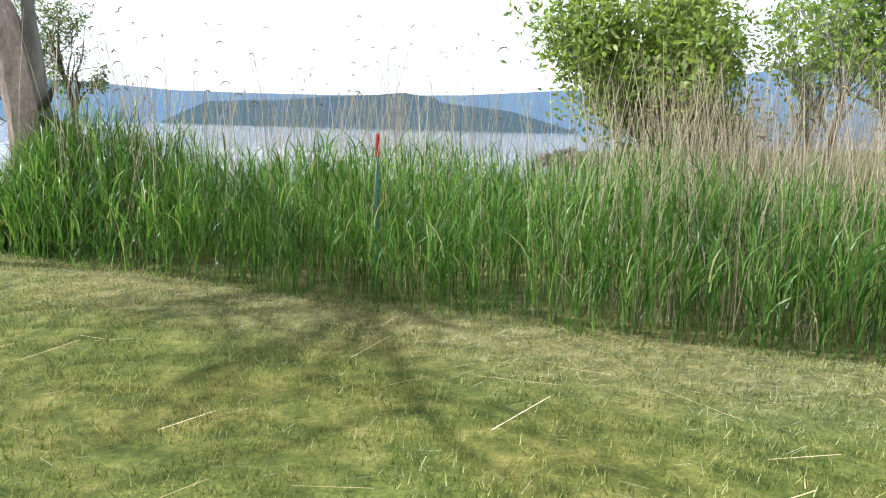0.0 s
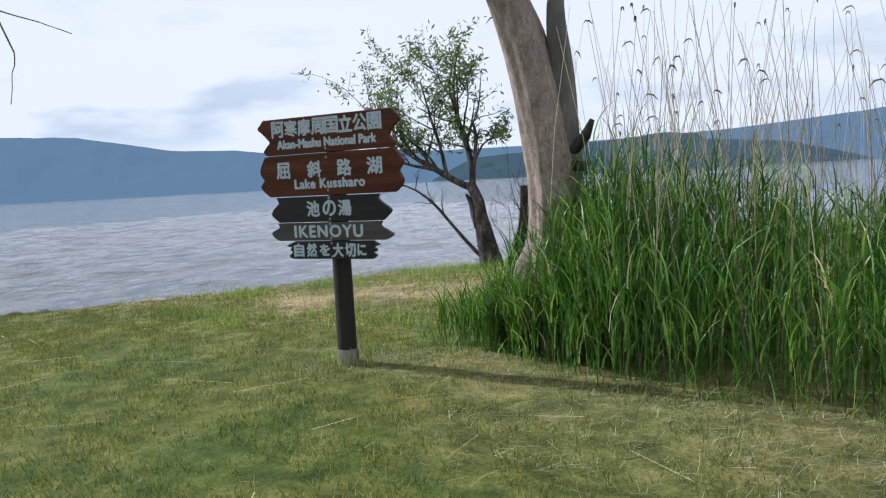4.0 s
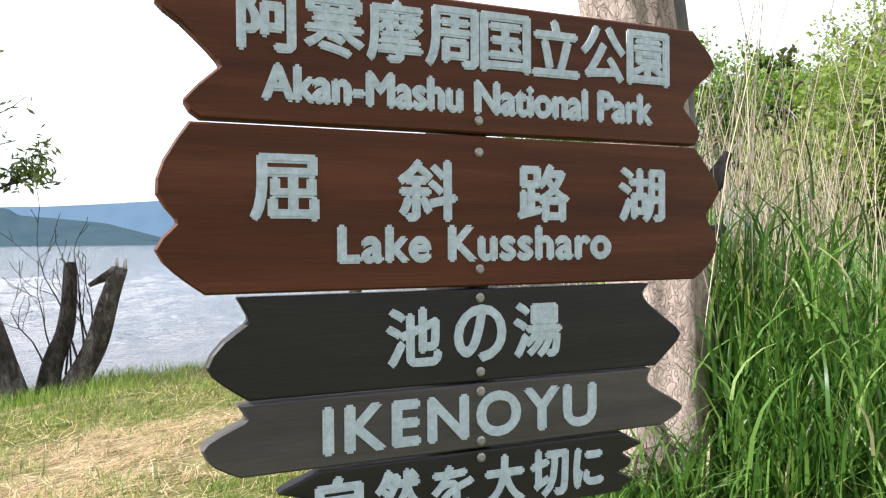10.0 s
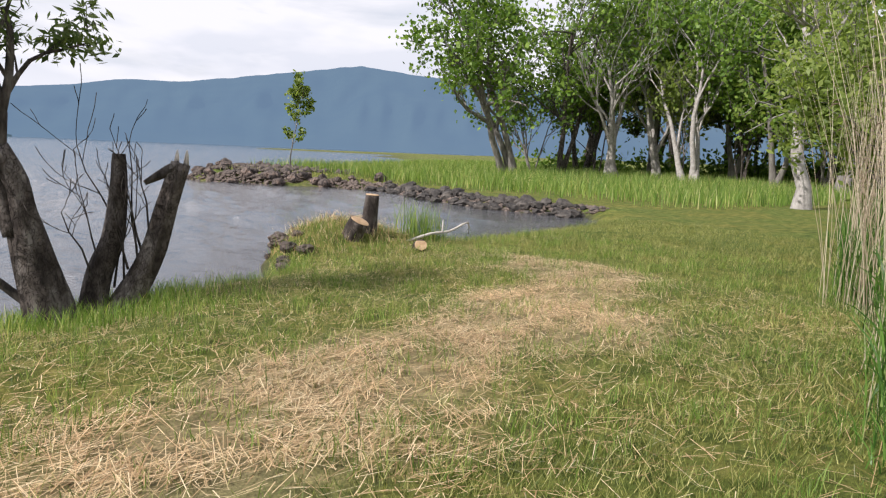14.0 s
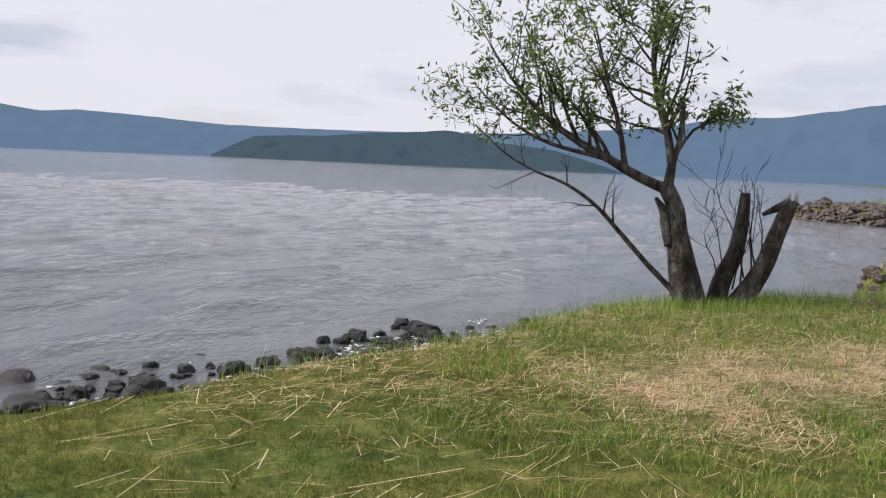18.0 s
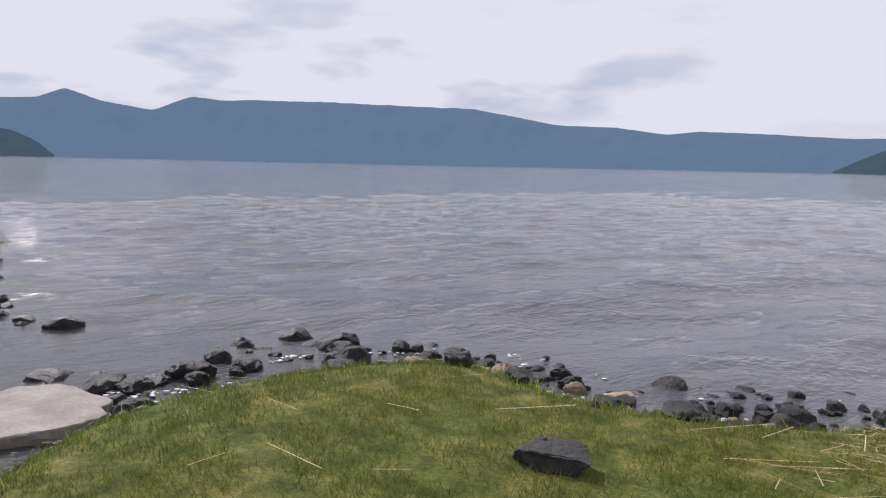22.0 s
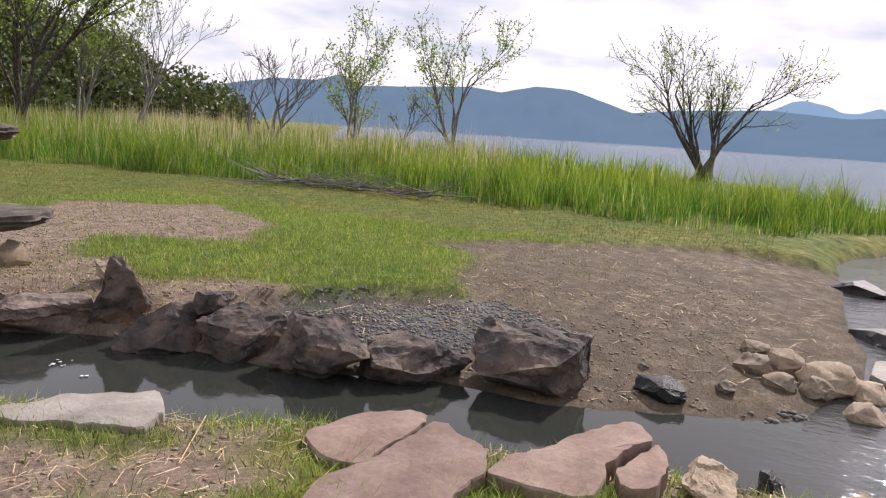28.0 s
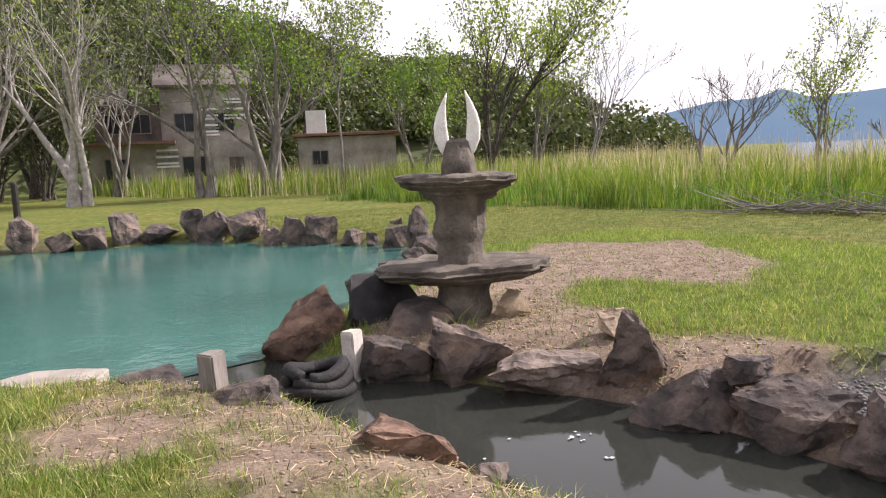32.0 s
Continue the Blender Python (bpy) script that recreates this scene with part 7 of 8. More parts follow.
# ring of rocks on the far side of the pool
for k, (x, y, w, h) in enumerate([(-5.2, -22.9, 0.7, 0.6), (-6.3, -22.9, 0.8, 0.95), (-6.95, -22.5, 0.8, 0.55), (-7.6, -22.4, 0.85, 0.6), (-8.3, -22.5, 0.8, 0.9), (-9.1, -22.6, 1.1, 0.55), (-9.75, -22.0, 0.9, 0.9), (-10.1, -21.3, 0.85, 0.85), (-10.6, -20.6, 0.9, 0.9), (-10.85, -19.7, 0.7, 0.5),
                                   (-11.15, -19.2, 0.75, 0.7), (-11.55, -18.6, 0.7, 0.75), (-11.95, -18.0, 0.6, 0.45), (-12.15, -17.5, 0.4, 0.4), (-12.35, -16.9, 0.6, 0.55), (-12.55, -16.3, 0.45, 0.95), (-12.35, -15.6, 0.55, 0.5), (-11.9, -14.9, 0.6, 0.55), (-11.0, -13.6, 0.6, 0.5), (-10.1, -12.7, 0.6, 0.5), (-9.3, -12.0, 0.6, 0.5), (-13.2, -18.4, 0.5, 0.55)]):
    rock("pool_rock", x, y, WATER - 0.1 + h / 2, (w, w * 0.7, h), 300 + k, M_ROCK_RED, "rough brown rock in the ring round the pool", "pool ring rocks", k * 47, 0, 14, 3, "rock", 0.06, 0.82)

# ---- the stone monument with horns ----
def stone_disc(name, rx, ry, z0, z1, parent, seed, at=(0, 0), material=None, tilt=0.0):
    """A ragged split slab: layered edges, undercut below."""
    bm = bmesh.new()
    sides = 72
    rings = []
    for k, (s, u) in enumerate(((0.5, -0.10), (0.78, 0.12), (0.93, 0.34), (0.90, 0.42), (1.0, 0.62), (0.97, 0.70), (0.985, 0.9), (0.93, 1.0), (0.7, 1.03), (0.35, 1.02))):
        ring = []
        for i in range(sides):
            a = i * 2 * math.pi / sides
            c, s_ = math.cos(a), math.sin(a)
            w = 1 + 0.16 * noise.noise(Vector((c * 1.3, s_ * 1.3, seed))) + 0.09 * noise.noise(Vector((c * 4, s_ * 4, seed + k * 0.25))) + 0.05 * noise.noise(Vector((c * 12, s_ * 12, seed + k * 0.6)))
            x, y = rx * s * w * c, ry * s * w * s_
            z = z0 + (z1 - z0) * u + tilt * x + 0.022 * noise.noise(Vector((x * 5, y * 5, seed))) + 0.012 * noise.noise(Vector((x * 15, y * 15, k)))
            ring.append(bm.verts.new((at[0] + x, at[1] + y, z)))
        rings.append(ring)
    for a, b in zip(rings, rings[1:]):
        for i in range(sides):
            bm.faces.new((a[i], a[(i + 1) % sides], b[(i + 1) % sides], b[i]))
    bm.faces.new(rings[0][::-1])
    bm.faces.new(rings[-1])
    bmesh.ops.recalc_face_normals(bm, faces=bm.faces)
    return part(name, bm, material or M_MONU, parent, angle=25)


def rough_column(name, rings, parent, seed):
    """A column of rough stone from radii and heights."""
    bm = bmesh.new()
    P = np.array(rings, float)
    z = np.arange(P[0, 1], P[-1, 1], 0.03)
    R = np.interp(z, P[:, 1], P[:, 0])
    loops = []
    for zz, rr in zip(z, R):
        loop = []
        for i in range(40):
            a = i * math.pi / 20
            k = 1 + 0.16 * noise.noise(Vector((math.cos(a) * 1.6, math.sin(a) * 1.6, zz * 4 + seed))) + 0.08 * noise.noise(Vector((math.cos(a) * 5, math.sin(a) * 5, zz * 12 + seed)))
            loop.append(bm.verts.new((rr * k * math.cos(a), rr * k * math.sin(a), zz)))
        loops.append(loop)
    for a, b in zip(loops, loops[1:]):
        for i in range(40):
            bm.faces.new((a[i], a[(i + 1) % 40], b[(i + 1) % 40], b[i]))
    bm.faces.new(loops[0][::-1])
    bm.faces.new(loops[-1])
    return part(name, bm, M_MONU, parent, angle=30)


MX, MY = -9.17, -9.71
monument = empty_thing("stone_monument", (MX, MY, 0), "weathered stone monument of stacked slabs topped by two white horns", "monument", "", -40)
rough_column("pedestal", [(0.30, -0.15), (0.27, 0.05), (0.24, 0.2), (0.29, 0.36)], monument, 5)
stone_disc("lower_slab", 0.84, 0.56, 0.30, 0.47, monument, 3, tilt=-0.03)
rough_column("column", [(0.25, 0.45), (0.22, 0.55), (0.205, 0.66), (0.235, 0.74), (0.22, 0.88), (0.24, 1.0), (0.30, 1.09)], monument, 6)
stone_disc("collar_slab", 0.37, 0.33, 1.03, 1.16, monument, 7)
stone_disc("upper_slab", 0.54, 0.44, 1.12, 1.27, monument, 9, tilt=0.02)
rough_column("head_stone", [(0.17, 1.23), (0.165, 1.32), (0.15, 1.42), (0.125, 1.50), (0.10, 1.57), (0.05, 1.60)], monument, 8)


def horn(parent, u, flip, h):
    prof = [(0.0, 0.02), (0.10, 0.045), (0.28, 0.066), (0.48, 0.062), (0.66, 0.046), (0.84, 0.024), (1.0, 0.004)]
    bm = bmesh.new()
    rings = []
    for s, w in prof:
        cx = u + flip * (-0.065 * math.sin(s * math.pi * 0.95) + 0.03 * s)
        z = 1.42 + s * h
        rings.append([bm.verts.new((cx + w * math.cos(a), 0.030 * (w / 0.085) ** 0.5 * math.sin(a), z)) for a in [k * 2 * math.pi / 12 for k in range(12)]])
    for a, b in zip(rings, rings[1:]):
        for i in range(12):
            bm.faces.new((a[i], a[(i + 1) % 12], b[(i + 1) % 12], b[i]))
    bm.faces.new(rings[0][::-1])
    bm.faces.new(rings[-1])
    bmesh.ops.recalc_face_normals(bm, faces=bm.faces)
    return part("horn", bm, M_HORN, parent, "white painted curved horn", smooth=True)


horn(monument, 0.10, -1, 0.58)
horn(monument, -0.105, 1, 0.60)
rock("monument_boulder", -8.64, -10.25, 0.06, (0.95, 0.6, 0.66), 401, M_ROCK_WET, "black smooth boulder leaning under the monument's slab", "", 30, 0, 7, 3)
rock("base_rock", -8.75, -9.75, -0.05, (1.0, 0.7, 0.36), 402, M_ROCK_RED, "brown rock at the monument's foot", "", 35, 0, 9, 3)
rock("base_rock", -9.45, -9.35, 0.06, (0.34, 0.3, 0.3), 403, M_ROCK_TAN, "tan round stone at the monument's foot", "", 0, 0, 9, 3)
patch("monument_weeds", (-9.3, -8.3, -9.9, -8.7), 600, lambda X, Y, *q: np.exp(-((X + 8.7) ** 2 + (Y + 9.2) ** 2) / 0.025), (0.1, 0.3), (0.008, 0.016), (0.2, 0.8), M_TALLGRASS, "green weeds at the monument's foot", "grass", 88, 2)


def short_post(x, y, top, w, turn, material, label):
    bm = bmesh.new()
    bmesh.ops.create_cube(bm, size=1.0)
    bmesh.ops.scale(bm, vec=(w, w * 0.8, top + 0.9), verts=bm.verts)
    bmesh.ops.bevel(bm, geom=bm.edges[:], offset=0.012, segments=2, affect="EDGES")
    for v in bm.verts:
        v.co.x += 0.008 * noise.noise(v.co * 6)
        if v.co.z > 0:
            v.co.z += 0.02 * noise.noise(v.co * 9)
    me = bpy.data.meshes.new("wooden_post")
    bm.to_mesh(me)
    bm.free()
    ob = mesh_thing("wooden_post", me, material, label, "post", "", "sluice posts")
    ob.matrix_basis = pose(x, y, (top - 0.9) / 2, 2, 1, turn)
    return ob


short_post(-6.66, -8.98, 0.20, 0.16, 40, M_POST_GREY, "short grey weathered wooden post in the pool")
short_post(-7.84, -9.3, 0.10, 0.15, 30, M_DRIFT, "short bleached wooden post beside the stream")
hose = empty_thing("coiled_hose", (-7.45, -9.15, WATER), "black coiled rubber hose lying in the water", "hose")
for k in range(3):
    P = [(0.26 * math.cos(a) * (1 - 0.1 * k), 0.2 * math.sin(a) * (1 - 0.1 * k), 0.05 + 0.07 * k + 0.03 * math.sin(a * 2 + k)) for a in np.linspace(0.5 * k, 0.5 * k + 6.0, 22)]
    V, F = tube(P, np.full(22, 0.05), 8, True, 0.1, k)
    part("coil", quads_to_mesh("coil", V, F), M_ROCK_WET, hose, smooth=True)

# ---- trees beyond the stream ----
FAN = dict(levels=3, kids=[6, 5, 3], crook=0.10, rise=0.05, taper=0.3, fan=(15, 42), shrink=(0.42, 0.78), stem=0.58, joints=5)
FAN["from"] = 0.2
def bearing(az, dist, x0=-4.9, y0=-3.1):
    a = radians(az)
    return (x0 - math.sin(a) * dist, y0 + math.cos(a) * dist)


for k, (az, dist, h, st, sp, per, nm, lb, lean) in enumerate([
        (95.9, 36, 7.4, 4, FAN, 4, "lake_willow", "spreading sparse willow at the tip of the reed spit", (0, 0)),
        (113.9, 33, 7.2, 2, FAN, 7, "lake_willow", "slim leaning willow with sparse leaves in the reeds", (0.1, 0)),
        (121.8, 33, 6.2, 2, FAN, 9, "lake_willow", "small leafy willow in the reeds", (0, 0)),
        (118.0, 33, 4.6, 1, BARE, 0, "bare_tree", "thin bare tree in the reeds", (0, 0)),
        (127.9, 33, 6.4, 2, BARE, 0, "bare_tree", "leafless twin-stemmed tree in the reeds", (0, 0)),
        (129.3, 34, 5.6, 1, BARE, 0, "bare_tree", "leafless slender tree in the reeds", (0, 0)),
        (137.5, 40, 10.0, 2, BARE, 1, "bare_tree", "half-bare tall tree at the wood's edge", (0, 0))]):
    x, y = bearing(az, dist)
    tree(nm, (x, y, 0.0), h, (0.20 if k == 0 else 0.13) if h > 5 else 0.08, sp, M_BARK_GREY if k else M_BARK_DARK, M_LEAF_LIGHT, per, 0.14, lb, 500 + k, lean, st, "trees in the reeds", 0.16, 0.5, 7, 0.40 if k == 0 else 0.19, twig=0.011)
# the wood at the foot of the hill
for k, (az, dist, h, r0, st, sp, bark, leaf, per, lb) in enumerate([
        (144.5, 38, 11.5, 0.20, 3, AIRY, M_BARK_DARK, M_LEAF_LIGHT, 7, "many-stemmed tree with fresh yellow-green leaves"),
        (141.0, 42, 9.5, 0.14, 2, AIRY, M_BARK_GREY, M_LEAF_LIGHT, 5, "slender tree with thin foliage"),
        (149.5, 46, 9.5, 0.16, 2, AIRY, M_BARK_GREY, M_LEAF_MAPLE, 9, "leafy tree beside the shed"),
        (155.2, 36, 9.5, 0.10, 1, AIRY, M_BARK_GREY, M_LEAF_LIGHT, 8, "thin young tree in front of the shed"),
        (160.3, 38, 12.5, 0.22, 4, BARE, M_BARK_GREY, M_LEAF_MAPLE, 7, "tall many-stemmed grey tree before the house"),
        (165.2, 38, 12.5, 0.24, 2, BARE, M_BARK_GREY, M_LEAF_LIGHT, 4, "tall grey tree with crossing limbs"),
        (173.0, 37, 12.5, 0.26, 3, BARE, M_BARK_PALE, M_LEAF_LIGHT, 2, "pale bare-limbed tree at the lawn's edge"),
        (178.5, 40, 13.0, 0.24, 2, BARE, M_BARK_GREY, M_LEAF_HILL, 4, "grey spreading tree at the lawn's edge"),
        (168.5, 55, 14.0, 0.24, 2, AIRY, M_BARK_DARK, M_LEAF_HILL, 12, "dark leafy tree behind the house"),
        (176.0, 52, 14.0, 0.24, 2, AIRY, M_BARK_DARK, M_LEAF_HILL, 12, "dark leafy tree at the wood's edge"),
        (159.0, 60, 14.0, 0.24, 2, AIRY, M_BARK_DARK, M_LEAF_HILL, 12, "leafy tree above the house roof"),
        (170.5, 46, 12.0, 0.16, 4, BARE, M_BARK_GREY, M_LEAF_HILL, 3, "many-stemmed grey tree beside the house"),
        (180.5, 50, 13.0, 0.18, 4, BARE, M_BARK_GREY, M_LEAF_HILL, 4, "tall brushy tree at the wood's edge"),
        (175.0, 47, 9.0, 0.10, 7, BARE, M_BARK_DARK, M_LEAF_HILL, 4, "dense dark thicket of twigs beside the house"),
        (178.0, 49, 9.5, 0.10, 7, BARE, M_BARK_DARK, M_LEAF_HILL, 4, "dense dark thicket of twigs beside the house"),
        (181.0, 47, 9.5, 0.10, 7, BARE, M_BARK_DARK, M_LEAF_HILL, 4, "dense dark thicket of twigs beside the house"),
        (163.0, 56, 15.0, 0.24, 2, AIRY, M_BARK_DARK, M_LEAF_HILL, 14, "dark leafy tree behind the house"),
        (183.0, 46, 13.0, 0.24, 2, AIRY, M_BARK_DARK, M_LEAF_HILL, 12, "leafy tree closing the lawn")]):
    x, y = bearing(az, dist)
    tree("wood_tree", (x, y, 0.0), h, r0, sp, bark, leaf, int(per * 1.8), 0.18, lb, 540 + k, (0, 0), st, "trees by the house", 0.28, 0.6, 7, 0.18, twig=0.013)


# ---- wooded hill ----
def hill(name, crest, far, depth, n, size, material, label, seed, x0=-4.9, y0=-3.1):
    """A slope covered by separate clumps of leaves."""
    rg_ = np.random.RandomState(seed)
    az, el = np.array([c[0] for c in crest], float), np.array([c[1] for c in crest], float)
    A = np.linspace(az[0], az[-1], 90)
    top = far * np.tan(np.radians(np.interp(A, az, el)))
    rows = 10
    V = []
    for k in range(rows + 1):
        u = k / rows
        dist = far - depth * (1 - u)
        a = np.radians(A)
        V.append(np.stack([x0 - np.sin(a) * dist, y0 + np.cos(a) * dist, -0.1 + np.maximum(top, 0) * u ** 0.8], -1))
    V = np.array(V)
    m = V.shape[1]
    i, j = np.meshgrid(np.arange(rows), np.arange(m - 1), indexing="ij")
    F = np.stack([i * m + j, i * m + j + 1, (i + 1) * m + j + 1, (i + 1) * m + j], -1).reshape(-1, 4)[:, ::-1]
    mesh_thing(name, fast_mesh(name, V.reshape(-1, 3), F), M_HILLSIDE, "green forest floor of the hillside", "hillside", "structure", smooth=True)
    ob = empty_thing("hill_forest", (x0, y0, 0), label, "forest")
    ob["kind"] = "stuff"
    clumps = 700
    ua, uu = rg_.rand(clumps), rg_.rand(clumps) ** 0.8
    ia, iu = ua * (m - 1.001), uu * (rows - 0.001)
    C = V[iu.astype(int), ia.astype(int)] + (V[np.minimum(iu.astype(int) + 1, rows), ia.astype(int)] - V[iu.astype(int), ia.astype(int)]) * (iu % 1)[:, None]
    C = C + rg_.normal(0, 0.6, C.shape)
    rad = rg_.uniform(1.5, 3.4, clumps)
    per = n // clumps
    d = rg_.normal(0, 1, (clumps, per, 3))
    d /= np.linalg.norm(d, axis=2, keepdims=True)
    d[..., 2] = np.abs(d[..., 2]) * 1.25 - 0.2
    Q = C[:, None] + d * (rad[:, None] * rg_.uniform(0.72, 1.08, (clumps, per)))[..., None] + np.array([0, 0, 1.2])
    Q = Q.reshape(-1, 3) - np.array([x0, y0, 0])
    t = len(Q)
    a = rg_.normal(0, 1, (t, 3))
    a /= np.linalg.norm(a, axis=1, keepdims=True)
    b = np.cross(a, rg_.normal(0, 1, (t, 3)))
    b /= np.linalg.norm(b, axis=1, keepdims=True)
    s = size * rg_.uniform(0.6, 1.3, t)[:, None]
    W = np.stack([Q - a * s, Q + b * s * 0.7, Q + a * s, Q - b * s * 0.7], 1).reshape(-1, 3)
    part("leaves", fast_mesh("leaves", W, np.arange(t * 4).reshape(t, 4)), material, ob)


hill("ground_hillside", [(131.5, -0.2), (134.0, 0.5), (135.6, 1.6), (137.0, 2.7), (139.5, 3.8), (142.4, 5.1), (146.6, 6.5), (151, 6.4), (154.2, 7.6), (160, 9.2), (167, 11.5), (175, 13.5), (188, 13.5), (205, 11)], 120, 55, 230000, 0.24, M_LEAF_HILL, "green wooded hillside above the shore", 601)


# ---- the house and the shed ----
def box_bm(x0, x1, y0, y1, z0, z1, bev=0.0):
    bm = bmesh.new()
    bmesh.ops.create_cube(bm, size=1.0)
    bmesh.ops.scale(bm, vec=(x1 - x0, y1 - y0, z1 - z0), verts=bm.verts)
    bmesh.ops.translate(bm, vec=((x0 + x1) / 2, (y0 + y1) / 2, (z0 + z1) / 2), verts=bm.verts)
    if bev:
        bmesh.ops.bevel(bm, geom=bm.edges[:], offset=bev, segments=1, affect="EDGES")
    return bm


def gable_bm(x0, x1, y0, y1, z0, z1, over=0.3, thick=0.14):
    """Two roof slopes with thickness, ridge along x."""
    bm = bmesh.new()
    ym = (y0 + y1) / 2
    for ya, yb in ((y0 - over, ym), (y1 + over, ym)):
        za = z0 - (z1 - z0) / (abs(ym - y0)) * over
        q = [(x0 - over, ya, za), (x1 + over, ya, za), (x1 + over, yb, z1), (x0 - over, yb, z1)]
        lo = [bm.verts.new(p) for p in q]
        hi = [bm.verts.new((p[0], p[1], p[2] + thick)) for p in q]
        bm.faces.new(lo)
        bm.faces.new(hi)
        for i in range(4):
            bm.faces.new((lo[i], lo[(i + 1) % 4], hi[(i + 1) % 4], hi[i]))
    bmesh.ops.recalc_face_normals(bm, faces=bm.faces)
    return bm


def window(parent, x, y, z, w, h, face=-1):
    # closed panel on the wall; the room's darkness is in its colour
    wn_ = part("window", box_bm(x - w / 2, x + w / 2, y - 0.03, y + 0.03, z, z + h), M_ROOM_DARK, parent, "window panel painted near-black as the unlit room behind")
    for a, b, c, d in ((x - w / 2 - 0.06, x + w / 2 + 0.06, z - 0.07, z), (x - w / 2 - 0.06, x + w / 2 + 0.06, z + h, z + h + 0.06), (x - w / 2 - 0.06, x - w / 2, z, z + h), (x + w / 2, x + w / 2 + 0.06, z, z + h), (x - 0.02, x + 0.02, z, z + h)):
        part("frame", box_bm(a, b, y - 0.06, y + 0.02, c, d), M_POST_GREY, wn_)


hx, hy = bearing(165.0, 50)
house = empty_thing("abandoned_house", (hx, hy, 0), "abandoned grey two-storey house with a broken roof among trees", "house", "", 165)
part("lower_wall", box_bm(-6.5, 3.2, 0, 6, -0.3, 3.0), M_WALL_HOUSE, house, "grey mortar wall")
part("upper_wall", box_bm(-2.4, 2.9, 0.9, 5.6, 3.0, 6.6), M_WALL_HOUSE, house, "pale grey upper wall")
part("side_wall", box_bm(-6.2, -2.4, 1.0, 5.4, 3.0, 5.4), M_WALL_DARK, house, "weathered wall of the lower wing")
part("roof", gable_bm(-2.4, 2.9, 0.9, 5.6, 6.6, 8.0), M_WALL_DARK, house, "weathered grey roof")
for k in range(9):
    part("rafter", box_bm(-6.4 + 0.48 * k, -6.28 + 0.48 * k, 0.8, 3.2, 5.4 + 0.06 * (k % 3), 5.55 + 0.06 * (k % 3)), M_WALL_DARK, house, "bare broken rafter")
part("broken_roof", gable_bm(-6.2, -4.6, 1.0, 5.4, 5.4, 6.5), M_WALL_DARK, house, "sagging broken roof")
part("porch_roof", box_bm(-6.9, -1.6, -1.0, 0.9, 2.95, 3.12), M_ROOF_RUST, house, "rusty red lean-to roof")
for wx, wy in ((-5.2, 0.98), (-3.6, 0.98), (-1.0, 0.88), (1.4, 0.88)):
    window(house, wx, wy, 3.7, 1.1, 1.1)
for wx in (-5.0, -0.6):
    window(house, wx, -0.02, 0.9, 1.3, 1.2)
part("door", box_bm(1.5, 2.4, -0.05, 0.03, -0.1, 2.0), M_WALL_DARK, house, "dark doorway")
for wx, z0, n_ in ((-2.2, 1.5, 6), (0.3, 3.4, 9), (2.0, 4.4, 7)):
    for k in range(n_):
        part("loose_plank", box_bm(wx - 0.6 + 0.03 * (k % 3), wx + 0.75 - 0.05 * (k % 2), (0.80 if z0 > 3 else -0.10), (0.86 if z0 > 3 else -0.04), z0 + 0.2 * k, z0 + 0.12 + 0.2 * k), M_WHITE if (k * 7) % 5 < 3 else M_POST_GREY, house, "pale loose wall plank")
sx_, sy_ = bearing(154.8, 47)
shed = empty_thing("shed", (sx_, sy_, 0), "low pale shed with a rusty red roof edge behind the reeds", "shed", "", 155)
part("wall", box_bm(-2.9, 3.0, 0, 3.0, -0.3, 2.95), M_WALL_HOUSE, shed)
part("roof", box_bm(-3.2, 3.4, -0.35, 3.3, 2.98, 3.16, 0.02), M_ROOF_RUST, shed, "flat rusty red roof")
window(shed, -1.6, -0.02, 1.3, 0.9, 0.8)
part("vent_box", box_bm(-2.4, -1.2, 1.0, 2.0, 3.16, 4.6), M_WHITE, shed, "white box on the roof")
fence = empty_thing("dark_post", bearing(176.5, 24) + (0,), "thin dark wooden post on the lawn", "post")
part("shaft", turned([(0.09, -0.2), (0.08, 1.2), (0.06, 1.25)], 10, 3, 0.05), M_POST_WOOD, fence)

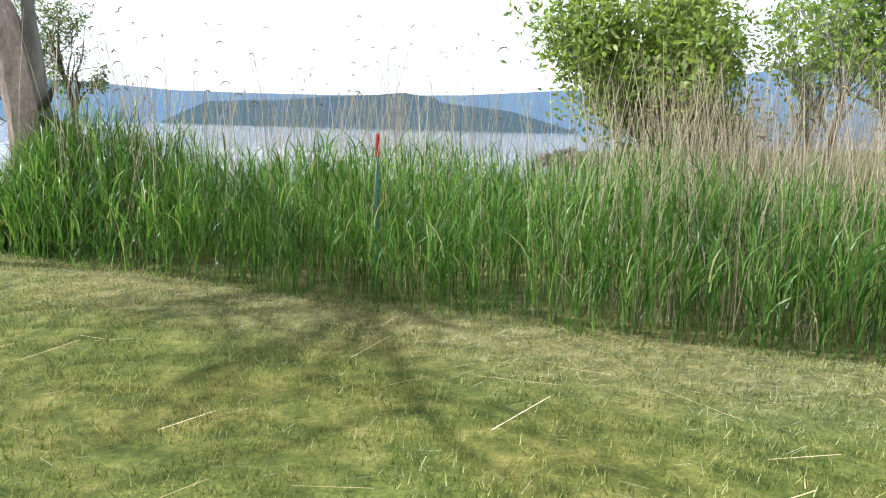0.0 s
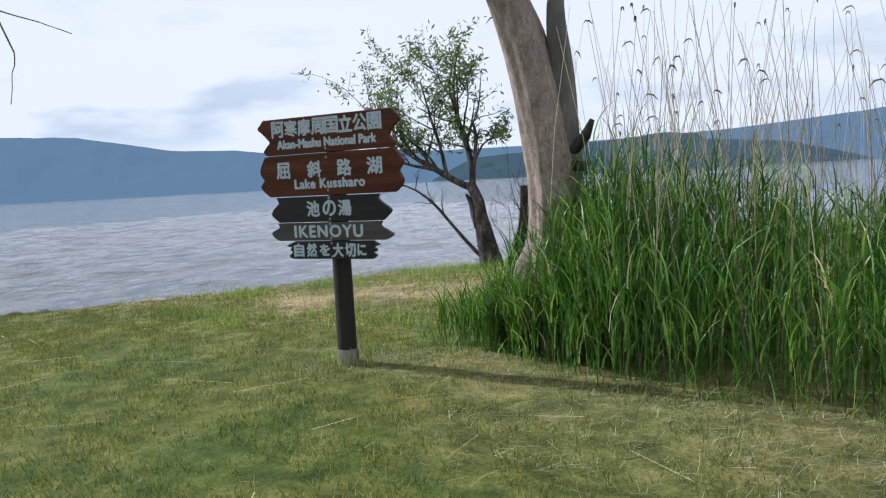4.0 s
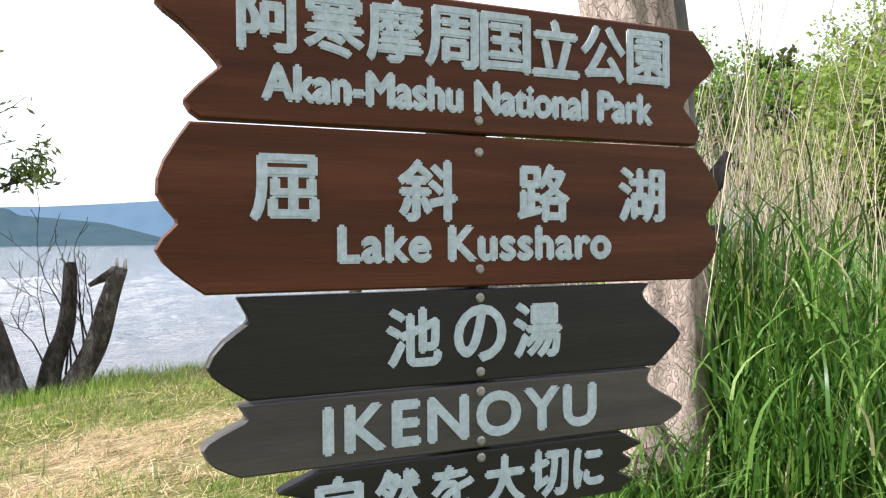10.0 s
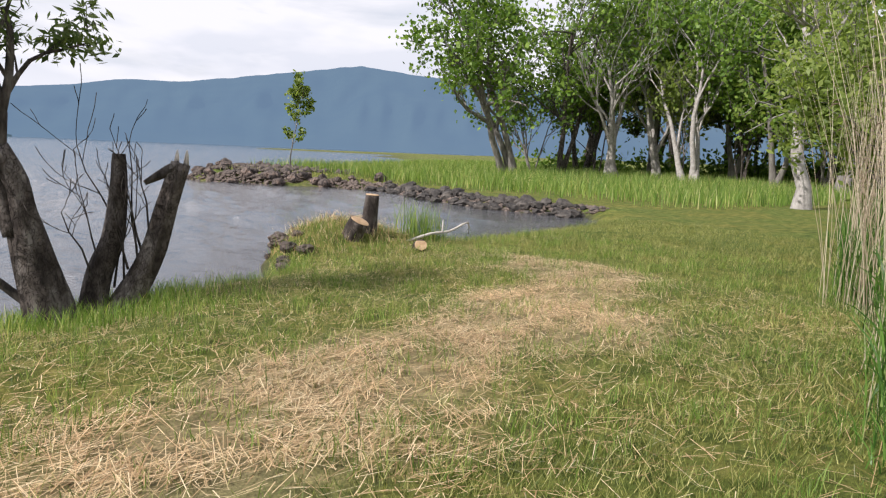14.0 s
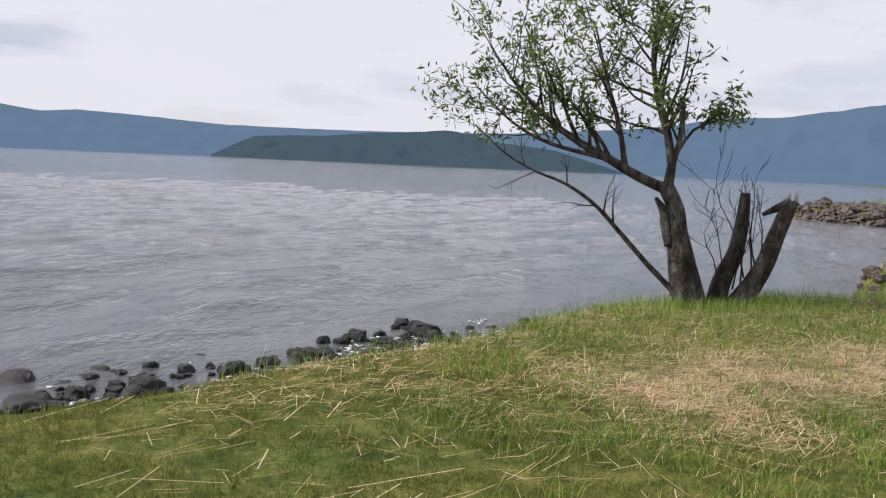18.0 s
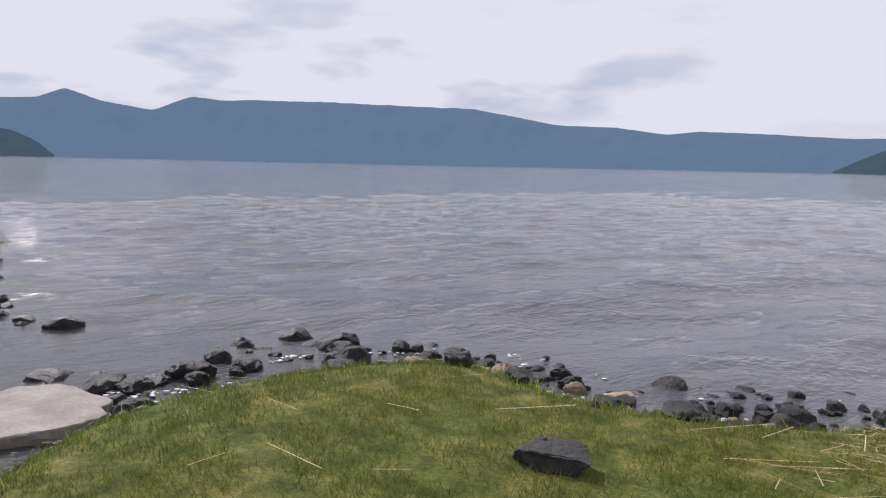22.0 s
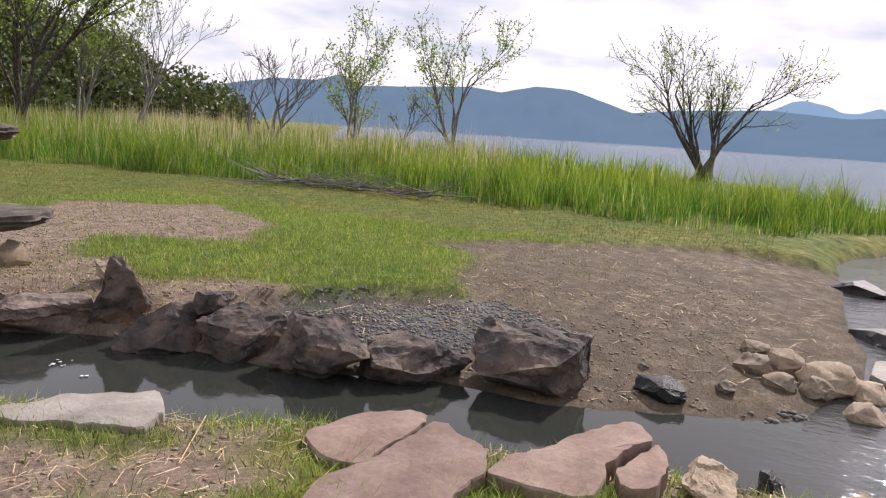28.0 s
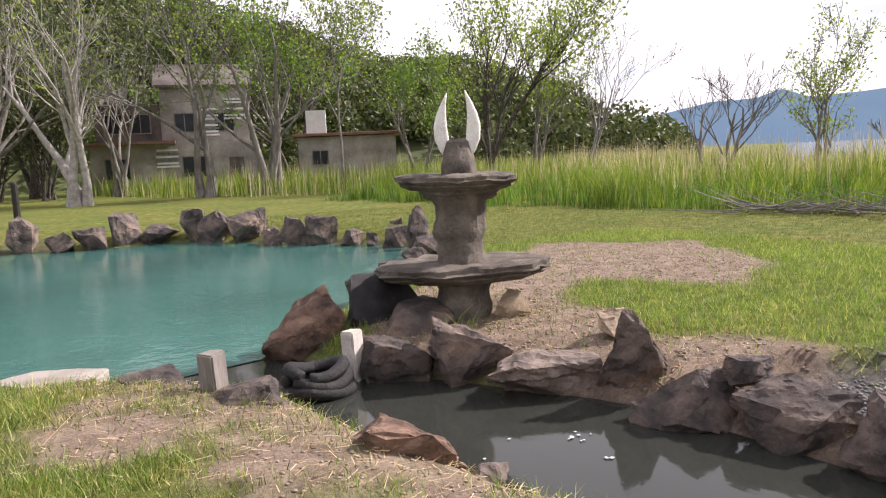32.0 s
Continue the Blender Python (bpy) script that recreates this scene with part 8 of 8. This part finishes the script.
# ---- the wood on the spit ----
for k, (x, y, h, r0, st, sp, bark, leaf, per, sz, lb) in enumerate([
        (31.0, 38.0, 13.5, 0.26, 3, BROAD, M_BARK_GREY, M_LEAF_MAPLE, 9, 0.31, "broad-leaved green tree leaning over the shore"),
        (35.0, 37.5, 13.0, 0.22, 2, BROAD, M_BARK_DARK, M_LEAF_MAPLE, 8, 0.30, "green broad-leaved tree at the wood's edge"),
        (36.5, 34.0, 14.0, 0.30, 3, BARE, M_BARK_PALE, M_LEAF_MAPLE, 2, 0.35, "pale grey twisting tree almost bare"),
        (40.0, 33.0, 14.0, 0.26, 2, BARE, M_BARK_PALE, M_LEAF_LIGHT, 4, 0.35, "pale grey tree with thin leaves"),
        (43.0, 36.0, 14.0, 0.24, 2, AIRY, M_BARK_GREY, M_LEAF_MAPLE, 22, 0.31, "leafy tree within the wood"),
        (44.0, 30.0, 14.5, 0.24, 2, AIRY, M_BARK_GREY, M_LEAF_MAPLE, 22, 0.31, "leafy tree within the wood"),
        (50.0, 34.0, 14.5, 0.24, 2, BROAD, M_BARK_DARK, M_LEAF_HILL, 22, 0.5, "dark leafy tree deep in the wood"),
        (48.0, 26.0, 14.5, 0.24, 2, BROAD, M_BARK_DARK, M_LEAF_MAPLE, 24, 0.5, "leafy tree deep in the wood"),
        (55.0, 28.0, 15.0, 0.24, 2, BROAD, M_BARK_DARK, M_LEAF_HILL, 34, 0.55, "dark leafy tree deep in the wood"),
        (42.0, 42.0, 14.0, 0.24, 2, BROAD, M_BARK_DARK, M_LEAF_MAPLE, 8, 0.34, "leafy tree on the spit"),
        (54.0, 42.0, 15.0, 0.24, 2, BROAD, M_BARK_DARK, M_LEAF_HILL, 22, 0.55, "dark leafy tree deep in the wood"),
        (38.5, 20.0, 11.0, 0.30, 2, WILLOW, M_BARK_GREY, M_LEAF_LIGHT, 50, 0.24, "yellow-green willow in the meadow"),
        (44.0, 20.0, 13.0, 0.26, 2, BROAD, M_BARK_DARK, M_LEAF_MAPLE, 22, 0.34, "leafy tree behind the willows"),
        (52.0, 18.0, 14.0, 0.26, 2, BROAD, M_BARK_DARK, M_LEAF_HILL, 34, 0.5, "dark leafy tree behind the willows"),
        (39.0, 39.5, 14.0, 0.22, 2, BROAD, M_BARK_DARK, M_LEAF_MAPLE, 7, 0.31, "green tree behind the leaning one"),
        (47.0, 39.0, 15.0, 0.24, 2, BROAD, M_BARK_DARK, M_LEAF_HILL, 17, 0.5, "dark tree deep in the wood"),
        (38.0, 29.0, 14.5, 0.26, 3, BARE, M_BARK_PALE, M_LEAF_MAPLE, 6, 0.35, "pale grey crooked tree at the wood's edge"),
        (41.0, 25.5, 13.5, 0.22, 2, BROAD, M_BARK_GREY, M_LEAF_MAPLE, 9, 0.31, "leafy tree at the wood's edge"),
        (57.0, 36.0, 15.0, 0.24, 2, BROAD, M_BARK_DARK, M_LEAF_HILL, 34, 0.55, "dark tree deep in the wood"),
        (60.0, 22.0, 15.0, 0.24, 2, BROAD, M_BARK_DARK, M_LEAF_HILL, 34, 0.55, "dark tree deep in the wood"),
        (34.0, 39.5, 10.0, 0.09, 4, BARE, M_BARK_GREY, M_LEAF_MAPLE, 5, 0.32, "slender many-stemmed tree at the wood's edge"),
        (37.5, 36.5, 10.0, 0.09, 4, BARE, M_BARK_DARK, M_LEAF_MAPLE, 6, 0.32, "slender dark-stemmed tree at the wood's edge"),
        (39.5, 31.0, 9.5, 0.08, 5, BARE, M_BARK_GREY, M_LEAF_LIGHT, 5, 0.3, "thicket of slender grey stems"),
        (42.0, 28.0, 9.5, 0.08, 5, BARE, M_BARK_DARK, M_LEAF_MAPLE, 6, 0.3, "thicket of slender dark stems"),
        (42.5, 23.0, 9.0, 0.08, 5, BARE, M_BARK_GREY, M_LEAF_LIGHT, 6, 0.3, "thicket of slender grey stems"),
        (46.0, 12.0, 12.0, 0.26, 2, BROAD, M_BARK_DARK, M_LEAF_MAPLE, 24, 0.5, "leafy tree beyond the reeds")]):
    tree("spit_tree", (*north(x, y), 0.15), h, r0, sp, bark, leaf, per, sz, lb, 640 + k, ((-0.12, 0.0) if k == 0 else (0, 0)), st, "trees on the spit", 0.30, 0.75, 8, 0.16, twig=0.013)
tree("spit_tree", (22.8, 10.3, 0.1), 10.5, 0.30, dict(WILLOW, kids=[8, 5, 4]), M_BARK_PALE, M_LEAF_LIGHT, 22, 0.19, "yellow-green willow with a pale trunk beyond the shore path", 669, (0.05, 0), 1, "trees on the spit", 0.24, 0.5, 8, twig=0.010)
sap = tree("sapling", (17.5, 34.6, 0.2), 5.4, 0.05, dict(AIRY, stem=0.98, kids=[13, 3], levels=2, fan=(30, 60), shrink=(0.15, 0.26)), M_BARK_GREY, M_LEAF_LIGHT, 13, 0.24, "slender young tree alone on the stony spit", 670, (0, 0), 1, "", 0.10, 0.7, 6, twig=0.012)
tree("reed_tree", (9.3, 3.2, 0.0), 5.3, 0.17, dict(AIRY, kids=[10, 7, 4], fan=(25, 62), stem=0.48, shrink=(0.5, 0.72)), M_BARK_GREY, M_LEAF_LIGHT, 28, 0.13, "bushy yellow-green willow standing behind the reeds", 671, (-0.08, 0.05), 2, "trees behind the reeds", 0.2, 0.42, 7, 0.16, twig=0.006)
tree("reed_tree", (11.9, 3.6, 0.0), 5.2, 0.12, BARE, M_BARK_GREY, M_LEAF_LIGHT, 6, 0.13, "thin greyish tree behind the dry reeds", 672, (0, 0), 4, "trees behind the reeds", 0.14, 0.45, 6, 0.3, twig=0.006)


def undergrowth(name, along, high, n, size, material, label, seed):
    """A dark thicket of leaves in uneven clumps along a line."""
    r = np.random.RandomState(seed)
    L = curve_through(along, 0.5)
    c = L[r.randint(0, len(L), n // 60)]
    c = np.concatenate([c + r.normal(0, 1.2, c.shape), r.uniform(0.2, high, (len(c), 1))], 1)
    Q = np.repeat(c, 60, 0) + r.normal(0, 1, (len(c) * 60, 3)) * np.array([0.8, 0.8, 0.55])
    Q[:, 2] = np.abs(Q[:, 2])
    t = len(Q)
    a = r.normal(0, 1, (t, 3))
    a /= np.linalg.norm(a, axis=1, keepdims=True)
    b = np.cross(a, r.normal(0, 1, (t, 3)))
    b /= np.linalg.norm(b, axis=1, keepdims=True)
    s = size * r.uniform(0.6, 1.3, t)[:, None]
    W = np.stack([Q - a * s, Q + b * s * 0.6, Q + a * s, Q - b * s * 0.6], 1).reshape(-1, 3)
    return mesh_thing(name, fast_mesh(name, W, np.arange(t * 4).reshape(t, 4)), material, label, "undergrowth", "stuff")


undergrowth("undergrowth", [north(*p) for p in ((40, 43), (45, 38), (48, 31), (51, 24), (52, 15), (50, 8))], 1.4, 9000, 0.20, M_LEAF_MAPLE, "dark thicket under the trees of the wood", 681)


# ---- loose stones sharing a few shapes ----
def rock_field(name, places, material, label, group, seed, flat=(0.5, 0.75), sink=0.3, shapes=7, category="rock"):
    """places: x, y, width; ground or shallow water carries each stone."""
    r = random.Random(seed)
    forms = [rock_mesh(name, (1.0, 0.8, 0.62), seed * 31 + k, 84, 3, 0.07, 0.84) for k in range(shapes)]
    for me in forms:
        me.materials.append(material)
    zs = land_at(np.array([p[0] for p in places]), np.array([p[1] for p in places]))[0]
    for (x, y, w), z in zip(places, zs):
        h = r.uniform(*flat)
        ob = tagged(new(name, r.choice(forms)), label, category, group)
        ob.matrix_basis = pose(x, y, max(float(z), WATER - 0.01) + w * 0.62 * h / 0.62 * (0.5 - sink), r.uniform(-8, 8), r.uniform(-8, 8), r.uniform(0, 360)) @ Matrix.Diagonal((w, w * r.uniform(0.7, 1.0) / 0.8, w * h / 0.62, 1.0))


def along(points, n, wide, size, seed, inland=0.0):
    r = random.Random(seed)
    L = curve_through(points, 0.25)
    out = []
    for k in range(n):
        q = L[r.randrange(len(L))]
        out.append((q[0] + r.gauss(inland, wide), q[1] + r.gauss(0, wide), size[0] + (size[1] - size[0]) * r.random() ** 2))
    return out


rock_field("spit_rock", along([(14.7, 13.5), (14.2, 15.5), (14.5, 18.5), (15.6, 22.0), (16.3, 25.0)], 150, 0.28, (0.22, 0.6), 41, 0.1), M_RUBBLE, "dark rubble stone edging the grassy spit", "spit stones", 41)
rock_field("spit_rock", along([(15.9, 26.8), (14.9, 28.9), (13.4, 30.8), (12.3, 33.4), (12.4, 34.6), (14.3, 35.6), (16.5, 35.8)], 70, 0.5, (0.22, 0.75), 42, 0.3), M_ROCK_RED, "red-brown boulder heaped at the spit's tip", "spit tip boulders", 42, (0.55, 0.9), 0.2)
rock_field("shore_rock", along([(-9.4, 1.75), (-8.7, 2.3), (-7.8, 2.35), (-7.0, 2.6), (-6.4, 3.0), (-5.8, 3.6), (-5.0, 4.5), (-4.3, 5.4)], 190, 0.27, (0.07, 0.28), 43, -0.2), M_ROCK_WET, "small dark wet stone at the water's edge", "dark shore rocks", 43)
rock_field("shore_rock", along([(-10.2, -0.8), (-10.4, 0.4), (-10.0, 1.5), (-9.4, 2.2)], 45, 0.30, (0.10, 0.32), 44, -0.15), M_ROCK_WET, "dark wet stone off the point", "dark shore rocks", 44)
rock_field("shore_stone", along([(-9.3, 1.6), (-8.6, 2.05), (-7.8, 2.1), (-7.0, 2.4), (-6.4, 2.8), (-5.8, 3.4)], 34, 0.16, (0.08, 0.24), 46, 0.0), M_ROCK_TAN, "tan rounded stone on the bank", "tan shore stones", 46)
rock_field("mound_rock", along([(1.75, 8.4), (2.2, 9.3), (2.8, 10.0)], 16, 0.14, (0.14, 0.4), 45, 0.1), M_ROCK_DRY, "grey-brown rock in the bank below the stumps", "mound rocks", 45)
